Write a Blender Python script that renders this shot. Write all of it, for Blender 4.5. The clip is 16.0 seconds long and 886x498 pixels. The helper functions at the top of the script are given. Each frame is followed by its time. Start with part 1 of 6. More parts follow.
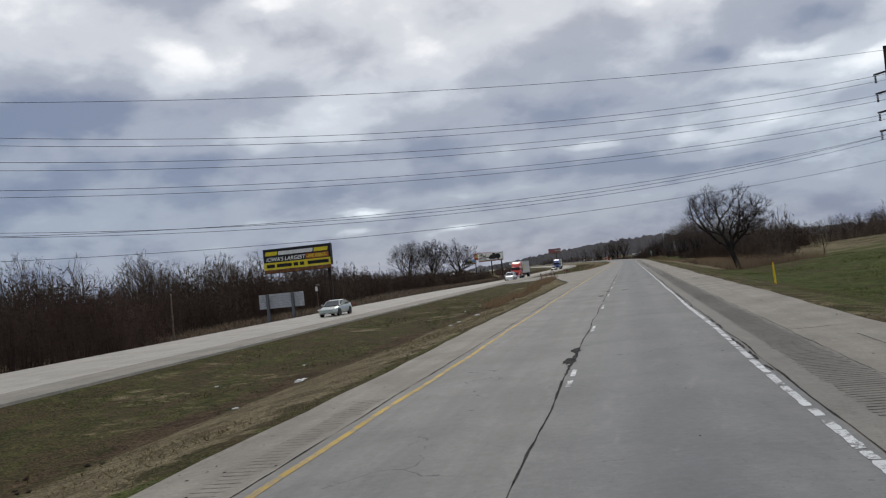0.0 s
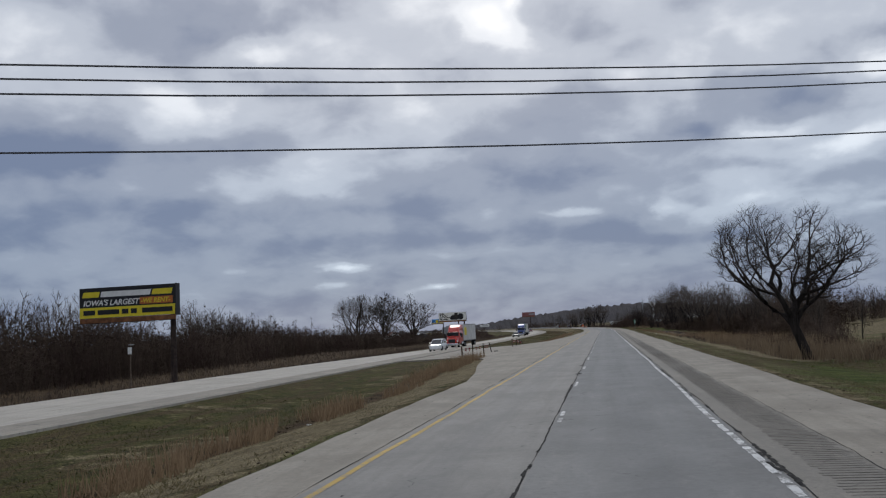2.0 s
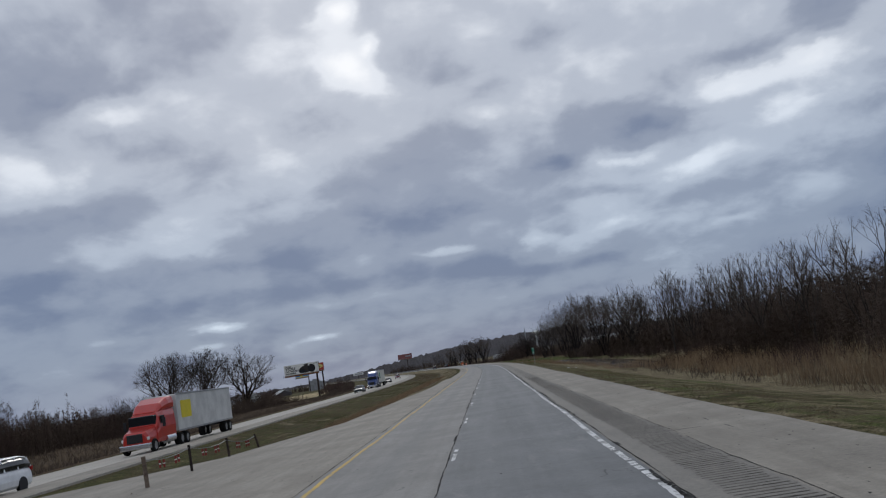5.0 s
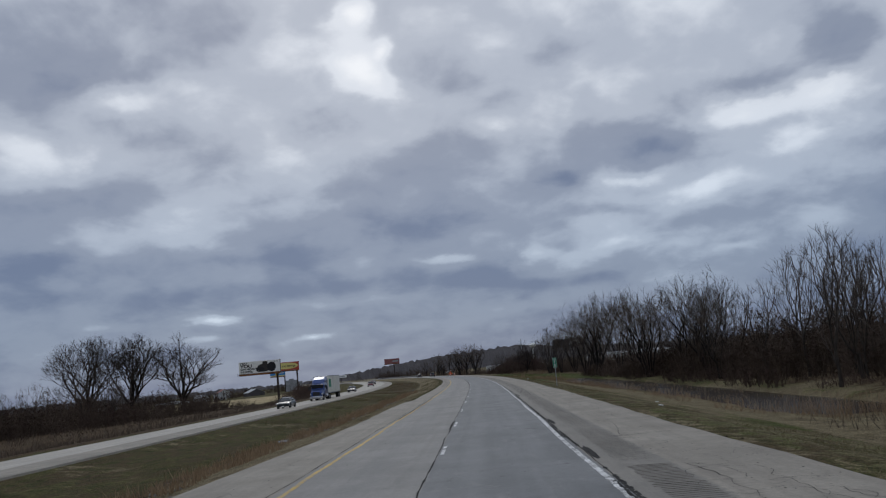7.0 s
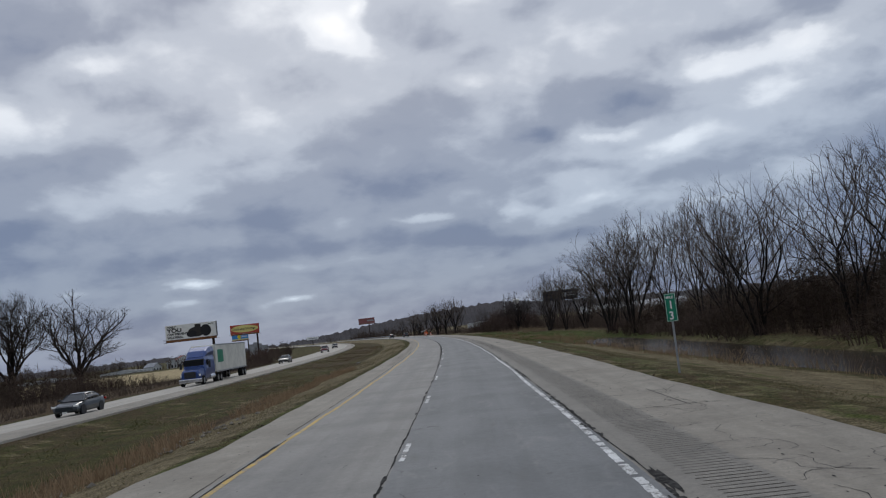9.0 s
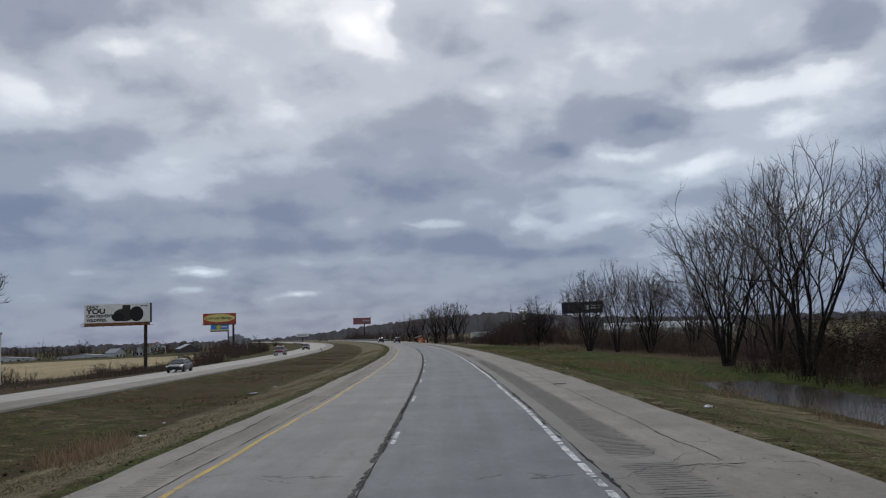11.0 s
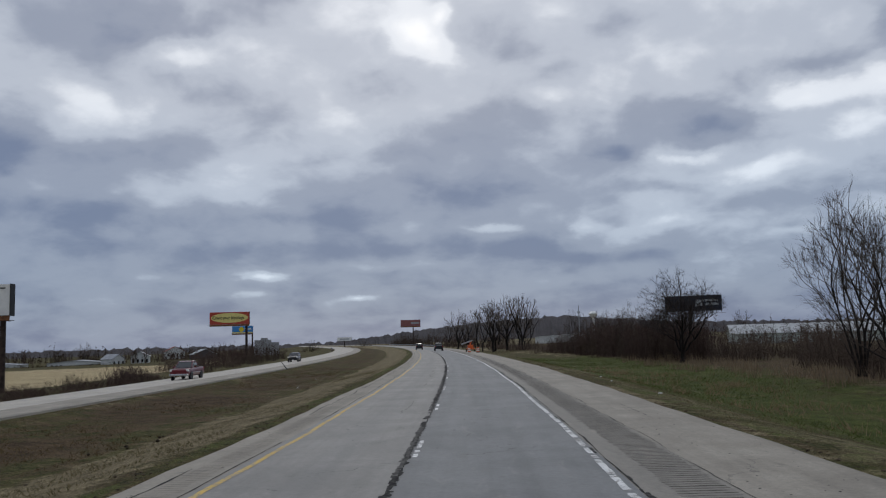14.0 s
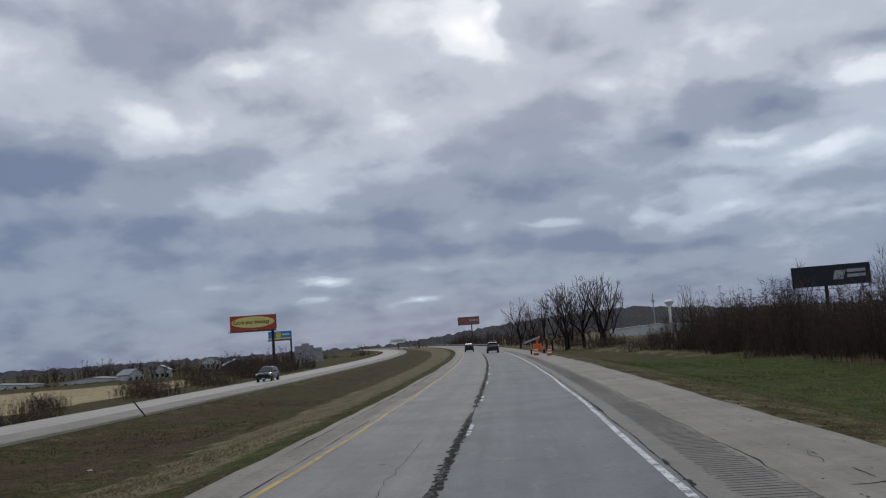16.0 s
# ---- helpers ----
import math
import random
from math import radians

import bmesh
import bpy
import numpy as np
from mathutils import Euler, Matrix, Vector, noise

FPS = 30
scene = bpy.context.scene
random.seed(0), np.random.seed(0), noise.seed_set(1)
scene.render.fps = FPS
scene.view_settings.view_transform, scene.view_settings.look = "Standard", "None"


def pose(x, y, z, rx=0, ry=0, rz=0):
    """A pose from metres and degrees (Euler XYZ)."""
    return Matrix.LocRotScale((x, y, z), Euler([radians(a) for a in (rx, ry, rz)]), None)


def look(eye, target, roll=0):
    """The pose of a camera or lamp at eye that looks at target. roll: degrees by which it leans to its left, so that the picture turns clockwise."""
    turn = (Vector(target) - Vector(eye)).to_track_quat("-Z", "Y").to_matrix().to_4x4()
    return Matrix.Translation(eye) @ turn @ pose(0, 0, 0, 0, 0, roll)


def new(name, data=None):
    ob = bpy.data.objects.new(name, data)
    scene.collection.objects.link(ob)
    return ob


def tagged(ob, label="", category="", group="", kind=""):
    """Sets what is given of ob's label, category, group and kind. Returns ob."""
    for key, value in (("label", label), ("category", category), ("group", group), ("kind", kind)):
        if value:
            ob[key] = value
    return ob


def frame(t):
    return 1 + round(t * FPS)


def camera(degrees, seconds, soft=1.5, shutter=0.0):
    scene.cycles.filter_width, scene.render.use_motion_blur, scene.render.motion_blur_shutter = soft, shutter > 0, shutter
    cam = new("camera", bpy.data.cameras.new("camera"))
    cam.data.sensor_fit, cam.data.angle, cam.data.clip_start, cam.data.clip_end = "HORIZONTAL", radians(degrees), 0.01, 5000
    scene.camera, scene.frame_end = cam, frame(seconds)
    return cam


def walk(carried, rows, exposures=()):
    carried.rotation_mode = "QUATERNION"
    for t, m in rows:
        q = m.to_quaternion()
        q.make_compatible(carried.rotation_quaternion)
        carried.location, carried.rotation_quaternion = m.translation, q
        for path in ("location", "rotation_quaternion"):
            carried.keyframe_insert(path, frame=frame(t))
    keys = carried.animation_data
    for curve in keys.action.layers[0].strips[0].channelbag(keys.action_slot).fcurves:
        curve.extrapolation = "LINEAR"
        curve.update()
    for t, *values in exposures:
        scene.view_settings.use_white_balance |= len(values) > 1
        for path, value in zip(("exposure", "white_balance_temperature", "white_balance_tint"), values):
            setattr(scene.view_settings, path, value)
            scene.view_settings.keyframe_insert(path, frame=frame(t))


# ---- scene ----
cam = camera(55.0, 16.0, soft=1.2)
walk(cam, [
    (0.0, pose(1.48, 0.10, 2.44, 91.63, 5.84, 12.17)),
    (0.5, pose(1.52, 14.00, 2.44, 93.06, 4.93, 10.77)),
    (1.0, pose(1.52, 27.89, 2.44, 94.73, 3.61, 9.50)),
    (1.5, pose(1.48, 41.79, 2.44, 95.25, 2.31, 10.73)),
    (2.0, pose(1.46, 55.81, 2.44, 95.47, 2.93, 10.61)),
    (2.5, pose(1.45, 69.89, 2.44, 95.36, 4.48, 8.95)),
    (3.0, pose(1.48, 84.01, 2.44, 96.07, 10.67, 7.30)),
    (3.5, pose(1.53, 98.25, 2.44, 96.49, 11.99, 6.17)),
    (4.0, pose(1.58, 112.55, 2.44, 97.19, 11.42, 5.30)),
    (6.5, pose(1.79, 184.04, 2.44, 97.90, 5.59, 1.81)),
    (7.0, pose(1.88, 198.44, 2.44, 98.13, 5.09, 2.36)),
    (7.5, pose(2.00, 212.91, 2.44, 98.25, 4.81, 1.94)),
    (8.0, pose(2.07, 227.41, 2.44, 98.18, 6.56, 1.78)),
    (8.5, pose(2.14, 241.88, 2.44, 95.23, 6.80, 1.27)),
    (11.0, pose(2.02, 314.19, 2.44, 95.70, 1.91, 1.23)),
    (11.5, pose(1.85, 328.63, 2.44, 95.90, 0.77, 1.55)),
    (12.0, pose(1.67, 343.05, 2.44, 96.06, 1.30, 2.68)),
    (12.5, pose(1.34, 357.48, 2.44, 96.17, 0.95, 4.11)),
    (13.0, pose(0.90, 371.94, 2.44, 96.02, 2.11, 4.29)),
    (13.5, pose(0.29, 386.38, 2.44, 96.08, 2.15, 4.09)),
    (14.0, pose(-0.41, 400.79, 2.44, 96.12, 1.65, 5.15)),
    (14.5, pose(-1.16, 415.14, 2.44, 96.37, 1.28, 6.12)),
    (15.0, pose(-2.03, 429.38, 2.44, 96.49, 0.48, 6.54)),
    (15.5, pose(-2.96, 443.53, 2.44, 95.82, 2.94, 6.50)),
    (16.0, pose(-3.95, 457.69, 2.44, 96.24, 4.00, 9.47)),
], exposures=((0.0, .30, 7000, 10), (0.5, .22, 6880, 10), (1.5, .10, 6700, 10), (3.0, .05, 6580, 10), (6.5, -.14, 6420, 10), (7.7, -.17, 6390, 10), (8.5, .03, 6550, 10), (11.0, .02, 6600, 10), (16.0, 0.0, 6560, 10)))

# ---- the road's line: straight, then a long bend to the left ----
KNOT_S = (0, 60, 120, 180, 240, 300, 360, 420, 480, 540, 600, 700, 800, 1000, 1400)
KNOT_K = (0, -.066, .044, -.028, -.031, .307, .471, .518, .484, .429, .375, .32, .265, .211, 0)
LINE_S = np.arange(-1500.0, 4501.0, 1.0)
LINE_T = np.cumsum(np.interp(LINE_S, KNOT_S, KNOT_K, left=0, right=0) * 1e-3)
LINE_T -= np.interp(0, LINE_S, LINE_T)
LINE_X, LINE_Y = np.cumsum(-np.sin(LINE_T)), np.cumsum(np.cos(LINE_T))
LINE_X -= np.interp(0, LINE_S, LINE_X)
LINE_Y -= np.interp(0, LINE_S, LINE_Y)


def road_xy(s, u):
    """Plan position of a place s metres along the road and u metres to the right of its middle joint."""
    t = np.interp(s, LINE_S, LINE_T)
    return np.interp(s, LINE_S, LINE_X) + u * np.cos(t), np.interp(s, LINE_S, LINE_Y) + u * np.sin(t)


def heading(s):
    return math.degrees(np.interp(s, LINE_S, LINE_T))


def spot(s, u, z=0.0, turn=0.0):
    """Pose at a place by the road; turn 0 faces along the road."""
    x, y = road_xy(s, u)
    return pose(float(x), float(y), z, 0, 0, heading(s) + turn)


# ---- overcast sky with broken cloud, a veiled sun ahead ----
SUN_AZ, SUN_EL = 9.0, 34.0
world = bpy.data.worlds.new("overcast")
scene.world = world
world.use_nodes = True
wt = world.node_tree
wt.nodes.clear()


def wmath(op, a, b=None, c=None, clamp=False):
    n = wt.nodes.new("ShaderNodeMath")
    n.operation, n.use_clamp = op, clamp
    for i, v in enumerate((a, b, c)):
        if v is None:
            continue
        if isinstance(v, (int, float)):
            n.inputs[i].default_value = v
        else:
            wt.links.new(v, n.inputs[i])
    return n.outputs[0]


tc = wt.nodes.new("ShaderNodeTexCoord")
sep = wt.nodes.new("ShaderNodeSeparateXYZ")
wt.links.new(tc.outputs["Generated"], sep.inputs[0])
DX, DY, DZ = sep.outputs
# cloud deck seen in perspective: direction divided by height
deep = wmath("ADD", wmath("MAXIMUM", DZ, 0.0), 0.36)
comb = wt.nodes.new("ShaderNodeCombineXYZ")
wt.links.new(wmath("DIVIDE", DX, deep), comb.inputs[0])
wt.links.new(wmath("DIVIDE", DY, deep), comb.inputs[1])


def wnoise(scale, detail, rough, seed, distort=0.0):
    n = wt.nodes.new("ShaderNodeTexNoise")
    n.noise_dimensions = "4D"
    n.inputs["W"].default_value = seed
    n.inputs["Scale"].default_value, n.inputs["Detail"].default_value = scale, detail
    n.inputs["Roughness"].default_value, n.inputs["Distortion"].default_value = rough, distort
    wt.links.new(comb.outputs[0], n.inputs["Vector"])
    return n.outputs[0]


big, fine = wnoise(2.2, 3, 0.5, 3.1, 0.3), wnoise(7.0, 5, 0.55, 7.7, 0.3)
cover = wmath("ADD", wmath("MULTIPLY_ADD", big, 0.34, 0.27), wmath("MULTIPLY_ADD", fine, 0.56, -0.28))
warp_a = wmath("MULTIPLY_ADD", wnoise(6.0, 5, 0.55, 11.0), 5.0, -2.5)
warp_e = wmath("MULTIPLY_ADD", wnoise(6.2, 5, 0.55, 15.0), 3.0, -1.5)
AZ = wmath("ADD", wmath("MULTIPLY", wmath("ARCTAN2", wmath("MULTIPLY", DX, -1.0), DY), 57.2958), warp_a)
ELEV = wmath("MULTIPLY", wmath("ARCSINE", DZ), 57.2958)
EL = wmath("ADD", ELEV, wmath("MULTIPLY", warp_e, wmath("MULTIPLY_ADD", ELEV, 0.06, 0.1, clamp=True)))
puff_at = wt.nodes.new("ShaderNodeCombineXYZ")
wt.links.new(wmath("MULTIPLY", AZ, 0.13), puff_at.inputs[0])
wt.links.new(wmath("MULTIPLY", wmath("POWER", wmath("MAXIMUM", EL, 0.0), 0.8), 0.42), puff_at.inputs[1])
puffs = wt.nodes.new("ShaderNodeTexNoise")
puffs.inputs["Scale"].default_value, puffs.inputs["Detail"].default_value, puffs.inputs["Roughness"].default_value = 1.5, 5, 0.42
wt.links.new(puff_at.outputs[0], puffs.inputs["Vector"])
cover = wmath("ADD", cover, wmath("MULTIPLY_ADD", puffs.outputs[0], 0.60, -0.30))
total = [wmath("ADD", cover, wmath("MULTIPLY_ADD", wmath("MULTIPLY_ADD", ELEV, 0.06, -0.12, clamp=True), 0.36, -0.18))]


def cloud(az, el, wide, high, amount):
    """One brighter or darker cloud of the deck, by its bearing and height in degrees."""
    a = wmath("MULTIPLY", wmath("SUBTRACT", AZ, az), 1 / wide)
    e = wmath("MULTIPLY", wmath("SUBTRACT", EL, el), 1 / high)
    r2 = wmath("ADD", wmath("MULTIPLY", a, a), wmath("MULTIPLY", e, e))
    total[0] = wmath("MULTIPLY_ADD", wmath("POWER", 2.718, wmath("MULTIPLY", r2, -1.0)), amount, total[0])


cloud(10.9, 21.6, 4.2, 1.7, 0.3)
cloud(17.4, 19.4, 2.7, 1.3, 0.22)
cloud(29.6, 18.7, 4.2, 1.9, 0.14)
cloud(26.4, 15.3, 4.9, 1.3, 0.1)
cloud(12.1, 14.6, 2.7, 1.7, 0.18)
cloud(7.1, 16.3, 2.7, 1.5, 0.08)
cloud(-2.4, 16.1, 2.1, 0.8, 0.34)
cloud(-6.3, 16.6, 1.9, 1.5, 0.26)
cloud(-11.8, 17.6, 2.7, 1, 0.08)
cloud(-18.7, 14.7, 2.3, 0.8, 0.4)
cloud(-24.8, 15, 2.3, 0.9, 0.4)
cloud(-22, 14.5, 2.3, 0.6, 0.2)
cloud(-11.8, 11.5, 1.9, 0.5, 0.34)
cloud(-15.2, 10.1, 2.3, 0.7, 0.28)
cloud(-18.5, 10.6, 2.3, 0.8, 0.22)
cloud(-21.9, 12.1, 2.3, 0.8, 0.28)
cloud(19.4, 10.2, 2.9, 1.4, 0.2)
cloud(24.3, 10.2, 3, 1, 0.12)
cloud(1.9, 7.4, 2.1, 0.3, 0.3)
cloud(-4.4, 7.2, 1, 0.6, 0.28)
cloud(-7.2, 6.8, 3, 0.4, 0.18)
cloud(16.9, 4.5, 1.7, 0.4, 0.62)
cloud(17.9, 3.3, 1.2, 0.3, 0.36)
cloud(10.5, 3, 1, 0.2, 0.4)
cloud(23.8, 4.4, 1.5, 0.3, 0.18)
cloud(4.3, 3.1, 2.1, 0.3, 0.18)
cloud(9.6, 5.1, 4.9, 0.3, 0.2)
cloud(-10.5, 7.4, 2.3, 0.5, 0.24)
cloud(4.7, 19, 2.3, 1.9, 0.08)
cloud(-17.5, 6, 2.7, 0.4, 0.2)
cloud(-1.8, 3.7, 2.7, 0.3, 0.12)
cloud(-13, 13.3, 3.8, 1.2, -0.34)
cloud(-6.8, 12, 1.7, 0.8, -0.32)
cloud(-25.1, 17.9, 2.3, 1.5, -0.3)
cloud(-20.5, 16.1, 3, 0.7, -0.16)
cloud(27.3, 12.1, 4.2, 1.2, -0.16)
cloud(27.5, 8.5, 4.6, 1.1, -0.26)
cloud(20.5, 12.9, 2.7, 1, -0.1)
cloud(0.7, 9.8, 5.3, 1.1, -0.26)
cloud(14.4, 8.3, 7.2, 0.8, -0.2)
cloud(7.2, 10.7, 3, 0.7, -0.14)
cloud(11, 17.4, 2.3, 1.1, -0.12)
cloud(0.4, 19.7, 4.6, 1.3, -0.14)
cloud(-8.1, 20.1, 4.2, 1, -0.14)
cloud(-0.4, 6, 3.4, 0.8, -0.34)
cloud(-6, 5.2, 3.8, 0.5, -0.26)
cloud(-9, 9.3, 3.8, 0.6, -0.2)
cloud(25.5, 6.1, 7.2, 0.8, -0.16)
cloud(9.5, 6.2, 7.2, 0.5, -0.18)
cloud(-16.3, 8.1, 3.8, 0.7, -0.14)
cloud(22.3, 16.8, 2.7, 1.1, -0.08)
cloud(3.3, 13.3, 4.2, 1, -0.1)
cloud(-23.2, 8.7, 3.4, 1, -0.12)
cloud(35.1, 12.3, 4.4, 1.5, -0.34)
cloud(27.5, 19.5, 5.3, 1.6, -0.3)
cloud(22.4, 18.6, 2.7, 1.1, 0.3)
cloud(6.5, 20.2, 2.1, 1.7, 0.5)
cloud(26.9, 14.2, 3, 1.3, 0.14)
cloud(34.7, 19.9, 3.4, 1, 0.12)
cloud(33.4, 10.2, 4.2, 0.8, 0.16)
cloud(36.6, 6.8, 3.4, 0.8, -0.16)
cloud(6.8, 23.7, 1.4, 1.1, 0.6)
cloud(4.4, 21.6, 0.7, 0.5, 0.35)
cloud(4.9, 19.7, 1.7, 1.9, 0.16)
cloud(15.9, 22, 4.9, 2.3, -0.26)
cloud(21.5, 18.7, 2.5, 1.4, 0.22)
cloud(28.6, 16.1, 2.1, 1.1, 0.14)
cloud(28, 20.5, 8, 5, -0.20)
cloud(-14, 22, 9, 4, 0.12)
cloud(-22, 13, 7, 4, 0.14)
cloud(-13, 9.5, 10, 4, 0.15)
cloud(37, 11, 6.1, 2.3, -0.26)
cloud(35.3, 17, 7, 3.2, 0.12)

ramp = wt.nodes.new("ShaderNodeValToRGB")
ramp.color_ramp.interpolation = "EASE"
stops = ((0.06, (.142, .182, .284, 1)), (0.30, (.262, .300, .388, 1)), (0.50, (.443, .487, .570, 1)), (0.74, (.73, .77, .835, 1)), (1.0, (.93, .95, .98, 1)))
ramp.color_ramp.elements[0].position, ramp.color_ramp.elements[0].color = stops[0]
ramp.color_ramp.elements[1].position, ramp.color_ramp.elements[1].color = stops[4]
for at, colour in stops[1:4]:
    ramp.color_ramp.elements.new(at).color = colour
wt.links.new(wmath("MULTIPLY_ADD", total[0], 0.8, -0.012), ramp.inputs[0])
# bluer towards the horizon
tint = wt.nodes.new("ShaderNodeMixRGB")
tint.blend_type = "MULTIPLY"
wt.links.new(wmath("MULTIPLY_ADD", ELEV, -0.07, 1.1, clamp=True), tint.inputs[0])
wt.links.new(ramp.outputs[0], tint.inputs[1])
tint.inputs[2].default_value = (.82, .925, 1.025, 1)
sky = wt.nodes.new("ShaderNodeTexSky")
sky.sky_type, sky.sun_disc = "NISHITA", False
sky.sun_elevation, sky.sun_rotation = radians(SUN_EL), radians(-SUN_AZ)
veil = wt.nodes.new("ShaderNodeMixRGB")
veil.inputs[0].default_value = 0.006
wt.links.new(tint.outputs[0], veil.inputs[1])
wt.links.new(sky.outputs[0], veil.inputs[2])
# an overcast sky is brighter overhead than near the horizon
lift = wt.nodes.new("ShaderNodeMapRange")
lift.interpolation_type = "SMOOTHSTEP"
for i, v in ((1, 26.0), (2, 75.0), (3, 1.0), (4, 1.35)):
    lift.inputs[i].default_value = v
wt.links.new(ELEV, lift.inputs[0])
back = wt.nodes.new("ShaderNodeBackground")
wt.links.new(veil.outputs[0], back.inputs[0])
wt.links.new(lift.outputs[0], back.inputs[1])
outw = wt.nodes.new("ShaderNodeOutputWorld")
wt.links.new(back.outputs[0], outw.inputs[0])

sun = new("sun", bpy.data.lights.new("sun", "SUN"))
sun.data.energy, sun.data.angle, sun.data.color = 0.5, radians(18), (1, .97, .92)
sun.matrix_world = look((0, 0, 100), (100 * math.sin(radians(SUN_AZ)), -100 * math.cos(radians(SUN_AZ)), 100 - 100 * math.tan(radians(SUN_EL))))

# ---- materials ----
class Mat:
    """A node material: a Principled surface with helpers for procedural variation."""

    def __init__(self, name, colour=(.5, .5, .5), rough=0.8, metal=0.0):
        self.m = bpy.data.materials.new(name)
        self.m.use_nodes = True
        self.t = self.m.node_tree
        self.b = self.t.nodes["Principled BSDF"]
        self.b.inputs["Base Color"].default_value = (*colour, 1)
        self.b.inputs["Roughness"].default_value, self.b.inputs["Metallic"].default_value = rough, metal
        self.b.inputs["Specular IOR Level"].default_value = 0.35 if rough < .9 else 0.06

    def link(self, a, b):
        self.t.links.new(a, b)

    def coords(self, where="Object", scale=(1, 1, 1)):
        c, mp = self.t.nodes.new("ShaderNodeTexCoord"), self.t.nodes.new("ShaderNodeMapping")
        mp.inputs["Scale"].default_value = scale
        self.link(c.outputs[where], mp.inputs[0])
        return mp.outputs[0]

    def position(self, scale=(1, 1, 1)):
        g, mp = self.t.nodes.new("ShaderNodeNewGeometry"), self.t.nodes.new("ShaderNodeMapping")
        mp.inputs["Scale"].default_value = scale
        self.link(g.outputs["Position"], mp.inputs[0])
        return mp.outputs[0]

    def attr(self, name):
        a = self.t.nodes.new("ShaderNodeAttribute")
        a.attribute_name = name
        return a

    def noise(self, vec, scale, detail=5, rough=0.6, distort=0.0):
        n = self.t.nodes.new("ShaderNodeTexNoise")
        n.inputs["Scale"].default_value, n.inputs["Detail"].default_value = scale, detail
        n.inputs["Roughness"].default_value, n.inputs["Distortion"].default_value = rough, distort
        self.link(vec, n.inputs["Vector"])
        return n.outputs[0]

    def voronoi(self, vec, scale, feature="DISTANCE_TO_EDGE"):
        n = self.t.nodes.new("ShaderNodeTexVoronoi")
        n.feature = feature
        n.inputs["Scale"].default_value = scale
        self.link(vec, n.inputs["Vector"])
        return n.outputs["Distance"]

    def range(self, v, a, b, lo=0.0, hi=1.0):
        n = self.t.nodes.new("ShaderNodeMapRange")
        n.interpolation_type = "SMOOTHSTEP"
        for i, x in enumerate((a, b, lo, hi)):
            n.inputs[i + 1].default_value = x
        self.link(v, n.inputs[0])
        return n.outputs[0]

    def math(self, op, a, b):
        n = self.t.nodes.new("ShaderNodeMath")
        n.operation = op
        for i, v in enumerate((a, b)):
            if isinstance(v, (int, float)):
                n.inputs[i].default_value = v
            else:
                self.link(v, n.inputs[i])
        return n.outputs[0]

    def mix(self, f, a, b, kind="MIX"):
        n = self.t.nodes.new("ShaderNodeMixRGB")
        n.blend_type = kind
        for i, v in enumerate((f, a, b)):
            if isinstance(v, (int, float)):
                n.inputs[i].default_value = v
            elif isinstance(v, tuple):
                n.inputs[i].default_value = (*v, 1)
            else:
                self.link(v, n.inputs[i])
        return n.outputs[0]

    def random(self):
        return self.t.nodes.new("ShaderNodeObjectInfo").outputs["Random"]

    def island(self):
        return self.t.nodes.new("ShaderNodeNewGeometry").outputs["Random Per Island"]

    def base(self, c):
        self.link(c, self.b.inputs["Base Color"])
        return self

    def rough(self, c):
        self.link(c, self.b.inputs["Roughness"])
        return self

    def bump(self, v, strength=0.4, distance=0.02):
        n = self.t.nodes.new("ShaderNodeBump")
        n.inputs["Strength"].default_value, n.inputs["Distance"].default_value = strength, distance
        self.link(v, n.inputs["Height"])
        self.link(n.outputs[0], self.b.inputs["Normal"])
        return self


def simple(name, colour, rough=0.7, metal=0.0, vary=0.12, scale=3.0):
    """A plain painted or moulded surface with faint mottling."""
    m = Mat(name, colour, rough, metal)
    n = m.noise(m.position(), scale, 4, 0.6)
    dark = tuple(c * (1 - vary * 1.6) for c in colour)
    light = tuple(min(1, c * (1 + vary)) for c in colour)
    m.base(m.mix(m.range(n, .3, .7), dark, light))
    return m.m


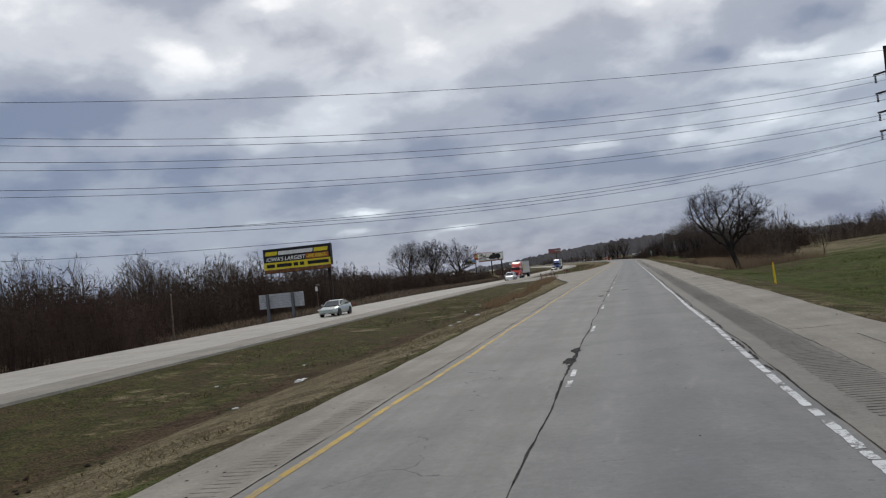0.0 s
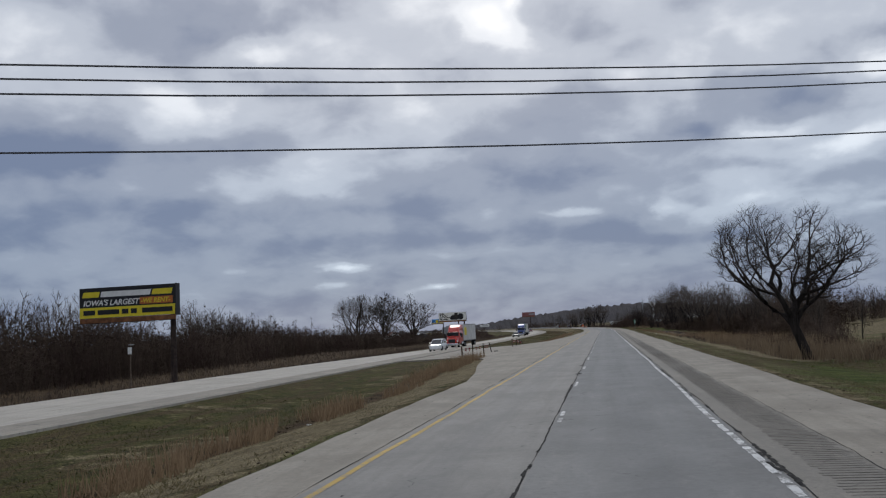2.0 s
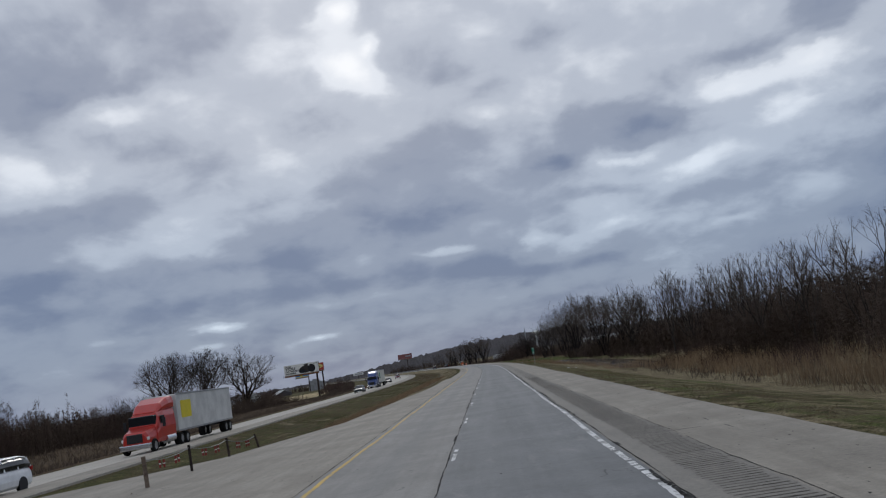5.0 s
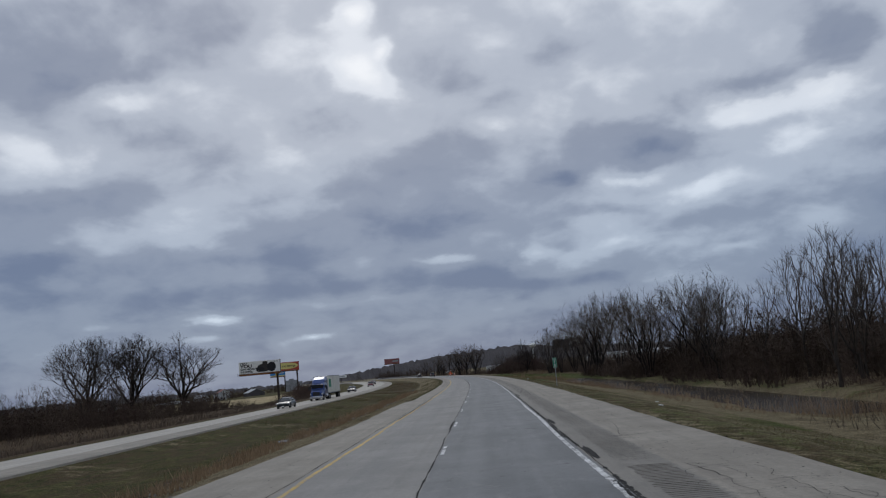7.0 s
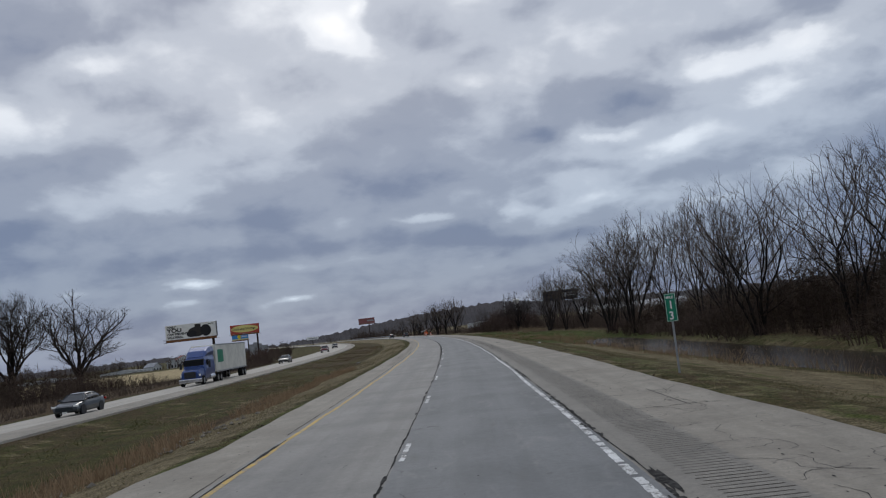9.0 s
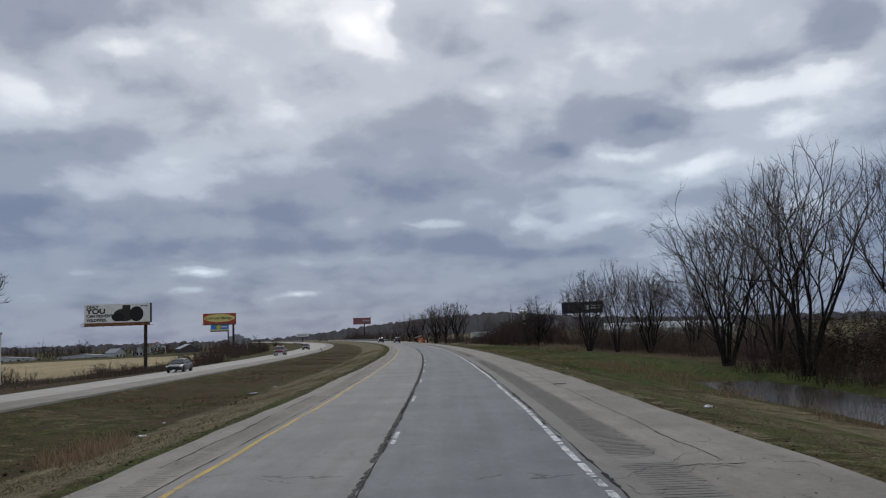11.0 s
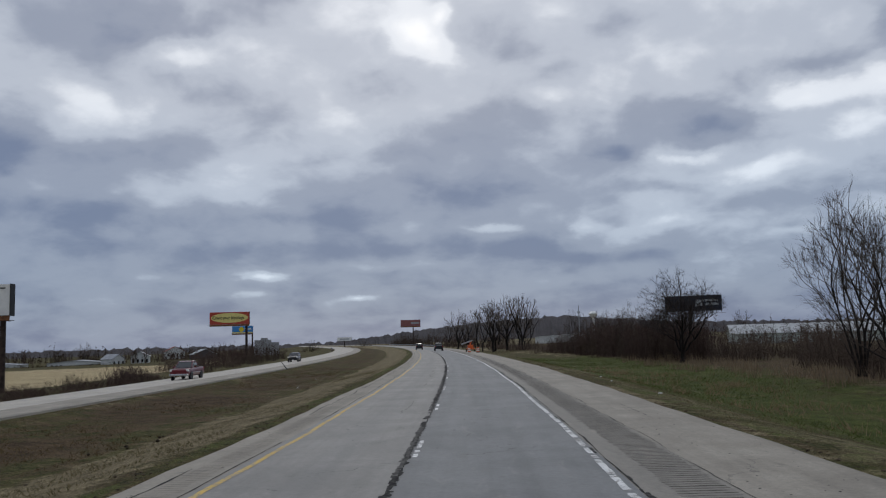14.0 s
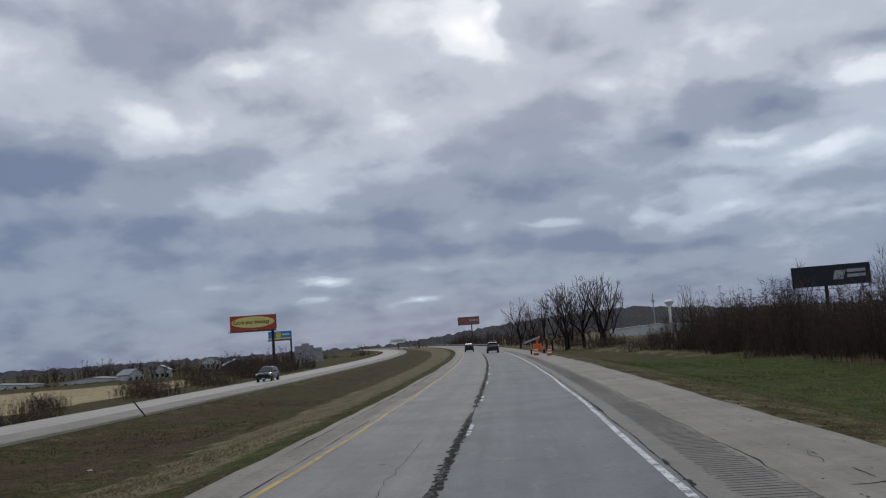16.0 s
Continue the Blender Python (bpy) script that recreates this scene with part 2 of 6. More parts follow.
# pavement: aggregate grain, long wheel stains, tar cracks; u and s are the road's own coordinates
def pavement(name, light, dark, crack=(.03, .03, .032), cracks=0.5, lane=True, wet=0.0, oil=(.12, .122, .125)):
    m = Mat(name, light, 0.75)
    p = m.position()
    grain, coarse = m.noise(p, 30, 3, .7), m.noise(p, 7, 5, .75)
    cloud_n = m.noise(p, 0.35, 6, .62, .5)
    road = m.t.nodes.new("ShaderNodeCombineXYZ")
    u, s = m.attr("u").outputs["Fac"], m.attr("s").outputs["Fac"]
    m.link(u, road.inputs[0])
    m.link(m.math("MULTIPLY", s, 0.03), road.inputs[1])
    streak = m.noise(road.outputs[0], 2.2, 5, .6)
    c = m.mix(m.range(cloud_n, .32, .68), dark, light)
    c = m.mix(m.math("MULTIPLY", m.range(streak, .42, .62), .30), c, tuple(x * .75 for x in dark))
    if lane:
        # oil darkening between the wheel tracks of each lane
        w = m.noise(road.outputs[0], 1.1, 3, .5)
        for mid, wide, amount in ((1.95, .85, .55), (-1.6, .7, .26)):
            d = m.math("ABSOLUTE", m.math("SUBTRACT", m.math("ADD", u, m.math("MULTIPLY", w, .35)), mid + .17), 0)
            c = m.mix(m.math("MULTIPLY", m.range(d, wide, .1), amount), c, oil)
        # the right lane was laid in a darker, bluer mix
        mix_b = m.mix(m.range(m.math("ADD", m.math("MULTIPLY", cloud_n, .6), m.math("MULTIPLY", streak, .4)), .36, .64), (.098, .104, .110), (.146, .152, .158))
        c = m.mix(m.math("MULTIPLY", m.range(u, -.01, .03), m.range(s, 55, 100, .4, .9)), c, mix_b)
        for mid in (1.0, 2.85):
            d = m.math("ABSOLUTE", m.math("SUBTRACT", m.math("ADD", u, m.math("MULTIPLY", w, .3)), mid + .15), 0)
            c = m.mix(m.math("MULTIPLY", m.range(d, .5, .08), .24), c, (.175, .18, .183))
    else:
        # greyer paving under the rumble strip
        band = m.math("MULTIPLY", m.range(m.math("ADD", u, m.math("MULTIPLY", cloud_n, .25)), 4.06, 4.16), m.range(m.math("ADD", u, m.math("MULTIPLY", coarse, .3)), 5.72, 5.60))
        c = m.mix(m.math("MULTIPLY", band, .6), c, (.165, .156, .142))
    scuff = m.t.nodes.new("ShaderNodeCombineXYZ")
    m.link(u, scuff.inputs[0])
    m.link(m.math("MULTIPLY", s, .3), scuff.inputs[1])
    smear = m.noise(scuff.outputs[0], 1.7, 6, .72, .6)
    c = m.mix(m.math("MULTIPLY", m.range(smear, .54, .74), .42), c, tuple(x * .55 for x in dark))
    c = m.mix(m.math("MULTIPLY", m.range(smear, .46, .30), .22), c, tuple(min(1, x * 1.35) for x in light))
    # aggregate and worn blotches
    c = m.mix(.55, c, m.mix(grain, (.15, .15, .15), (.9, .9, .88)), "OVERLAY")
    c = m.mix(.5, c, m.mix(coarse, (.18, .18, .18), (.85, .85, .84)), "OVERLAY")
    pits = m.math("MULTIPLY", m.range(m.noise(p, 11, 2, .5), .66, .72), m.range(cloud_n, .45, .6))
    c = m.mix(m.math("MULTIPLY", pits, .55 if not lane else .35), c, crack)
    vv = m.t.nodes.new("ShaderNodeVectorMath")
    vv.operation = "MULTIPLY_ADD"
    sc = m.t.nodes.new("ShaderNodeTexNoise")
    sc.inputs["Scale"].default_value, sc.inputs["Detail"].default_value = 0.8, 6
    m.link(p, sc.inputs["Vector"])
    m.link(sc.outputs["Color"], vv.inputs[0])
    vv.inputs[1].default_value = (2.2, 2.2, 0)
    m.link(p, vv.inputs[2])
    v = m.noise(p, 0.5, 5, .7, .9)
    for scale, wide, lo in ((.15, .004, .52), (.55, .006, .62)):
        line = m.math("MULTIPLY", m.range(m.voronoi(vv.outputs[0], scale), wide, wide * .3), m.range(v, lo, lo + .08))
        c = m.mix(m.math("MULTIPLY", line, cracks), c, crack)
    m.base(c)
    m.rough(m.range(grain, .2, .8, .68 - wet, .88 - wet))
    m.bump(m.math("ADD", grain, m.math("MULTIPLY", coarse, 2.0)), .45, .006)
    return m.m


M_LANE = pavement("lane_pavement", (.218, .208, .194), (.162, .155, .146), cracks=.75, wet=.08)
M_SHOULDER = pavement("shoulder_pavement", (.285, .255, .212), (.208, .185, .153), crack=(.085, .075, .064), cracks=.65, lane=False)
M_FARROAD = pavement("pale_concrete", (.43, .395, .345), (.345, .315, .272), cracks=.3, lane=False)
M_PATCH = simple("crumbled_tar", (.05, .048, .046), .95, vary=.5, scale=8)
# grooves are laid flat: their inner shade is put into this colour
M_GROOVE_PALE = simple("faint_groove_shade", (.20, .178, .15), .95, vary=.3, scale=3)
M_CRUMB = simple("broken_asphalt", (.11, .105, .098), .95, vary=.4, scale=6)
# the darker groove tone, again shade painted onto flat strips
M_GROOVE = simple("rumble_groove_shade", (.118, .106, .091), .95, vary=.4, scale=3)


def worn_paint(name, colour, under, wear):
    """Road paint worn through in patches and speckles."""
    m = Mat(name, colour, .7)
    p = m.position()
    patch, speck = m.noise(p, 1.6, 5, .7, .6), m.noise(p, 16, 4, .75)
    n = m.math("ADD", m.math("MULTIPLY", patch, .55), m.math("MULTIPLY", speck, .45))
    dirt = m.noise(p, .5, 4, .6)
    c = m.mix(m.range(dirt, .3, .7), tuple(x * .72 for x in colour), colour)
    m.base(m.mix(m.range(n, wear - .035, wear + .03), under, c))
    m.bump(n, .3, .004)
    return m.m


M_WHITE = worn_paint("worn_white_paint", (.76, .76, .74), (.20, .195, .185), .475)
M_YELLOW = worn_paint("worn_yellow_paint", (.58, .375, .065), (.27, .225, .155), .475)


# ground: turf, dead grass and bare earth by stored amounts, broken up with noise
def ground_material():
    m = Mat("turf_and_earth", (.12, .11, .06), .95)
    p = m.position()
    fine_n, mid, wide = m.noise(p, 9, 4, .7), m.noise(p, .8, 8, .72, .6), m.noise(p, .12, 5, .6)
    blades = m.noise(m.position((5, 3, 3)), 4.5, 4, .7)
    green = m.mix(m.range(mid, .35, .65), (.046, .048, .017), (.102, .095, .036))
    dead = m.mix(m.range(mid, .33, .66), (.122, .097, .057), (.232, .190, .116))
    earth = m.mix(m.range(mid, .35, .65), (.046, .031, .019), (.105, .072, .042))
    lush = m.mix(m.range(mid, .32, .68), (.040, .056, .014), (.095, .106, .032))
    straw = m.mix(m.range(wide, .35, .65), (.33, .26, .15), (.43, .345, .205))
    k = m.math("ADD", m.math("MULTIPLY", m.math("SUBTRACT", mid, .5), 1.6), m.math("MULTIPLY", m.math("SUBTRACT", wide, .5), 1.5))

    def amount(name):
        return m.range(m.math("ADD", m.attr(name).outputs["Fac"], m.math("MULTIPLY", k, .8)), .38, .62)

    along = m.noise(m.position((.9, .16, .5)), 1.3, 6, .7, .8)
    green = m.mix(m.range(along, .42, .60), green, (.082, .060, .032))
    green = m.mix(m.range(m.noise(p, 2.3, 5, .75), .56, .70), green, (.032, .031, .017))
    c = m.mix(amount("dead"), green, dead)
    c = m.mix(amount("lush"), c, m.mix(m.range(along, .52, .68), lush, (.115, .098, .050)))
    c = m.mix(amount("straw"), c, straw)
    c = m.mix(amount("earth"), c, earth)
    c = m.mix(.85, c, m.mix(m.range(blades, .3, .7), (.16, .16, .16), (.82, .82, .80)), "OVERLAY")
    c = m.mix(.7, c, m.mix(m.range(fine_n, .3, .7), (.18, .18, .18), (.82, .82, .82)), "OVERLAY")
    m.base(c)
    m.bump(m.math("ADD", fine_n, mid), .9, .12)
    return m.m


M_GROUND = ground_material()


def bark(name, dark, light, scale=4.0):
    m = Mat(name, dark, .95)
    n = m.noise(m.coords("Object", (1, 1, .25)), scale, 5, .7)
    c = m.mix(m.range(n, .3, .7), dark, light)
    c = m.mix(m.math("MULTIPLY", m.random(), .5), c, tuple(x * .65 for x in dark))
    m.base(c)
    m.bump(n, .6, .03)
    return m.m


M_BARK = bark("grey_brown_bark", (.034, .028, .024), (.085, .072, .061))
M_DARK_BARK = bark("dark_wet_bark", (.018, .015, .014), (.046, .039, .035))
M_DARK_TWIG = bark("dark_twigs", (.030, .024, .022), (.068, .055, .049), 1.0)
M_TWIG = bark("bare_twigs", (.066, .052, .043), (.135, .108, .090), 1.0)
M_TWIG_RED = bark("reddish_twigs", (.050, .033, .028), (.110, .073, .058), 1.0)
M_BRUSH = bark("brown_brush", (.052, .037, .029), (.125, .090, .068), .8)


def reed_material(name, a, b):
    m = Mat(name, a, .95)
    c = m.mix(m.island(), a, b)
    m.base(c)
    # thin dry blades let light through
    thin, both = m.t.nodes.new("ShaderNodeBsdfTranslucent"), m.t.nodes.new("ShaderNodeMixShader")
    both.inputs[0].default_value = .45
    m.link(c, thin.inputs[0])
    m.link(m.b.outputs[0], both.inputs[1])
    m.link(thin.outputs[0], both.inputs[2])
    m.link(both.outputs[0], m.t.nodes["Material Output"].inputs[0])
    return m.m


M_REED = reed_material("dry_reeds", (.125, .090, .060), (.27, .205, .135))
M_GRASS = reed_material("grass_blades", (.098, .084, .043), (.222, .182, .106))
M_BROWN_TURF = reed_material("brown_turf", (.066, .047, .024), (.150, .110, .058))
M_LUSH = reed_material("lush_turf", (.046, .066, .016), (.125, .130, .046))
M_TURF = reed_material("green_turf", (.042, .046, .019), (.115, .104, .048))
M_RUSSET = reed_material("russet_reeds", (.165, .110, .067), (.32, .232, .145))
M_DULL = reed_material("dull_dead_grass", (.060, .046, .037), (.128, .100, .078))
M_CLOD = reed_material("earth_clods", (.05, .038, .028), (.14, .108, .078))
M_STONE = reed_material("pale_stones", (.16, .14, .115), (.36, .33, .29))


def woods_material():
    m = Mat("far_hazed_woods", (.07, .06, .06), 1.0)
    p = m.position((1, 1, .35))
    n, w = m.noise(p, .35, 6, .75), m.noise(m.position(), .02, 4, .6)
    # aerial haze is put into the colour: paler browns, then a blue-grey tint
    c = m.mix(m.range(n, .3, .7), (.045, .041, .043), (.10, .09, .088))
    m.base(m.mix(m.math("MULTIPLY", w, .35), c, (.06, .065, .08)))
    m.bump(n, 1.0, 1.5)
    return m.m


M_WOODS = woods_material()
M_STEEL = simple("galvanised_steel", (.36, .37, .38), .45, .7, vary=.15)
M_RUST = simple("rusted_steel_pole", (.052, .036, .030), .85, .2, vary=.35, scale=1.5)
M_BLACK = simple("black_paint", (.018, .018, .02), .5)
M_RUBBER = simple("tyre_rubber", (.02, .02, .02), .9)
M_WOODPOST = simple("weathered_timber", (.17, .13, .10), .95, vary=.3, scale=5)


# ---- building helpers ----
def mesh_from(name, verts, faces, material, smooth=False):
    me = bpy.data.meshes.new(name)
    me.from_pydata([tuple(v) for v in verts], [], [tuple(f) for f in faces])
    me.materials.append(material)
    if smooth:
        me.polygons.foreach_set("use_smooth", [True] * len(me.polygons))
    me.update()
    return me


def part(name, bm, material, parent=None, label=""):
    """Link a bmesh as one mesh object under a thing."""
    me = bpy.data.meshes.new(name)
    bm.to_mesh(me)
    bm.free()
    me.materials.append(material)
    ob = new(name, me)
    ob.parent = parent
    if label:
        ob["label"] = label
    return ob


def put(name, me, parent=None, label=""):
    ob = new(name, me)
    ob.parent = parent
    if label:
        ob["label"] = label
    return ob


def box(bm, lo, hi, bevel=0.0, m=None):
    """Add a box between two corners, its edges rounded by bevel."""
    size = [b - a for a, b in zip(lo, hi)]
    mid = [(a + b) / 2 for a, b in zip(lo, hi)]
    r = bmesh.ops.create_cube(bm, size=1, matrix=(m or Matrix()) @ Matrix.Translation(mid) @ Matrix.Diagonal((*size, 1)))
    if bevel:
        edges = {e for v in r["verts"] for e in v.link_edges}
        bmesh.ops.bevel(bm, geom=list(edges), offset=bevel, segments=2, affect="EDGES", profile=.6)
    return bm


def tube(bm, a, b, r0, r1=None, sides=10):
    """Add a closed tapered bar from a to b."""
    a, b = Vector(a), Vector(b)
    m = Matrix.Translation((a + b) / 2) @ (b - a).to_track_quat("Z", "Y").to_matrix().to_4x4()
    bmesh.ops.create_cone(bm, cap_ends=True, segments=sides, radius1=r0, radius2=r1 if r1 is not None else r0, depth=(b - a).length, matrix=m)
    return bm


def empty(name, m, label, category, group="", kind=""):
    ob = new(name)
    ob.empty_display_size = .3
    ob.matrix_world = m
    return tagged(ob, label, category, group, kind)


def strip(name, s_list, u_lo, u_hi, z, material, steps=1, skirt=0.0, z2=None):
    """A ribbon along the road between two offsets, carrying the road's coordinates. Offsets and heights may be functions of s."""
    s = np.asarray(s_list, float)
    lo = np.array([u_lo(a) if callable(u_lo) else u_lo for a in s], float)
    hi = np.array([u_hi(a) if callable(u_hi) else u_hi for a in s], float)
    za = np.array([z(a) if callable(z) else z for a in s], float)
    zb = za if z2 is None else np.array([z2(a) if callable(z2) else z2 for a in s], float)
    cols = []
    fr = [(k / steps, 0.0) for k in range(steps + 1)]
    if skirt:
        fr = [(0.0, -skirt)] + fr + [(1.0, -skirt)]
    verts, us, ss = [], [], []
    for f, dz in fr:
        u = lo + (hi - lo) * f
        x, y = road_xy(s, u)
        verts.append(np.stack([x, y, za + (zb - za) * f + dz], 1))
        us.append(u)
        ss.append(s)
    n, c = len(s), len(fr)
    v = np.concatenate(verts)
    faces = [(j * n + i, (j + 1) * n + i, (j + 1) * n + i + 1, j * n + i + 1) for j in range(c - 1) for i in range(n - 1)]
    me = mesh_from(name, v, faces, material)
    for key, val in (("u", np.concatenate(us)), ("s", np.concatenate(ss))):
        at = me.attributes.new(key, "FLOAT", "POINT")
        at.data.foreach_set("value", val.astype(np.float32))
    return me


# ---- ground: one sheet in the road's coordinates ----
def smooth01(a, b, x):
    t = np.clip((x - a) / (b - a), 0, 1)
    return t * t * (3 - 2 * t)


LC_NEAR, LC_FAR = -19.6, -31.0     # the other carriageway's edges


def lc_far_z(s):
    return -0.45 - 0.5 * float(smooth01(120, 230, s))


def crossover(s):
    """How far the median is filled by the paved crossing."""
    return smooth01(96, 138, s) * (1 - smooth01(172, 196, s))


def rough_noise(s, u, k):
    return np.array([noise.noise((a * k, b * k, 1.7)) for a, b in zip(s, u)])


def ground_z(s, u):
    """Height of the ground beside the road."""
    s, u = float(s), float(u)
    c = float(crossover(s))
    wet_bed = float(smooth01(238, 254, s) * (1 - smooth01(398, 412, s)))
    bank = wet_bed * float(1 - smooth01(366, 384, s))
    hill = float(1 - smooth01(225, 300, s))
    near = float(1 - smooth01(105, 135, s))
    field = float(smooth01(395, 470, s))
    hollow = float(1 - smooth01(320, 400, s))
    pts = [
        (-1500, -6.5), (-300, -6.2 + 2.4 * hollow), (-120, -3.5 - .5 * field + 1.2 * hollow), (-92, -3.0 - .6 * field + .5 * hollow), (-60, -2.3 - .8 * field - 1.2 * hollow), (-44, -1.7 - 1.2 * field - .6 * hollow), (-34, -1.0 - .5 * field), (-31.4, lc_far_z(s) - .12), (-30.6, lc_far_z(s) - .3),
        (-20.2, -.7), (-19.3, -.52), (-17.4, -.82 + .28 * c), (-13.5, -1.02 + .68 * c), (-11.0, -1.06 + .82 * c), (-10.2, -.98 + .76 * c),
        (-9.0, -.76 + .6 * c), (-6.6, -.26 + .14 * c), (-5.0, -.06), (-4.5, -.16), (7.6, -.16), (8.1, -.06), (9.6, -.16),
        (12.2, -.75), (15.0, -1.25 + .4 * near), (18.5, -1.42 + .77 * near - .25 * bank), (20.2, -1.45 + .9 * near - .2 * wet_bed - .35 * bank),
        (22.5, -1.45 + 1.2 * near - .65 * wet_bed), (24.6, -1.35 + 1.15 * near - .7 * wet_bed), (26.6, -1.1 + 1.1 * near), (40, -1.0 + .5 * hill + 1.1 * near),
        (70, -.9 + 2.4 * hill + .3 * near), (160, -.6 + 7 * hill), (420, 3 + 12 * hill), (1500, 6 + 14 * hill)]
    return float(np.interp(u, [a for a, _ in pts], [b for _, b in pts]))


def build_ground():
    s = np.concatenate([np.arange(-1400, -40, 80), np.arange(-40, 640, 4), np.arange(640, 1000, 12), np.arange(1000, 4400, 120)])
    u = np.array([-1500, -900, -500, -300, -200, -140, -110, -90, -75, -66, -60, -54, -48, -44, -40, -37, -34, -32.5, -31.4, -30.6, -25, -20.2, -19.3,
                  -18.3, -17.4, -16, -14.7, -13.5, -12.2, -11.6, -11, -10.4, -9.8, -9, -8.2, -7.4, -6.6, -6, -5.5, -5, -4.5, 7.6, 8.1, 8.8, 9.6, 10.4, 11.3, 12.2, 13.6,
                  15, 16.7, 18.5, 20.5, 22.5, 24.2, 26, 30, 35, 40, 48, 58, 70, 90, 120, 160, 230, 420, 800, 1500.0])
    S, U = np.meshgrid(s, u, indexing="ij")
    S, U = S.ravel(), U.ravel()
    Z = np.array([ground_z(a, b) for a, b in zip(S, U)])
    free = np.minimum(smooth01(8.4, 11, U) + smooth01(-5.6, -7.5, U) * (1 - smooth01(-17.5, -19, U)) + smooth01(-32.5, -36, U), 1)
    free = free * (1 - .9 * np.array([float(crossover(a)) for a in S]) * ((U > -20) & (U < -5)))
    Z = Z + free * (.13 * rough_noise(S, U, .12) + .04 * rough_noise(S, U, .31))
    X, Y = road_xy(S, U)
    n, c = len(s), len(u)
    faces = [(i * c + j, i * c + j + 1, (i + 1) * c + j + 1, (i + 1) * c + j) for i in range(n - 1) for j in range(c - 1)]
    me = mesh_from("ground", np.stack([X, Y, Z], 1), faces, M_GROUND, True)
    band = lambda a, b, w: smooth01(a - w, a + w, U) * (1 - smooth01(b - w, b + w, U))
    cross = np.array([float(crossover(a)) for a in S])
    dead = np.clip(.82 * band(-10.2, -6.1, 1.0) + .34 * band(-6.1, -4.8, .4) + .46 * band(7.8, 9.8, .4) + .50 * band(9.8, 12.4, .7) + .12 * band(-19.6, -11, 1) * smooth01(345, 400, S) + .14 * band(-400, -31, 1.2)
                   + .8 * band(13, 40, 1.5) * smooth01(110, 130, S) * (1 - smooth01(270, 300, S)) + .66 * band(12.4, 18, .6) * smooth01(230, 250, S) * (1 - smooth01(360, 385, S)) + .5 * band(22, 400, 3) + .3 * band(-19.6, -9, 1), 0, 1)
    earth = np.clip(.62 * band(-11.9, -10.2, .5) * (1 - .45 * smooth01(330, 380, S)) + .52 * band(-18.8, -11.9, 1) * smooth01(325, 380, S) + .35 * band(-5.2, -4.6, .2) + .80 * band(-400, -33, 2) * (1 - smooth01(400, 470, S)) + .2 * band(7.8, 8.5, .2) + .62 * band(26, 60, 3) * smooth01(180, 260, S)
                    + .34 * band(18, 24, 1) * smooth01(235, 255, S) * (1 - smooth01(355, 380, S)) + .4 * band(-48, -33, 2) * (1 - smooth01(380, 460, S))
                    + .35 * cross * band(-19, -9, 1), 0, 1)
    lush = np.clip(.44 * band(8.4, 9.7, .4) + .36 * band(9.7, 12.4, .6) + .5 * band(12.4, 14.5, .4) + .5 * band(-6.0, -4.8, .3) + .66 * band(12.6, 27, 1.0) * smooth01(350, 380, S) * (1 - smooth01(545, 580, S)) + .62 * band(11, 34, 2) * (1 - smooth01(85, 120, S))
                   + .55 * band(24, 120, 6) * (1 - smooth01(150, 220, S)) + .45 * band(24.4, 31, .8) * smooth01(236, 260, S) * (1 - smooth01(400, 420, S)) + .35 * band(17.5, 24, 1) * smooth01(270, 300, S) * (1 - smooth01(390, 420, S)), 0, 1)
    straw = np.clip(1.0 * band(-230, -62, 2) * smooth01(415, 470, S) * (1 - smooth01(690, 760, S)) + .8 * band(60, 300, 10) * (1 - smooth01(560, 640, S)) * smooth01(560, 600, S), 0, 1)
    for key, val in (("dead", dead), ("earth", earth), ("lush", lush), ("straw", straw)):
        at = me.attributes.new(key, "FLOAT", "POINT")
        at.data.foreach_set("value", val.astype(np.float32))
    return tagged(put("ground", me), "rolling roadside turf, dead grass and bare earth", "ground", kind="structure")


build_ground()

# ---- the two carriageways ----
SS = np.concatenate([np.arange(-200, 0, 10), np.arange(0, 620, 2.0), np.arange(620, 1500, 10), np.arange(1500, 3600, 60)])
road = tagged(put("road", strip("road", SS, -3.42, 3.98, 0.0, M_LANE, 6, .3)), "worn grey two-lane motorway pavement", "road", kind="structure")


def left_edge(s):
    """Outer edge of the left shoulder, widening into the paved crossing."""
    return float(np.interp(s, (0, 230, 245, 274, 277, 360, 450), (-5.0, -5.6, -5.55, -5.5, -5.0, -4.9, -4.65))) - .08 * math.sin(s * .21) * math.sin(s * .037 + 1) - .04 * math.sin(s * 1.1)


def cross_edge(s):
    return float(np.interp(s, (96, 104, 114, 128, 137, 140, 176, 180, 192, 215, 245), (-5.2, -6.0, -7.4, -8.9, -11.8, -18.9, -18.9, -11.2, -7.6, -6.6, -5.2)))


right_edge = lambda s: 7.95 + .10 * math.sin(s * .17) * math.sin(s * .05) + .04 * math.sin(s * .9)
tagged(put("left_shoulder", strip("left_shoulder", SS, left_edge, -3.42, -.012, M_SHOULDER, 2, .3)), "tan paved left road shoulder", "road shoulder", kind="structure")
tagged(put("right_shoulder", strip("right_shoulder", SS, 3.98, right_edge, -.012, M_SHOULDER, 4, .3)), "cracked tan paved right road shoulder", "road shoulder", kind="structure")
XS = np.arange(96, 246, 1.0)
tagged(put("median_crossing", strip("median_crossing", XS, cross_edge, left_edge, lambda s: float(np.interp(cross_edge(s), (-19, -5.2), (-.44, -.016))), M_SHOULDER, 6, .25, lambda s: -.016)),
       "paved tan crossing through the median", "road", kind="structure")
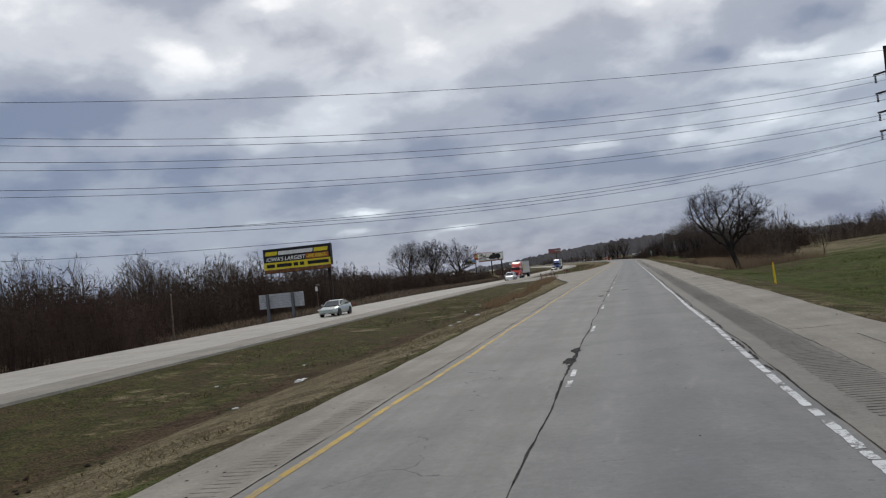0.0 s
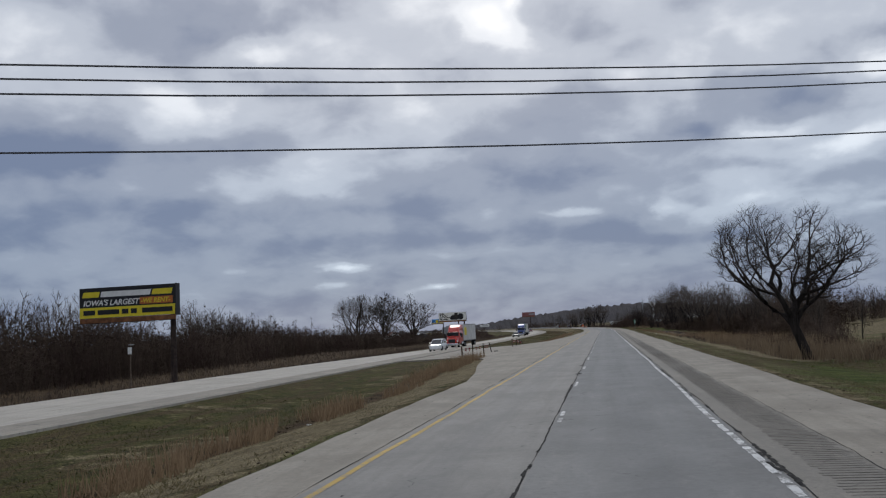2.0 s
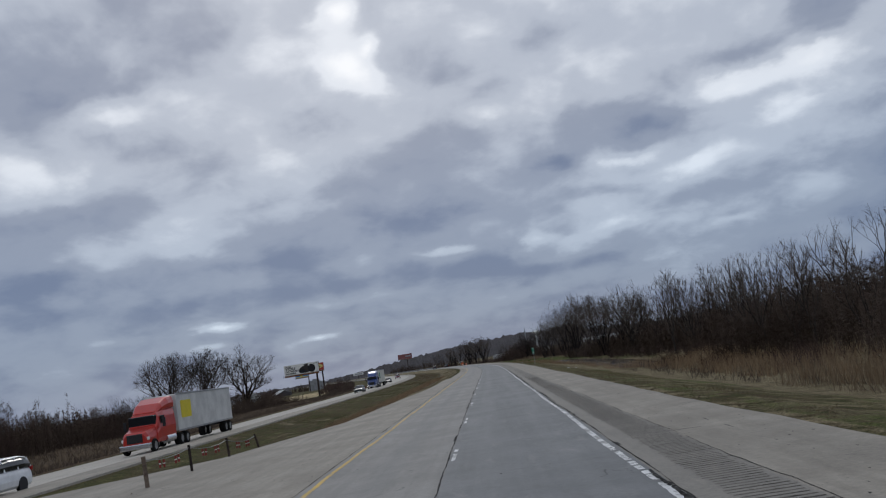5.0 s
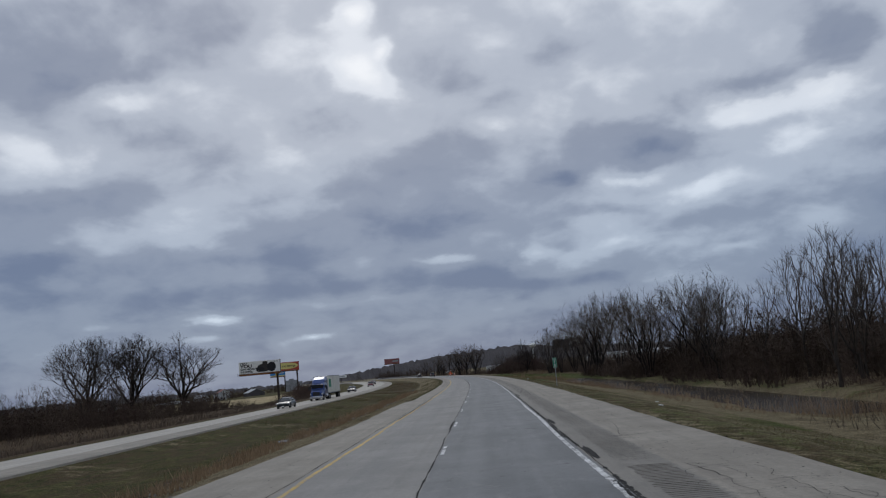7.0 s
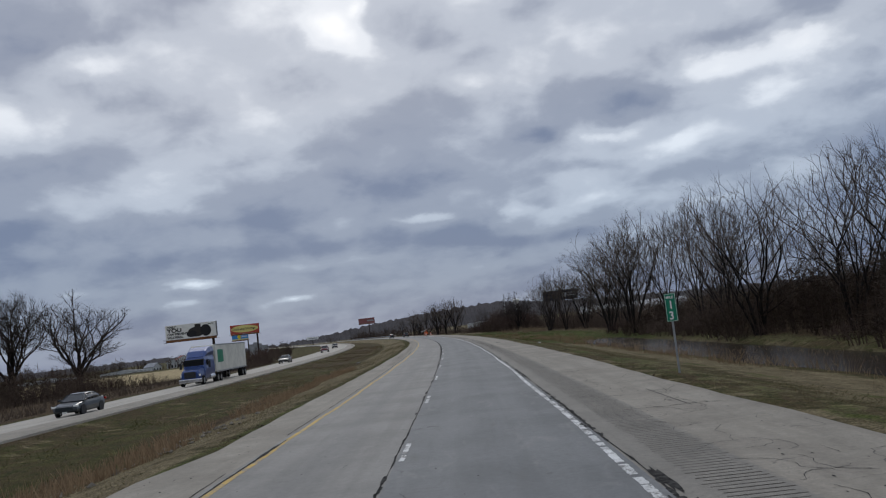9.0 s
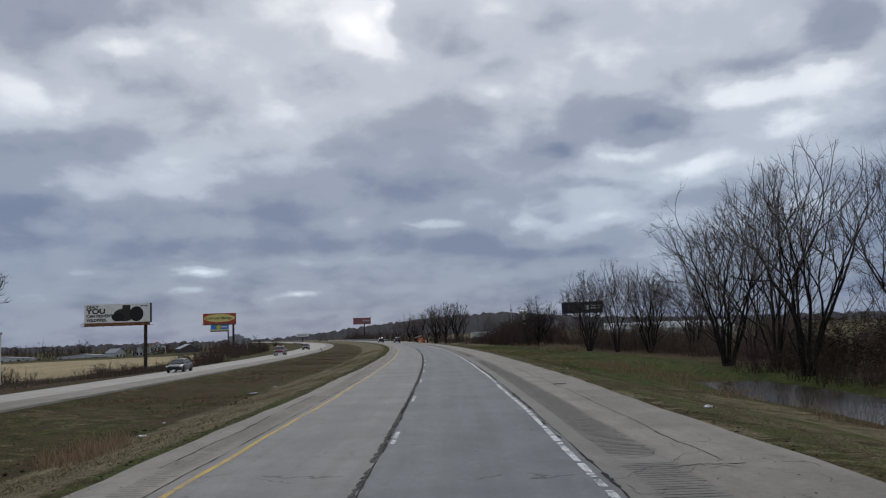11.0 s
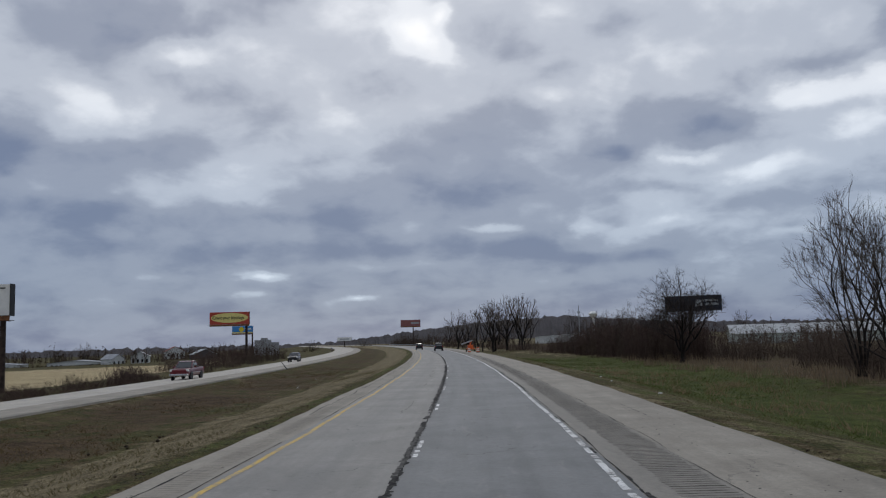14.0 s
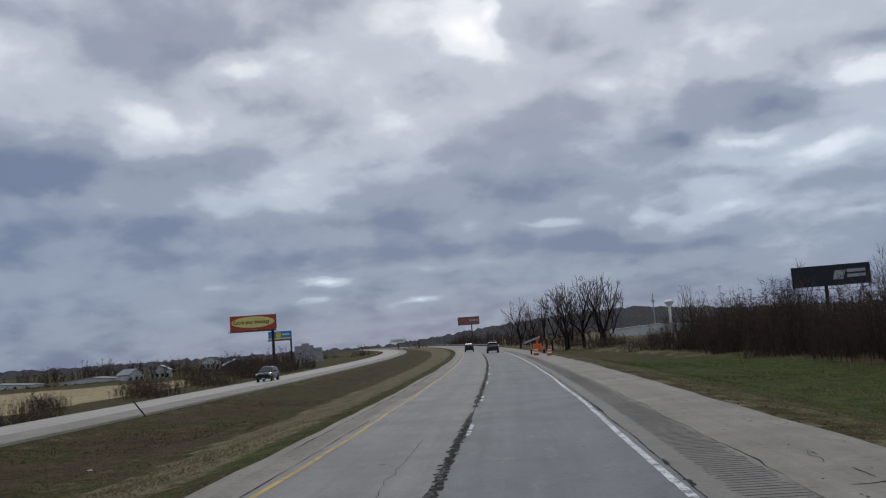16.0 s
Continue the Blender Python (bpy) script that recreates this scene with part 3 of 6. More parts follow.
tagged(put("opposite_road", strip("opposite_road", SS, LC_FAR, LC_NEAR, lc_far_z, M_FARROAD, 6, .3, lambda s: -.45)), "pale concrete opposite carriageway", "road", kind="structure")

put("inner_shoulder", strip("inner_shoulder", SS, -22.4, LC_NEAR - .1, -.445, M_SHOULDER, 2, 0, lambda s: -.445), bpy.data.objects["opposite_road"], "tan inner shoulder of the opposite road")
# painted lines, 4 mm proud
PS = np.concatenate([np.arange(-60, 620, 1.5), np.arange(620, 1400, 10)])
wob = lambda s: .03 * math.sin(s * .33) + .02 * math.sin(s * 1.1)
put("yellow_line", strip("yellow_line", PS, lambda s: -3.26 + wob(s), lambda s: -3.13 + wob(s), .005, M_YELLOW), road, "worn yellow edge line")
rng = random.Random(5)


def ragged(verts, faces, s, u, ls, lu, z, r, n=8, jag=.35):
    """Add one flat ragged flake round a place on the road."""
    n0 = len(verts)
    for i in range(n):
        a = math.tau * (i + r.uniform(-.25, .25)) / n
        k = 1 - jag * r.random()
        c, d = math.cos(a), math.sin(a)
        q = max(abs(c), abs(d)) ** -.75
        X, Y = road_xy(s + ls * k * q * c, u + lu * k * q * d)
        verts.append((X, Y, z))
    faces.append(tuple(range(n0, n0 + n)))


def edge_line():
    """The white edge line, broken into worn lengths."""
    s = -40.0
    verts, faces = [], []
    while s < 620:
        worn = noise.noise((s * .045, 3.3, 0)) + (.28 if s < 452 else -.55) > .05
        length = rng.choice((rng.uniform(.25, .7), rng.uniform(.7, 2.0))) if worn else rng.uniform(1.5, 4)
        gap = rng.uniform(.08, .34) if worn else rng.uniform(.0, .06)
        a = np.arange(s, s + length + .13, .13)
        off = 3.83 + .03 * math.sin(s * .3)
        n0 = len(verts)
        for i, x in enumerate(a):
            end = .95 if i in (0, len(a) - 1) else 1
            for side in (-1, 1):
                X, Y = road_xy(x, off + side * end * (rng.uniform(.055, .082) if worn else rng.uniform(.062, .08)))
                verts.append((X, Y, .005))
        faces += [(n0 + 2 * i, n0 + 2 * i + 1, n0 + 2 * i + 3, n0 + 2 * i + 2) for i in range(len(a) - 1)]
        s += length + gap
    return mesh_from("edge_line", verts, faces, M_WHITE)


put("edge_line", edge_line(), road, "broken worn white edge line")


def dash_mesh(seed, pieces):
    """A lane dash worn into ragged flakes."""
    r = random.Random(seed)
    verts, faces, y = [], [], -1.5
    for k in range(pieces):
        length = 3.0 / pieces * r.uniform(.45, .95)
        a = np.arange(0, length + .1, .1)
        n0 = len(verts)
        for i, x in enumerate(a):
            end = .88 if i in (0, len(a) - 1) else 1
            verts += [(-.055 * end * r.uniform(.75, 1.1), y + x + r.uniform(-.03, .03), 0), (.058 * end * r.uniform(.8, 1.1), y + x + r.uniform(-.03, .03), 0)]
        faces += [(n0 + 2 * i, n0 + 2 * i + 1, n0 + 2 * i + 3, n0 + 2 * i + 2) for i in range(len(a) - 1)]
        y += 3.0 / pieces
    return mesh_from("lane_dash", verts, faces, M_WHITE)


DASHES = [dash_mesh(k, n) for k, n in ((1, 2), (2, 3), (3, 2), (4, 4), (5, 3))]
for k in range(-3, 60):
    d = put("lane_dash", DASHES[(k * 7) % 5], road)
    d.matrix_local = spot(6.02 + 12.192 * k, .12, .006)


def thread(name, u0, s0, s1, width, seed, gate=-1.0, wander=.05, z=.0035, step=.3, material=None):
    """A wandering crack filled with tar and dirt."""
    r = random.Random(seed)
    verts, faces, prev = [], [], None
    for s in np.arange(s0, s1, step):
        here = u0 + wander * noise.noise((s * .25, seed, 2)) * 2 + wander * .7 * noise.noise((s * 1.3, seed, 4))
        w = width * max(.15, .6 + noise.noise((s * .4, seed, 9))) * r.uniform(.5, 1.3)
        if noise.noise((s * .06, seed, 0)) < gate:
            prev = None
            continue
        n0 = len(verts)
        for u in (here - w / 2, here + w / 2):
            X, Y = road_xy(s, u)
            verts.append((X, Y, z))
        if prev is not None:
            faces.append((prev, prev + 1, n0 + 1, n0))
        prev = n0
    return mesh_from(name, verts, faces, material or M_PATCH)


def crumble(name, u0, s0, s1, seed, heavy, wide, material, z=.004):
    """Flakes broken out along a joint: heavy(s) is how much of its length is lost, wide(s) how broad."""
    r = random.Random(seed)
    verts, faces = [], []
    for s in np.arange(s0, s1, .16):
        if .5 + 1.1 * noise.noise((s * .12, seed, 1)) + .5 * noise.noise((s * .9, seed, 6)) > heavy(s):
            continue
        w = wide(s) * r.uniform(.35, 1.0)
        ragged(verts, faces, s, u0 + r.uniform(-.22, .22) * wide(s), r.uniform(.09, .24), w * .5, z + r.uniform(0, .0012), r)
    return mesh_from(name, verts, faces, material)


lost = lambda s: .26 + .22 * float(smooth01(80, 92, s) * (1 - smooth01(112, 122, s))) + .62 * float(smooth01(318, 345, s))
broad = lambda s: .10 + .10 * float(smooth01(318, 345, s)) + .10 * float(smooth01(415, 450, s))
put("lane_joint", thread("lane_joint", -.02, -40, 620, .055, 3, wander=.03), road, "dark tar joint between the lanes")
tagged(put("joint_rubble", crumble("joint_rubble", -.05, -10, 600, 21, lost, broad, M_PATCH), road, "crumbled dark tar broken out of the joint"), kind="stuff")
tagged(put("joint_rubble", crumble("joint_rubble", -.07, 310, 600, 22, lambda s: .52, lambda s: .16, M_CRUMB, .0058), road, "loose grey asphalt pieces"), kind="stuff")
put("edge_joint", thread("edge_joint", 4.03, -40, 620, .05, 8, wander=.03, z=-.006), road, "crumbled dark tar joint")
tagged(put("joint_rubble", crumble("joint_rubble", 4.03, -10, 600, 23, lambda s: .28 + .35 * float(smooth01(196, 210, s) * (1 - smooth01(285, 300, s))) + .2 * float(smooth01(330, 345, s) * (1 - smooth01(380, 395, s))), lambda s: .14, M_PATCH, -.0055), road, "crumbled dark tar"), kind="stuff")
tagged(put("joint_rubble", crumble("joint_rubble", 3.93, -10, 470, 24, lambda s: .36, lambda s: .11, M_PATCH, .0068), road, "dark breaks along the white line"), kind="stuff")
put("shoulder_joint", thread("shoulder_joint", -4.3, 318, 620, .06, 15, -.12, .08, -.006), road, "dark tar crack")
put("shoulder_joint", thread("shoulder_joint", -3.5, -40, 620, .05, 12, -.25, .03, -.006), road, "dark tar joint")
put("shoulder_joint", thread("shoulder_joint", 6.35, 330, 392, .04, 31, -.6, .10, -.006), road, "dark tar crack")
put("shoulder_joint", thread("shoulder_joint", 5.52, 2, 200, .03, 32, -.6, .06, -.006), road, "ragged dark crack")
put("shoulder_joint", thread("shoulder_joint", 5.52, 405, 520, .03, 33, -.6, .07, -.006), road, "ragged dark crack")
put("shoulder_joint", thread("shoulder_joint", 5.9, 196, 330, .018, 34, -.05, .25, -.006), road, "dark tar crack")
put("shoulder_joint", thread("shoulder_joint", 6.9, 200, 300, .015, 35, 0, .3, -.006), road, "dark tar crack")
put("lane_crack", thread("lane_crack", -1.0, 430, 480, .018, 36, -.2, .15), road, "thin lane crack")


def cross_crack(s, u0, u1, seed):
    """A crack that runs across the shoulder."""
    r = random.Random(seed)
    verts, faces = [], []
    n = int((u1 - u0) / .12)
    x = s
    for i in range(n):
        x += r.gauss(0, .05)
        w = .02 * r.uniform(.3, 1.4)
        for e in (-w, w):
            X, Y = road_xy(x + e, u0 + (u1 - u0) * i / n)
            verts.append((X, Y, -.006))
    faces = [(2 * i, 2 * i + 1, 2 * i + 3, 2 * i + 2) for i in range(n - 1)]
    return mesh_from("shoulder_crack", verts, faces, M_PATCH)


crack_rng = random.Random(66)
for k in range(34):
    a = 4.6 + crack_rng.uniform(0, 1.6)
    put("shoulder_crack", cross_crack(12 + k * 15.3 + crack_rng.uniform(-6, 6), a, min(7.7, a + crack_rng.uniform(.9, 2.6)), k), road)
put("edge_joint", thread("edge_joint", -3.27, 246, 279, .13, 38, -2, .03, .008), road, "dark tar joint along the yellow line")
# short cracks in the worn shoulder, thickest on one broken stretch
cv, cf = [], []
for k in range(420):
    s = crack_rng.uniform(198, 332) if k < 300 else crack_rng.uniform(4, 520)
    u = crack_rng.uniform(4.4, 7.7) if k % 6 else crack_rng.uniform(-4.8, -3.6)
    a, x, y = crack_rng.choice((0, math.pi / 2)) + crack_rng.gauss(0, .5), s, u
    n0, n = len(cv), crack_rng.randint(6, 16)
    for i in range(n):
        w = .006 * crack_rng.uniform(.4, 1.3) * (1 if 0 < i < n - 1 else .2)
        for side in (-1, 1):
            X, Y = road_xy(x - side * w * math.sin(a) * 1.6, y + side * w * math.cos(a))
            cv.append((X, Y, -.0065))
        a += crack_rng.gauss(0, .45)
        x, y = x + .16 * math.cos(a), min(max(y + .13 * math.sin(a), -4.8), 7.75)
    if any(-3.6 < q < 4.1 for q in (u, y)):
        del cv[n0:]
        continue
    cf += [(n0 + 2 * i, n0 + 2 * i + 1, n0 + 2 * i + 3, n0 + 2 * i + 2) for i in range(n - 1)]
tagged(put("shoulder_cracks", mesh_from("shoulder_cracks", cv, cf, M_CRUMB), road, "short dark cracks in the shoulder"), kind="stuff")
# loose chips and pits on the shoulder
tagged(put("shoulder_grit", crumble("shoulder_grit", 6.7, 0, 520, 41, lambda s: .12, lambda s: .05, M_CRUMB, -.007), road), kind="stuff")
grit_rng, gv, gf = random.Random(43), [], []
for k in range(2600):
    s, u = grit_rng.uniform(2, 520), grit_rng.choice((grit_rng.uniform(5.6, 7.8), grit_rng.uniform(5.6, 7.8), grit_rng.uniform(-5.1, -3.6), grit_rng.uniform(-3, 3.7)))
    if abs(u) < 3.8 and noise.noise((s * .1, u * .5, 1)) < .1:
        continue
    ragged(gv, gf, s, u, grit_rng.uniform(.015, .07), grit_rng.uniform(.01, .03), .0035 if -3.4 < u < 3.9 else -.0075, grit_rng, 5)
tagged(put("pavement_pits", mesh_from("pavement_pits", gv, gf, M_PATCH), road, "small dark pits and chips"), kind="stuff")
patch_rng = random.Random(77)
for s, u, w, l in ((21, -.12, .16, .7), (23.4, -.1, .15, .6), (54.4, -.3, .2, .7), (98.2, -.02, .16, .6), (60.5, -.05, .2, .6), (60.9, 1.1, .32, .3), (66.4, 3.0, .3, .2), (221.6, 4.15, .10, 1.6), (234, 4.15, .10, 1.7), (266, 4.2, .13, 1.2), (268.6, 4.12, .09, 1.0), (394.8, 7.1, .2, .35), (353.5, 6.6, .35, .4), (106, -.1, .14, .5), (133.8, -.05, .12, .3)):
    bm = bmesh.new()
    ring = []
    for i in range(18):
        a = i / 18 * math.tau
        k = patch_rng.uniform(.65, 1.2)
        ring.append(bm.verts.new((w * k * math.cos(a), l * k * math.sin(a), 0)))
    bm.faces.new(ring)
    p = part("tar_patch", bm, M_PATCH, road)
    p.matrix_local = spot(s, u, .007 if u < 4 else -.004)


def rumble(name, lo, hi, s0, s1, z, seed, pitch=.21, wide=.055, material=None):
    """Flat strips across the shoulder, coloured dark for the shade inside pressed grooves."""
    r = random.Random(seed)
    verts, faces = [], []
    s = s0
    while s < s1:
        a, b = lo + r.uniform(-.04, .06), hi + r.uniform(-.10, .05)
        w = wide * r.uniform(.6, 1.15) * (.75 + .5 * noise.noise((s * .15, seed, 2)))
        n0 = len(verts)
        for e, u in ((-w / 2, a), (w / 2, a), (w * .6, (a + b) / 2), (w / 2, b), (-w / 2, b), (-w * .6, (a + b) / 2)):
            X, Y = road_xy(s + e, u)
            verts.append((X, Y, z))
        faces.append(tuple(range(n0, n0 + 6)))
        s += pitch
    return mesh_from(name, verts, faces, material or M_GROOVE)


for lo, hi, s0, s1, wide in ((4.5, 5.45, 2, 218, .07), (4.5, 5.45, 219, 330, .04), (4.5, 5.45, 331, 392, .06), (4.5, 5.45, 400, 620, .065), (-4.2, -3.65, 6, 17, .035), (-4.25, -3.65, 322, 445, .035), (-4.25, -3.65, 452, 520, .03)):
    tagged(put("rumble_strip", rumble("rumble_strip", lo, hi, s0, s1, -.008, int(s0), wide=wide, material=M_GROOVE if lo > 0 else M_GROOVE_PALE), road, "grooved rumble strip"), kind="stuff")


def rubble(name, seed, n, s_rng, u_rng, size, material, label):
    """Loose clods and stones half sunk in the ground."""
    r = random.Random(seed)
    verts, faces = [], []
    for k in range(n):
        s, u = r.uniform(*s_rng), r.gauss(sum(u_rng) / 2, (u_rng[1] - u_rng[0]) / 4)
        if noise.noise((s * .07, u * .3, seed)) < -.1:
            continue
        x, y = road_xy(s, u)
        c = Vector((float(x), float(y), ground_z(s, u) + .01))
        q = r.uniform(*size)
        n0 = len(verts)
        for d in ((1, 0, 0), (.2, 1, .1), (-1, .1, 0), (0, -1, .1), (.1, .1, .6), (0, 0, -.7)):
            verts.append(c + Vector(d) * q * r.uniform(.6, 1.25))
        for a, b_ in ((0, 1), (1, 2), (2, 3), (3, 0)):
            faces += [(n0 + a, n0 + b_, n0 + 4), (n0 + b_, n0 + a, n0 + 5)]
    return tagged(put(name, mesh_from(name, verts, faces, material)), label, "rubble", kind="stuff")


rubble("ditch_rubble", 51, 900, (10, 470), (-11.9, -10.2), (.03, .11), M_CLOD, "dark earth clods and litter along the median ditch")
rubble("ditch_rubble", 52, 420, (190, 300), (-11.4, -8.2), (.05, .20), M_STONE, "pale broken stones along the median ditch")
rubble("verge_rubble", 53, 900, (5, 520), (7.6, 9.0), (.02, .07), M_CLOD, "dark clods and grit along the shoulder edge")
rubble("verge_rubble", 54, 900, (5, 520), (-6.0, -4.9), (.02, .06), M_CLOD, "dark clods and grit along the shoulder edge")


# ---- bare trees ----
class Limbs:
    """Collects tapered limbs as many-sided tubes."""

    def __init__(self):
        self.v, self.f = [], []

    def tube(self, pts, radii, sides):
        n0 = len(self.v)
        for i, (p, r) in enumerate(zip(pts, radii)):
            d = (pts[min(i + 1, len(pts) - 1)] - pts[max(i - 1, 0)]).normalized()
            a = d.orthogonal().normalized()
            b = d.cross(a)
            for k in range(sides):
                t = math.tau * k / sides
                self.v.append(p + (a * math.cos(t) + b * math.sin(t)) * r)
        for i in range(len(pts) - 1):
            for k in range(sides):
                k2 = (k + 1) % sides
                self.f.append((n0 + i * sides + k, n0 + i * sides + k2, n0 + (i + 1) * sides + k2, n0 + (i + 1) * sides + k))

    def blade(self, a, b, w):
        """A thin twig or blade that ends in a point."""
        side = (b - a).orthogonal().normalized() * w
        n0 = len(self.v)
        self.v += [a - side, a + side, b]
        self.f.append((n0, n0 + 1, n0 + 2))


def turned(d, angle, az):
    """A direction bent away from d by an angle, towards a bearing round it."""
    side = d.orthogonal().normalized()
    side.rotate(Matrix.Rotation(az, 3, d))
    return (d * math.cos(angle) + side * math.sin(angle)).normalized()


def grow_tree(seed, height, width, stems=1, bole=.18, levels=8, angle=(.45, .85), ratio=.82, crook=.12, rise=.05, lean=.3, trunk_r=.35, twig=.014, fuzz=4, extra=.4, shift=0.0, low=.2, wide_at=.56, leaders=0, pull=.88):
    """A bare tree that forks again and again: at each fork a stronger shoot goes on and a weaker one bends away. The crown is fitted to its height and width."""
    r = random.Random(seed)
    up = Vector((0, 0, 1))
    shoots, tips = [], []

    def shoot(p, d, length, rad, lev):
        n = 4 if lev == 0 else 3 if lev < 4 else 2
        pts = [p.copy()]
        for i in range(n):
            k = crook * (.35 if lev == 0 else 1)
            d = (d + Vector((r.gauss(0, k), r.gauss(0, k), r.gauss(0, k * .6))) + up * (rise if lev else .02)).normalized()
            p = p + d * (length / n)
            pts.append(p.copy())
        shoots.append((pts, rad, rad * .78, lev))
        if lev >= levels:
            tips.append((pts, d, length))
            return
        az = r.uniform(0, math.tau)
        kids = [(1, r.uniform(.10, .32), az, r.uniform(.88, 1.08), .74, 1), (1, r.uniform(*angle), az + math.pi + r.uniform(-.5, .5), r.uniform(.72, 1.02), .58, 1)]
        if lev < levels - 1 and r.random() < extra + (.6 if lev == 0 else 0):
            kids.append((r.uniform(.35, .75), r.uniform(*angle) * 1.15, az + math.pi / 2 + r.uniform(-.6, .6), r.uniform(.6, .9), .40, 2))
        if lev == 0 and leaders:
            kids = [(1, r.uniform(.02, .12), az, 1.05, .66, 1)] + [(1 if k % 2 else .8, r.uniform(.42, .8), az + math.tau * (k + r.uniform(-.2, .2)) / leaders, r.uniform(.85, 1.1), .55, 1) for k in range(leaders)]
        for at, bend, way, long, thick, deeper in kids:
            q = pts[max(1, round(at * n))]
            dd = turned(d, bend, way)
            if dd.z < -.12:
                dd.z *= -.3
                dd.normalize()
            shoot(q, dd, length * ratio * long, rad * thick, min(lev + deeper, levels))

    turn0 = r.uniform(0, math.tau)
    for k in range(stems):
        a = turn0 + math.tau * k / stems + r.uniform(-.4, .4)
        side = Vector((math.cos(a), math.sin(a), 0))
        start = side * (0 if stems == 1 else trunk_r * .55)
        d = (up + side * (lean * r.uniform(.6, 1.2) if stems > 1 else r.uniform(0, .06))).normalized()
        shoot(start, d, 1.0 if stems == 1 else r.uniform(.9, 1.1), trunk_r * (1 if stems == 1 else r.uniform(.65, 1.0)), 0)
    # fit: the bole to its share of the height, the crown to the rest
    ends = [q for pts, *_ in shoots for q in pts]
    top = max(q.z for q in ends)
    cx, cy = (sum(q[i] for pts, _, _, lev in shoots if lev == levels for q in pts[-1:]) / max(1, sum(1 for t in shoots if t[3] == levels)) for i in (0, 1))
    reach = sorted(math.hypot(q.x - cx, q.y - cy) for q in ends)[int(len(ends) * .86)]
    first = min(t[0][-1].z for t in shoots if t[3] == 0)

    mid = height * wide_at

    def fit(q):
        """Scale a point into the tree, then draw it in where it stands out of the domed crown."""
        z = q.z / first * height * bole if q.z < first else height * (bole + 1.06 * (1 - bole) * (q.z - first) / (top - first))
        f = min(1.0, max(0.0, z / height))
        k = width / 2 / reach
        near = min(1.0, f / .5)
        x, y = (q.x - cx * near) * k, (q.y - cy * near) * k
        e = math.sqrt((x * x + y * y) / (width / 2) ** 2 + ((z - mid) / (height - mid if z > mid else mid - height * low)) ** 2)
        if e > 1 and math.hypot(x, y) > width * .08:
            g = e ** -pull
            x, y, z = x * g, y * g, mid + (z - mid) * g
        return Vector((x + shift * min(1.0, max(0.0, z / height)), y, z))

    wood, twigs = Limbs(), Limbs()
    for pts, r0, r1, lev in shoots:
        pts = [fit(q) for q in pts]
        n = len(pts) - 1
        radii = [max(twig, r0 + (r1 - r0) * i / n) for i in range(n + 1)]
        if lev == 0:
            radii[0] *= 1.4
            pts[0].z -= .35
        if lev >= levels:
            radii[-1] = twig * .4
        (wood if lev < 3 else twigs).tube(pts, radii, (9, 7, 6, 5, 4)[lev] if lev < 5 else 3)
    for pts, d, length in tips:
        for k in range(fuzz):
            q = fit(pts[0].lerp(pts[-1], r.uniform(.1, 1) if k else 1.0))
            dd = (turned(d, r.uniform(.2, .8), r.uniform(0, math.tau)) + up * .1).normalized()
            twigs.blade(q, q + dd * height * r.uniform(.035, .08), twig * .8)
    return wood, twigs


def tree_kind(name, label, category="tree", bark_m=None, twig_m=None, **kw):
    """A tree built once at the origin of its own; copies stand in the place."""
    wood, twigs = grow_tree(**kw)
    return (name, label, category, mesh_from("trunk", wood.v, wood.f, bark_m or M_BARK, True), mesh_from("crown", twigs.v, twigs.f, twig_m or M_TWIG))


def plant(kind, s, u, scale=1.0, turn=0.0, sink=.12, group="", high=1.0, label=""):
    name, text, category, trunk_me, crown_me = kind
    x, y = road_xy(s, u)
    m = Matrix.LocRotScale((float(x), float(y), ground_z(s, u) - sink), Euler((0, 0, radians(turn))), (scale, scale, scale * high))
    e = empty(name, m, label or text, category, group)
    put("trunk", trunk_me, e)
    put("crown", crown_me, e)
    return e


OAK = tree_kind("oak_tree", "broad bare oak standing alone on the verge", bark_m=M_DARK_BARK, twig_m=M_DARK_TWIG, seed=22, height=12.4, width=10.6, bole=.27, levels=8, leaders=5, angle=(.5, .95), ratio=.84, crook=.19, rise=.04, low=.30, wide_at=.6, trunk_r=.40, twig=.012, fuzz=5, extra=.45, shift=-1.3, pull=.62)
SPREAD = [tree_kind("bare_tree", "tall spreading bare tree with a domed crown", bark_m=M_DARK_BARK, twig_m=M_DARK_TWIG, seed=s, height=20, width=w, stems=n, bole=.2, levels=l, leaders=5, angle=(.4, .8), ratio=.85, crook=.10, rise=.05, lean=.22, low=.14, trunk_r=.62, twig=.020, fuzz=5, extra=.45, pull=.72) for s, n, l, w in ((31, 1, 8, 18), (33, 1, 8, 15.5), (38, 1, 8, 18.5))]
VASE = [tree_kind("bare_tree", "tall many-stemmed bare tree", bark_m=M_DARK_BARK, seed=s, height=16.5, width=w, stems=n, bole=.2, levels=6, angle=(.35, .85), ratio=.86, crook=.15, rise=.05, lean=.36, trunk_r=.16, twig=.012, fuzz=5, extra=.3, low=.1, wide_at=.62, pull=.5) for s, n, w in ((41, 6, 10.5), (43, 5, 9.0), (47, 7, 11.5))]
SLIM = [tree_kind("bare_tree", "slender bare woodland tree", seed=s, height=12, width=w, stems=n, bole=.2, levels=l, angle=(.3, .7), ratio=.86, crook=.11, rise=.07, lean=.22, trunk_r=.15, twig=.012, fuzz=6, extra=.6) for s, n, w, l in ((51, 1, 5.0, 6), (53, 2, 6.0, 5), (57, 1, 6.5, 6), (59, 3, 7.0, 5))]
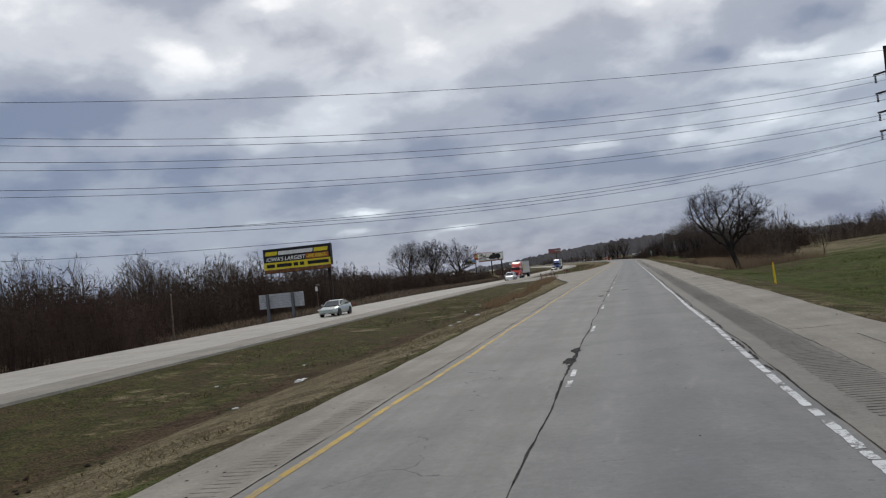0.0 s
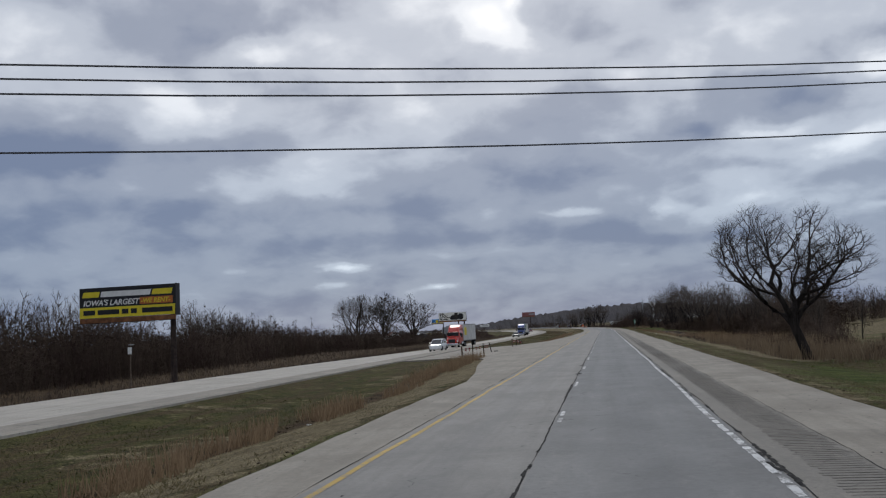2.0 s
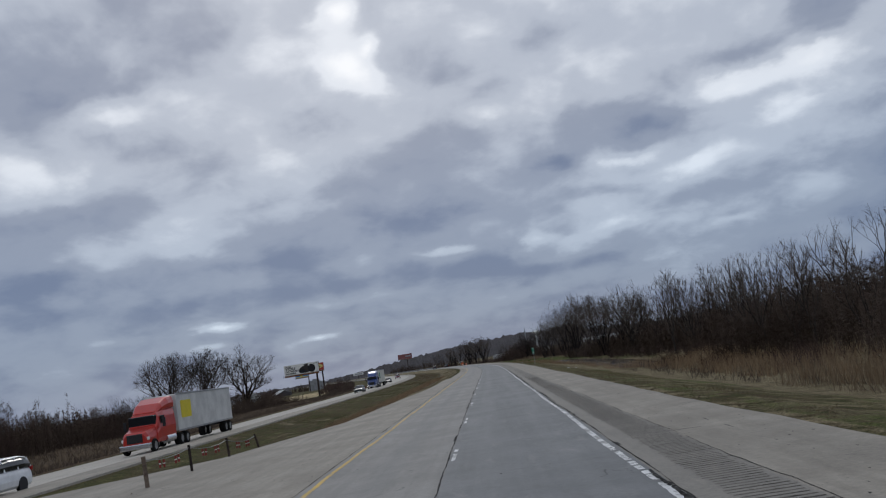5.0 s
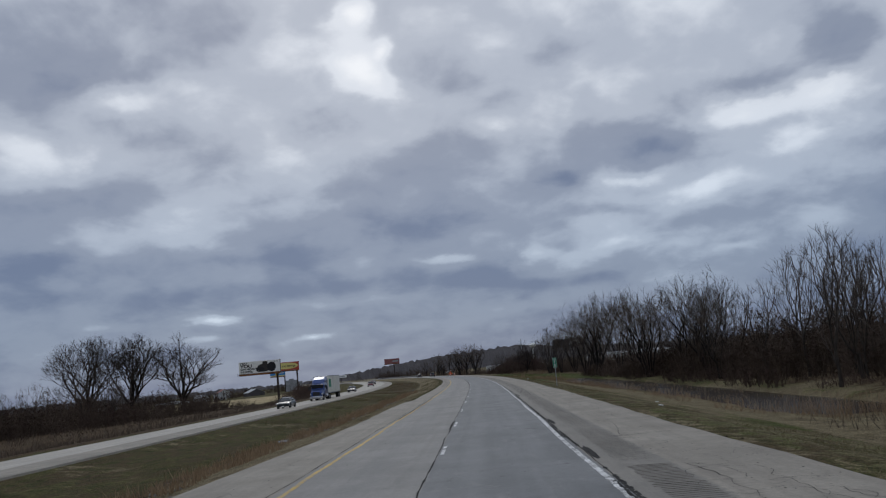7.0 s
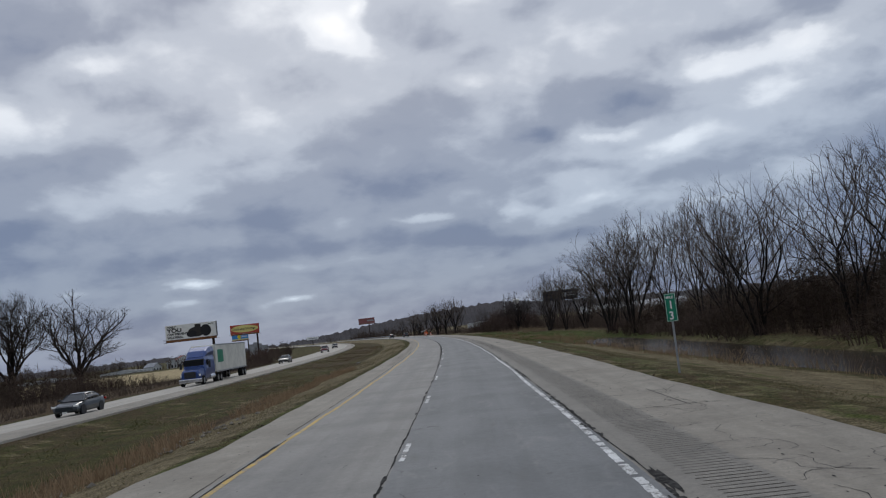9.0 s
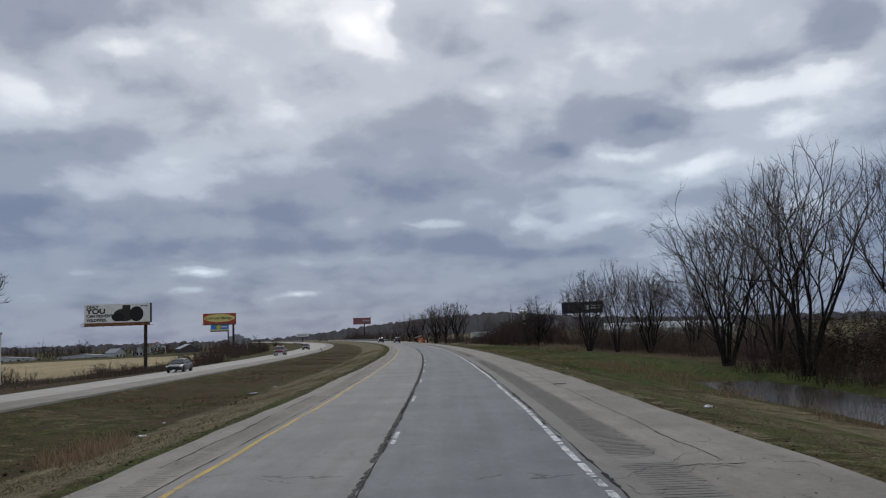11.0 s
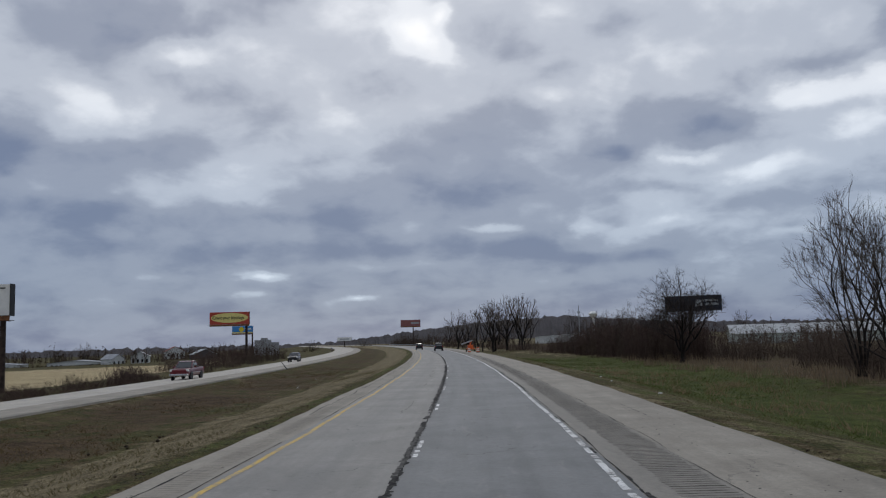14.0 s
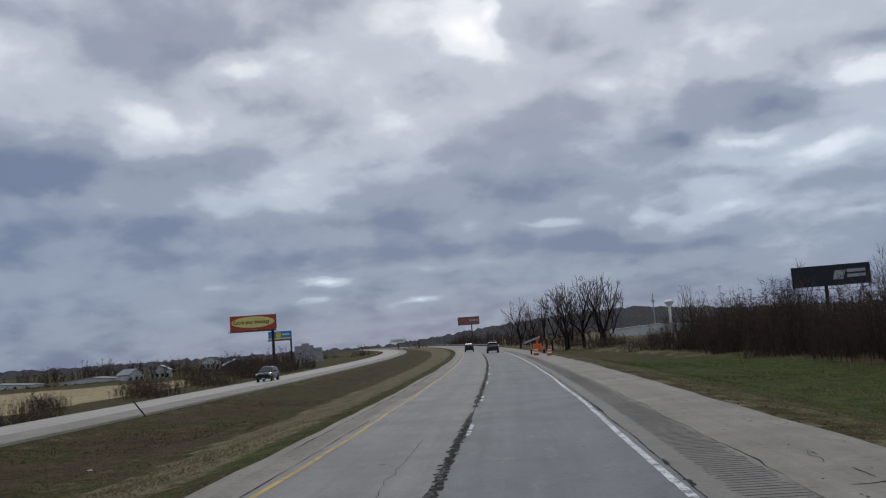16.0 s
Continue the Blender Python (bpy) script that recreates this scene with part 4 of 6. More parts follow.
ROUND = tree_kind("bare_tree", "rounded bare tree with a fine-twigged crown", bark_m=M_DARK_BARK, twig_m=M_DARK_TWIG, seed=61, height=12, width=11.0, stems=1, bole=.14, levels=8, leaders=5, angle=(.4, .85), ratio=.85, crook=.11, lean=.34, trunk_r=.26, twig=.014, fuzz=6, extra=.5)
FAR_ROUND = tree_kind("bare_tree", "rounded bare tree with a fine-twigged crown", seed=62, height=12, width=10.5, stems=1, bole=.18, levels=6, leaders=4, angle=(.4, .85), ratio=.86, crook=.11, trunk_r=.28, twig=.018, fuzz=5, extra=.4)
FAR_TREE = [tree_kind("bare_tree", "distant dark bare tree", bark_m=M_DARK_BARK, seed=s, height=13.5, width=9.5, stems=n, bole=.2, levels=l, leaders=k, angle=(.35, .75), ratio=.86, crook=.12, lean=.25, trunk_r=.3, twig=.024, fuzz=6, extra=.5) for s, n, l, k in ((71, 1, 5, 4), (73, 2, 5, 0))]

plant(OAK, 126.2, 16.8, 1.0, 0)
plant(SPREAD[0], 455, -108, 1.27, 20, group="three field trees")
plant(SPREAD[1], 461, -97, 1.25, 130, group="three field trees")
plant(SPREAD[2], 464, -82, 1.2, 250, group="three field trees")
# tall trees behind the wet ditch
for s, u, k, sc, tn in ((374, 27, 0, 1.04, 10), (384, 29, 1, 1.0, 80), (391, 27.5, 2, 1.02, 200), (366, 30, 1, .9, 140),
                        (330, 27.5, 2, .9, 40), (341, 29, 0, .84, 170), (353, 30, 1, .88, 260), (318, 30, 0, .86, 20), (306, 30, 2, .82, 310)):
    plant(VASE[k], s, u, sc, tn, group="ditch-side trees")
for s, u, k, sc, tn in ((441, 29.6, 1, .84, 15), (449, 37, 0, .8, 100), (454, 28.3, 2, .8, 220), (465, 31, 1, .84, 300), (431, 31.7, 2, .8, 30), (423, 35, 0, .74, 60), (411, 34, 1, .72, 200)):
    plant(VASE[k], s, u, sc, tn, group="meadow trees")
plant(ROUND, 507, 29.5, .96, 60)
wood_rng = random.Random(9)
# woodland along the right-hand side
for i in range(34):
    s = 176 + i * 3.9 + wood_rng.uniform(-1.5, 1.5)
    u = min(wood_rng.uniform(27, 44), 1.5 + (s - 40) * .205)
    plant(SLIM[i % 4], s, u, float(np.interp(s, (170, 215, 300), (.55, .86, 1.08))) * wood_rng.uniform(.66, 1.12), wood_rng.uniform(0, 360), group="roadside wood")
for i in range(16):
    s = 270 + i * 9 + wood_rng.uniform(-3, 3)
    plant(SLIM[(i * 3 + 1) % 4], s, wood_rng.uniform(32, 46), wood_rng.uniform(.7, 1.1), wood_rng.uniform(0, 360), group="roadside wood")
for i in range(22):
    plant(SLIM[i % 4] if i % 3 else FAR_ROUND, 225 + i * 6 + wood_rng.uniform(-3, 3), wood_rng.uniform(66, 104), wood_rng.uniform(.75, 1.0), wood_rng.uniform(0, 360), group="hillside trees")
for s, u, sc in ((92, 40, .36), (99, 44, .42), (108, 42, .4), (118, 44, .45), (128, 40, .42), (78, 43, .35), (70, 46, .4), (150, 33, .5), (160, 30, .55)):
    plant(SLIM[int(s) % 4], s, u, sc, s * 7, group="hillside trees")
# trees beyond the bend
for i, (s, u, sc) in enumerate(((667, 11.5, .92), (662, 18, 1.05), (655, 21, 1.15), (668, 23, 1.2), (660, 26, 1.25), (652, 29, 1.25), (664, 31, 1.2), (672, 34, 1.0), (680, 16, .9), (690, 27, 1.0))):
    plant(FAR_TREE[i % 2], s, u, sc, i * 67, group="trees beyond the bend")
# left-hand side: single trees over the thicket
front_line = ((40, -76), (100, -82), (150, -88), (200, -92), (250, -98), (318, -106), (350, -92), (393, -74), (440, -70))
for i in range(44):
    s = 62 + i * 8.4 + wood_rng.uniform(-4, 4)
    kind = FAR_ROUND if i % 3 == 0 else SLIM[(i * 5 + i // 4) % 4]
    back = wood_rng.uniform(0, 24)
    plant(kind, s, float(np.interp(s, [a for a, _ in front_line], [b for _, b in front_line])) - back, wood_rng.uniform(1.05, 1.4) * (1.0 if s < 340 else .7), wood_rng.uniform(0, 360), group="trees over the thicket")
for s, u, sc in ((177, -104, 1.2), (183, -108, 1.1), (301, -111, 1.15), (368, -131, 1.3), (352, -128, 1.1)):
    plant(FAR_ROUND, s, u, sc, s * 31, group="trees over the thicket")


def thicket_mesh(seed, length, deep, high, stems, twig_n, w=.035, thin=False):
    """Dense leafless brush: many thin stems that break up into short crossing twigs towards their tops."""
    r = random.Random(seed)
    L = Limbs()
    for i in range(stems):
        p = Vector((r.uniform(-deep, deep) / 2, r.uniform(-length, length) / 2, -.1))
        edge = 1 - .4 * abs(2 * p.x / deep) ** 2
        h = high * edge * r.uniform(.66, 1.0) * (.84 + .5 * noise.noise((p.y * .3, p.x * .3, seed))) * (1 - .35 * abs(2 * p.y / length) ** 4)
        q = p + Vector((r.gauss(0, .2), r.gauss(0, .2), 1)) * h
        mid = p.lerp(q, .5) + Vector((r.gauss(0, .3), r.gauss(0, .3), 0)) * h * .25
        if thin:
            L.blade(p, q, w * .7)
        else:
            L.tube([p, mid, q], [w * 1.3, w * .8, w * .2], 3)
        for k in range(twig_n):
            t = 1 - .85 * r.random() ** 1.35
            a = p.lerp(q, t) if thin else p.lerp(mid, t * 2) if t < .5 else mid.lerp(q, t * 2 - 1)
            d = Vector((r.gauss(0, 1), r.gauss(0, 1), r.uniform(-.25, 1.1))).normalized()
            L.blade(a, a + d * r.uniform(.35, 1.05), w * r.uniform(.45, .85))
    return L


BRUSH = [mesh_from("thicket", *(lambda L: (L.v, L.f))(thicket_mesh(s, 14, 7, 6, 84, 23, .040)), M_BRUSH) for s in (101, 102, 103)]
RED_BRUSH = [mesh_from("thicket", *(lambda L: (L.v, L.f))(thicket_mesh(s, 14, 7, 6, 84, 23, .038)), M_TWIG_RED) for s in (111, 112)]


FAR_BRUSH = [mesh_from("thicket", *(lambda L: (L.v, L.f))(thicket_mesh(s, 14, 7, 6, 62, 26, .066, True)), M_BRUSH) for s in (121, 122, 123)]
HORIZON_BRUSH = [mesh_from("thicket", *(lambda L: (L.v, L.f))(thicket_mesh(s, 14, 7, 6, 26, 17, .16, True)), M_BRUSH) for s in (131, 132, 133)]


def brush(me, s, u, high, turn, label, long=1.0):
    x, y = road_xy(s, u)
    o = put("thicket", me)
    o.matrix_world = Matrix.LocRotScale((float(x), float(y), ground_z(s, u) - .2), Euler((0, 0, radians(heading(s) + turn))), (min(1.0, .35 + .65 * high / 6), long * min(1.0, .45 + .55 * high / 6), high / 6))
    return tagged(o, label, "thicket", kind="stuff")


b_rng = random.Random(17)
front = lambda s: float(np.interp(s, (40, 100, 150, 200, 250, 318, 350, 393, 440), (-68, -72, -75, -78, -82, -90, -80, -64, -60)))
stand = lambda s: float(np.interp(s, (40, 150, 250, 335, 360, 420, 450), (1.15, 1.4, 1.45, 1.4, 1.1, .75, .55))) * (1 + .45 * noise.noise((s * .045, 4.4, 0)))
for row, (back, hi) in enumerate(((2, 6.0), (7, 7.8), (13, 8.8), (20, 9.4), (29, 9.8))):
    for i in range(50):
        s = 46 + i * 8.3 + row * 2.7
        if s > 446:
            break
        if s > 372 and row in (1, 3):
            continue
        me = FAR_BRUSH[(i + row) % 3] if row > 0 else RED_BRUSH[(i + row) % 2] if s < 128 or (i * 7 + row) % 5 == 0 else BRUSH[(i + row) % 3]
        brush(me, s, front(s) - back + b_rng.uniform(-2, 2), hi * b_rng.uniform(.75, 1.15) * stand(s), b_rng.choice((0, 180)) + b_rng.uniform(-14, 14), "dense dark leafless thicket on low ground")
for i, (s, u, sc) in enumerate(((88, -80, .8), (94, -78, .7), (99, -81, .8), (106, -83, .86), (111, -84, .75), (80, -78, .8), (120, -88, .8))):
    plant(SLIM[i % 4], s, u, sc, i * 41, group="saplings by the thicket")
for row, (u, hi) in enumerate(((27.5, 5.0), (33, 7.0), (39, 8.4), (46, 9.0))):
    for i in range(27):
        s = 166 + i * 9.2 + row * 3
        if s > (384 if row < 2 else 404) or s < (166, 184, 206, 236)[row] or (row == 0 and 236 < s < 326 and i % 3):
            continue
        brush((FAR_BRUSH if row > 1 else BRUSH)[(i + row) % 3], s, u + b_rng.uniform(-2, 2), hi * float(np.interp(s, (165, 220, 335, 360), (.6, 1.0, 1.0, .6))) * b_rng.uniform(.85, 1.1), b_rng.choice((0, 180)) + b_rng.uniform(-10, 10), "dense leafless wood edge thicket")
for i in range(7):
    brush(RED_BRUSH[(i + 1) % 2], 514 + i * 11.5, 33 + 3.5 * (i % 2), float(np.interp(i, (0, 3, 6), (7.5, 10.0, 6.0))) * b_rng.uniform(.75, 1.1), b_rng.uniform(-25, 25), "tall brown leafless brush beside the meadow", .75)
    brush(RED_BRUSH[i % 2], 519 + i * 11.5, 30 + 3.5 * (i % 2), float(np.interp(i, (0, 3, 6), (7.5, 10.0, 6.0))) * b_rng.uniform(.6, 1.15), b_rng.uniform(-25, 25), "tall brown leafless brush beside the meadow", .75)
    plant(SLIM[(i * 3 + 1) % 4], 522 + i * 10, 30 + 4 * ((i * 3) % 2), b_rng.uniform(.45, .8), i * 71, group="trees in the meadow brush")
    plant(SLIM[(i * 3 + 2) % 4], 526 + i * 11, 33 + 3 * (i % 2), b_rng.uniform(.5, .85), i * 37, group="trees in the meadow brush")
    brush(BRUSH[i % 3], 526 + i * 11.5, 37, 8.5 * b_rng.uniform(.6, 1.15), b_rng.uniform(-10, 10), "tall brown leafless brush beside the meadow")
for i in range(16):
    brush(RED_BRUSH[i % 2] if i % 3 else BRUSH[i % 3], 512 + i * 5.2, 29.5 + 2.4 * (i % 3), b_rng.uniform(4.6, 8.2), b_rng.uniform(0, 180), "tall brown leafless brush beside the meadow", .5)
for i in range(8):
    brush(BRUSH[i % 3], 600 + i * 14, 26 + (i % 3) * 5, 3.2 * b_rng.uniform(.8, 1.2), b_rng.uniform(-10, 10), "low dark brush beyond the bend")
for i in range(20):
    brush(RED_BRUSH[i % 2] if i % 3 else BRUSH[0], 446 + i * 5.2, -49 + b_rng.uniform(-4, 3), b_rng.uniform(1.4, 3.2), b_rng.uniform(-20, 20), "scrubby brown bushes beside the field", .8)
for i in range(16):
    brush(RED_BRUSH[i % 2] if i % 3 else BRUSH[i % 3], 555 + i * 12, -52 - 6 * (i % 3), float(np.interp(i, (0, 4, 12), (2.6, 4.5, 7.5))) * b_rng.uniform(.8, 1.2), b_rng.uniform(-15, 15), "dark brush on the bank beside the road")
for i in range(6):
    brush(BRUSH[i % 3], 468 + i * 9, 44 + 4 * (i % 2), 3.0 * b_rng.uniform(.8, 1.2), b_rng.uniform(-15, 15), "low meadow brush", .9)
for i in range(10):
    brush(BRUSH[i % 3], 150 + i * 13, 52 + 5 * (i % 3) + i * 1.6, float(np.interp(i, (0, 4, 9), (1.6, 2.4, 5.0))) * b_rng.uniform(.7, 1.2), b_rng.uniform(-20, 20), "hillside hedge brush")
for i in range(14):
    brush(FAR_BRUSH[i % 3], 236 + i * 9, 72 + 10 * (i % 3), 9.5 * b_rng.uniform(.8, 1.2), b_rng.uniform(-20, 20), "hillside hedge brush")


for s, u, h in ((53, -38.5, 6.5), (57, -40, 7.2), (62, -39.5, 6.8), (66, -43, 6.0), (50, -43, 7.0), (73, -46, 5.5)):
    brush(RED_BRUSH[int(s) % 2], s, u, h * 1.15, s * 7, "rounded reddish leafless shrubs beside the far road", .5)
for i in range(9):
    brush(RED_BRUSH[i % 2], 246 + i * 16.8, 27.0 + b_rng.uniform(-.4, 1.0), b_rng.uniform(1.2, 2.6), b_rng.uniform(-8, 8), "low brown brush on the ditch bank", .55)


# brush behind the meadow, in front of the works
for i in range(17):
    brush(BRUSH[i % 3], 404 + i * 8.5, 36 + 5 * (i % 3), float(np.interp(i, (0, 5, 16), (5.4, 5.2, 4.6))) * b_rng.uniform(.8, 1.2), b_rng.uniform(-15, 15), "brown brush behind the meadow")
for i in range(12):
    brush(BRUSH[i % 3], 398 + i * 6.5, 32.5 + 3 * (i % 2), b_rng.uniform(2.6, 4.6), b_rng.uniform(-15, 15), "brown brush under the meadow trees", .7)
for i in range(12):
    brush(FAR_BRUSH[i % 3], 420 + i * 14, 62 + 9 * (i % 3), 5.8 * b_rng.uniform(.8, 1.2), b_rng.uniform(-15, 15), "brown brush behind the meadow")
# far tree belts round the fields
def belt(name, rows, label, seed, high, me_n=HORIZON_BRUSH, step=13.0, trees=0.25):
    r = random.Random(seed)
    for (s0, u0), (s1, u1) in zip(rows, rows[1:]):
        n = max(1, int(math.hypot(s1 - s0, u1 - u0) / step))
        for i in range(n):
            t = (i + r.uniform(.2, .8)) / n
            s, u = s0 + (s1 - s0) * t, u0 + (u1 - u0) * t
            brush(me_n[i % len(me_n)], s, u, high * r.uniform(.7, 1.2), r.uniform(0, 180), label, 1.2)
            if r.random() < trees:
                plant(FAR_TREE[i % 2], s, u, r.uniform(.7, 1.05), r.uniform(0, 360), group=name)


belt("far field trees", ((470, -330), (620, -300), (780, -262), (900, -220), (1010, -150)), "far dark leafless tree belt", 5, 9, step=17)
belt("far field trees", ((800, -120), (900, -110), (1040, -70)), "far dark leafless tree belt", 6, 8, step=20)
belt("far roadside trees", ((700, 34), (800, 30), (900, 28), (1010, 24), (1120, 30)), "far dark leafless tree belt", 7, 9, step=17)
belt("far works trees", ((700, 60), (760, 90), (800, 150), (780, 230)), "far dark leafless tree belt", 8, 9, step=17)


belt("hill trees", ((250, 150), (360, 190), (480, 170), (600, 140), (700, 120)), "far dark leafless tree belt on the rise", 12, 9, step=20)
belt("hill trees", ((420, 300), (600, 290), (760, 240)), "far dark leafless tree belt on the rise", 13, 10, step=24)


def far_belt(name, line, high, seed, step=15.0, trees=.5, base=-6.4):
    """A hedgerow of brush and trees across far fields, along a line in plan."""
    r = random.Random(seed)
    for (x0, y0), (x1, y1) in zip(line, line[1:]):
        n = max(1, int(math.hypot(x1 - x0, y1 - y0) / step))
        for i in range(n):
            t = (i + r.uniform(.2, .8)) / n
            x, y = x0 + (x1 - x0) * t + r.uniform(-6, 6), y0 + (y1 - y0) * t + r.uniform(-12, 12)
            o = put("thicket", HORIZON_BRUSH[i % 3])
            o.matrix_world = Matrix.LocRotScale((x, y, base), Euler((0, 0, math.atan2(y1 - y0, x1 - x0) - math.pi / 2 + r.uniform(-.3, .3))), (1.2, 1.5, high * r.uniform(.55, 1.1) / 6))
            tagged(o, "far dark leafless hedgerow across the fields", "thicket", kind="stuff")
            if r.random() < trees:
                q = r.uniform(.55, 1.0)
                name_, text, category, trunk_me, crown_me = FAR_TREE[i % 2]
                e = empty(name_, Matrix.LocRotScale((x, y, base), Euler((0, 0, r.uniform(0, 6))), (q, q, q)), text, category, name)
                put("trunk", trunk_me, e)
                put("crown", crown_me, e)


far_belt("far hedgerow trees", ((-440, 880), (-330, 930), (-250, 965), (-180, 990), (-120, 1015), (-50, 1050)), 13, 31)
far_belt("far hedgerow trees", ((-330, 800), (-255, 815), (-200, 850), (-160, 870)), 8.0, 32, 22, .3)


far_belt("far hedgerow trees", ((-235, 762), (-190, 768), (-140, 790)), 3.6, 33, 13, .1, -5.6)


def ridge():
    """Low wooded hills all round the horizon: a long mound with a ragged crown of trees."""
    r = random.Random(4)
    verts, faces = [], []
    n = 2400
    az_k = (-180, -60, -35, -20, -10, -3, 0, 5, 9, 12, 16, 30, 60, 180)
    el_k = (.4, .4, .45, .5, .7, 1.25, 1.2, .78, .30, .04, .02, .02, .2, .4)
    rows = ((-260, 0), (-160, .55), (-70, .88), (0, 1.0), (60, .9), (200, .2))
    for i in range(n):
        az = -180 + 360 * i / n
        el = np.interp(az, az_k, el_k)
        for back, f in rows:
            d = 1750 + back + 60 * noise.noise((az * .05, back * .01, 2))
            jag = 3.0 * noise.noise((az * 1.1, back * .05, 7)) + 2.0 * noise.noise((az * 3.7, back, 3)) + 2.6 * noise.noise((az * 11, back, 5)) + r.uniform(-2.2, 2.2)
            z = -6 + f * (math.tan(radians(el)) * 1750 + 8) + (jag if f > .4 else 0)
            verts.append((-d * math.sin(radians(az)), 230 + d * math.cos(radians(az)), z))
    c = len(rows)
    for i in range(n):
        j = (i + 1) % n
        for k in range(c - 1):
            faces.append((i * c + k, j * c + k, j * c + k + 1, i * c + k + 1))
    return mesh_from("wooded_ridge", verts, faces, M_WOODS)


tagged(put("wooded_ridge", ridge()), "low far hills covered in bare brown woods", "hills", kind="stuff")


# ---- reeds, tall dead grass, grass tufts ----
def blades(name, seed, n, s_rng, u_rng, high, w, material, lean=.25, keep=None, u_bias=None):
    r = random.Random(seed)
    L = Limbs()
    k = 0
    while k < n:
        s, u = r.uniform(*s_rng), r.uniform(*u_rng)
        k += 1
        if noise.noise((s * .18, u * .5, seed)) < (-.12 if keep is None else keep):
            continue
        x, y = road_xy(s, u)
        p = Vector((float(x), float(y), ground_z(s, u) - .06))
        h = r.uniform(*high)
        L.blade(p, p + Vector((r.gauss(0, lean), r.gauss(0, lean), 1)) * h, w * r.uniform(.6, 1.3))
    return tagged(put(name, mesh_from(name, L.v, L.f, material)), kind="stuff")


tagged(blades("reed_bed", 1, 9000, (112, 186), (15.5, 26), (.7, 1.7), .026, M_REED, .16), "tall dry tan reeds in a wet hollow", "reeds")
tagged(blades("reed_bed", 10, 7000, (178, 246), (17.5, 26), (.7, 1.5), .028, M_RUSSET, .16), "russet-brown dead reeds in a wet hollow", "reeds")
for i in range(26):
    brush(RED_BRUSH[i % 2], 122 + i * 4.7, 21.5 + 1.6 * (i % 4) + b_rng.uniform(-.8, .8), b_rng.uniform(1.0, 2.3), b_rng.uniform(0, 180), "low russet brush among the reeds", .35)
tagged(blades("reed_bed", 11, 5000, (116, 240), (15.5, 24), (.4, 1.1), .03, M_DULL, .35, .02), "broken brown reeds in a wet hollow", "reeds")
tagged(blades("reed_bed", 2, 2500, (455, 520), (24, 30), (.6, 1.5), .03, M_REED, .2, .05), "tall dry tan reeds by the meadow", "reeds")
tagged(blades("dead_grass", 12, 9000, (244, 412), (16.0, 24.6), (.3, .85), .030, M_RUSSET, .35, -.05), "russet dead weeds standing in the wet ditch", "grass")
tagged(blades("dead_grass", 13, 7000, (396, 500), (13.5, 22.0), (.2, .6), .024, M_RUSSET, .4, .12), "russet dead weeds in the meadow", "grass")
tagged(blades("dead_grass", 3, 5000, (74, 134), (-11.8, -9.4), (.35, .9), .02, M_RUSSET, .25, -.05), "tall brown dead grass in the median", "grass")
tagged(blades("dead_grass", 4, 15000, (190, 345), (-11.6, -8.6), (.25, .65), .018, M_RUSSET, .3, -.05), "tall brown dead grass in the median", "grass")
tagged(blades("dead_grass", 5, 26000, (50, 460), (-96, -35), (.4, 1.1), .05, M_DULL, .3, -.1), "rough tan dead grass beyond the far road", "grass")


def turf(name, seed, n, s_rng, u_rng, size, material, keep, label):
    """Small leaning tufts, each a bent clump of three blades."""
    r = random.Random(seed)
    L = Limbs()
    for k in range(n):
        s, u = s_rng[0] + (s_rng[1] - s_rng[0]) * r.random(), r.uniform(*u_rng)
        if noise.noise((s * .25, u * .7, seed)) < keep or (96 < s < 200 and -20 < u < -5 and crossover(s) > .05):
            continue
        x, y = road_xy(s, u)
        p = Vector((float(x), float(y), ground_z(s, u) - .03))
        h = r.uniform(*size)
        way = Vector((r.gauss(0, .8), r.gauss(0, .8), 1))
        L.blade(p, p + way * h, h * r.uniform(.12, .24))
    return tagged(put(name, mesh_from(name, L.v, L.f, material)), label, "grass", kind="stuff")


turf("grass_tufts", 61, 60000, (2, 500), (-10.2, -5.0), (.04, .10), M_GRASS, -.2, "short straw and olive grass")
turf("grass_tufts", 62, 36000, (2, 330), (-19.2, -11.2), (.05, .12), M_TURF, -.15, "short olive median grass")
turf("grass_tufts", 66, 26000, (320, 520), (-19.2, -11.2), (.05, .12), M_BROWN_TURF, -.15, "short brown median grass")
turf("grass_tufts", 63, 60000, (2, 520), (8.3, 13.5), (.04, .10), M_GRASS, -.2, "short olive verge grass")
turf("grass_tufts", 64, 30000, (2, 120), (13, 28), (.06, .15), M_LUSH, -.2, "rough green bank grass")
turf("grass_tufts", 65, 30000, (385, 560), (13, 27), (.06, .16), M_LUSH, -.2, "lush green meadow grass")

# ---- still water in the ditch ----
def water_material():
    m = Mat("ditch_water", (.028, .020, .014), .2)
    m.b.inputs["Specular IOR Level"].default_value = .22
    m.bump(m.noise(m.position(), 1.6, 3, .6), .08, .05)
    return m.m


M_PUDDLE = water_material()
tagged(put("water", strip("water", np.arange(236, 379, 3.0), 17.2, 25.6, -1.74, M_PUDDLE, 3)), "still dark ditch water with bare-tree reflections", "water", kind="structure")

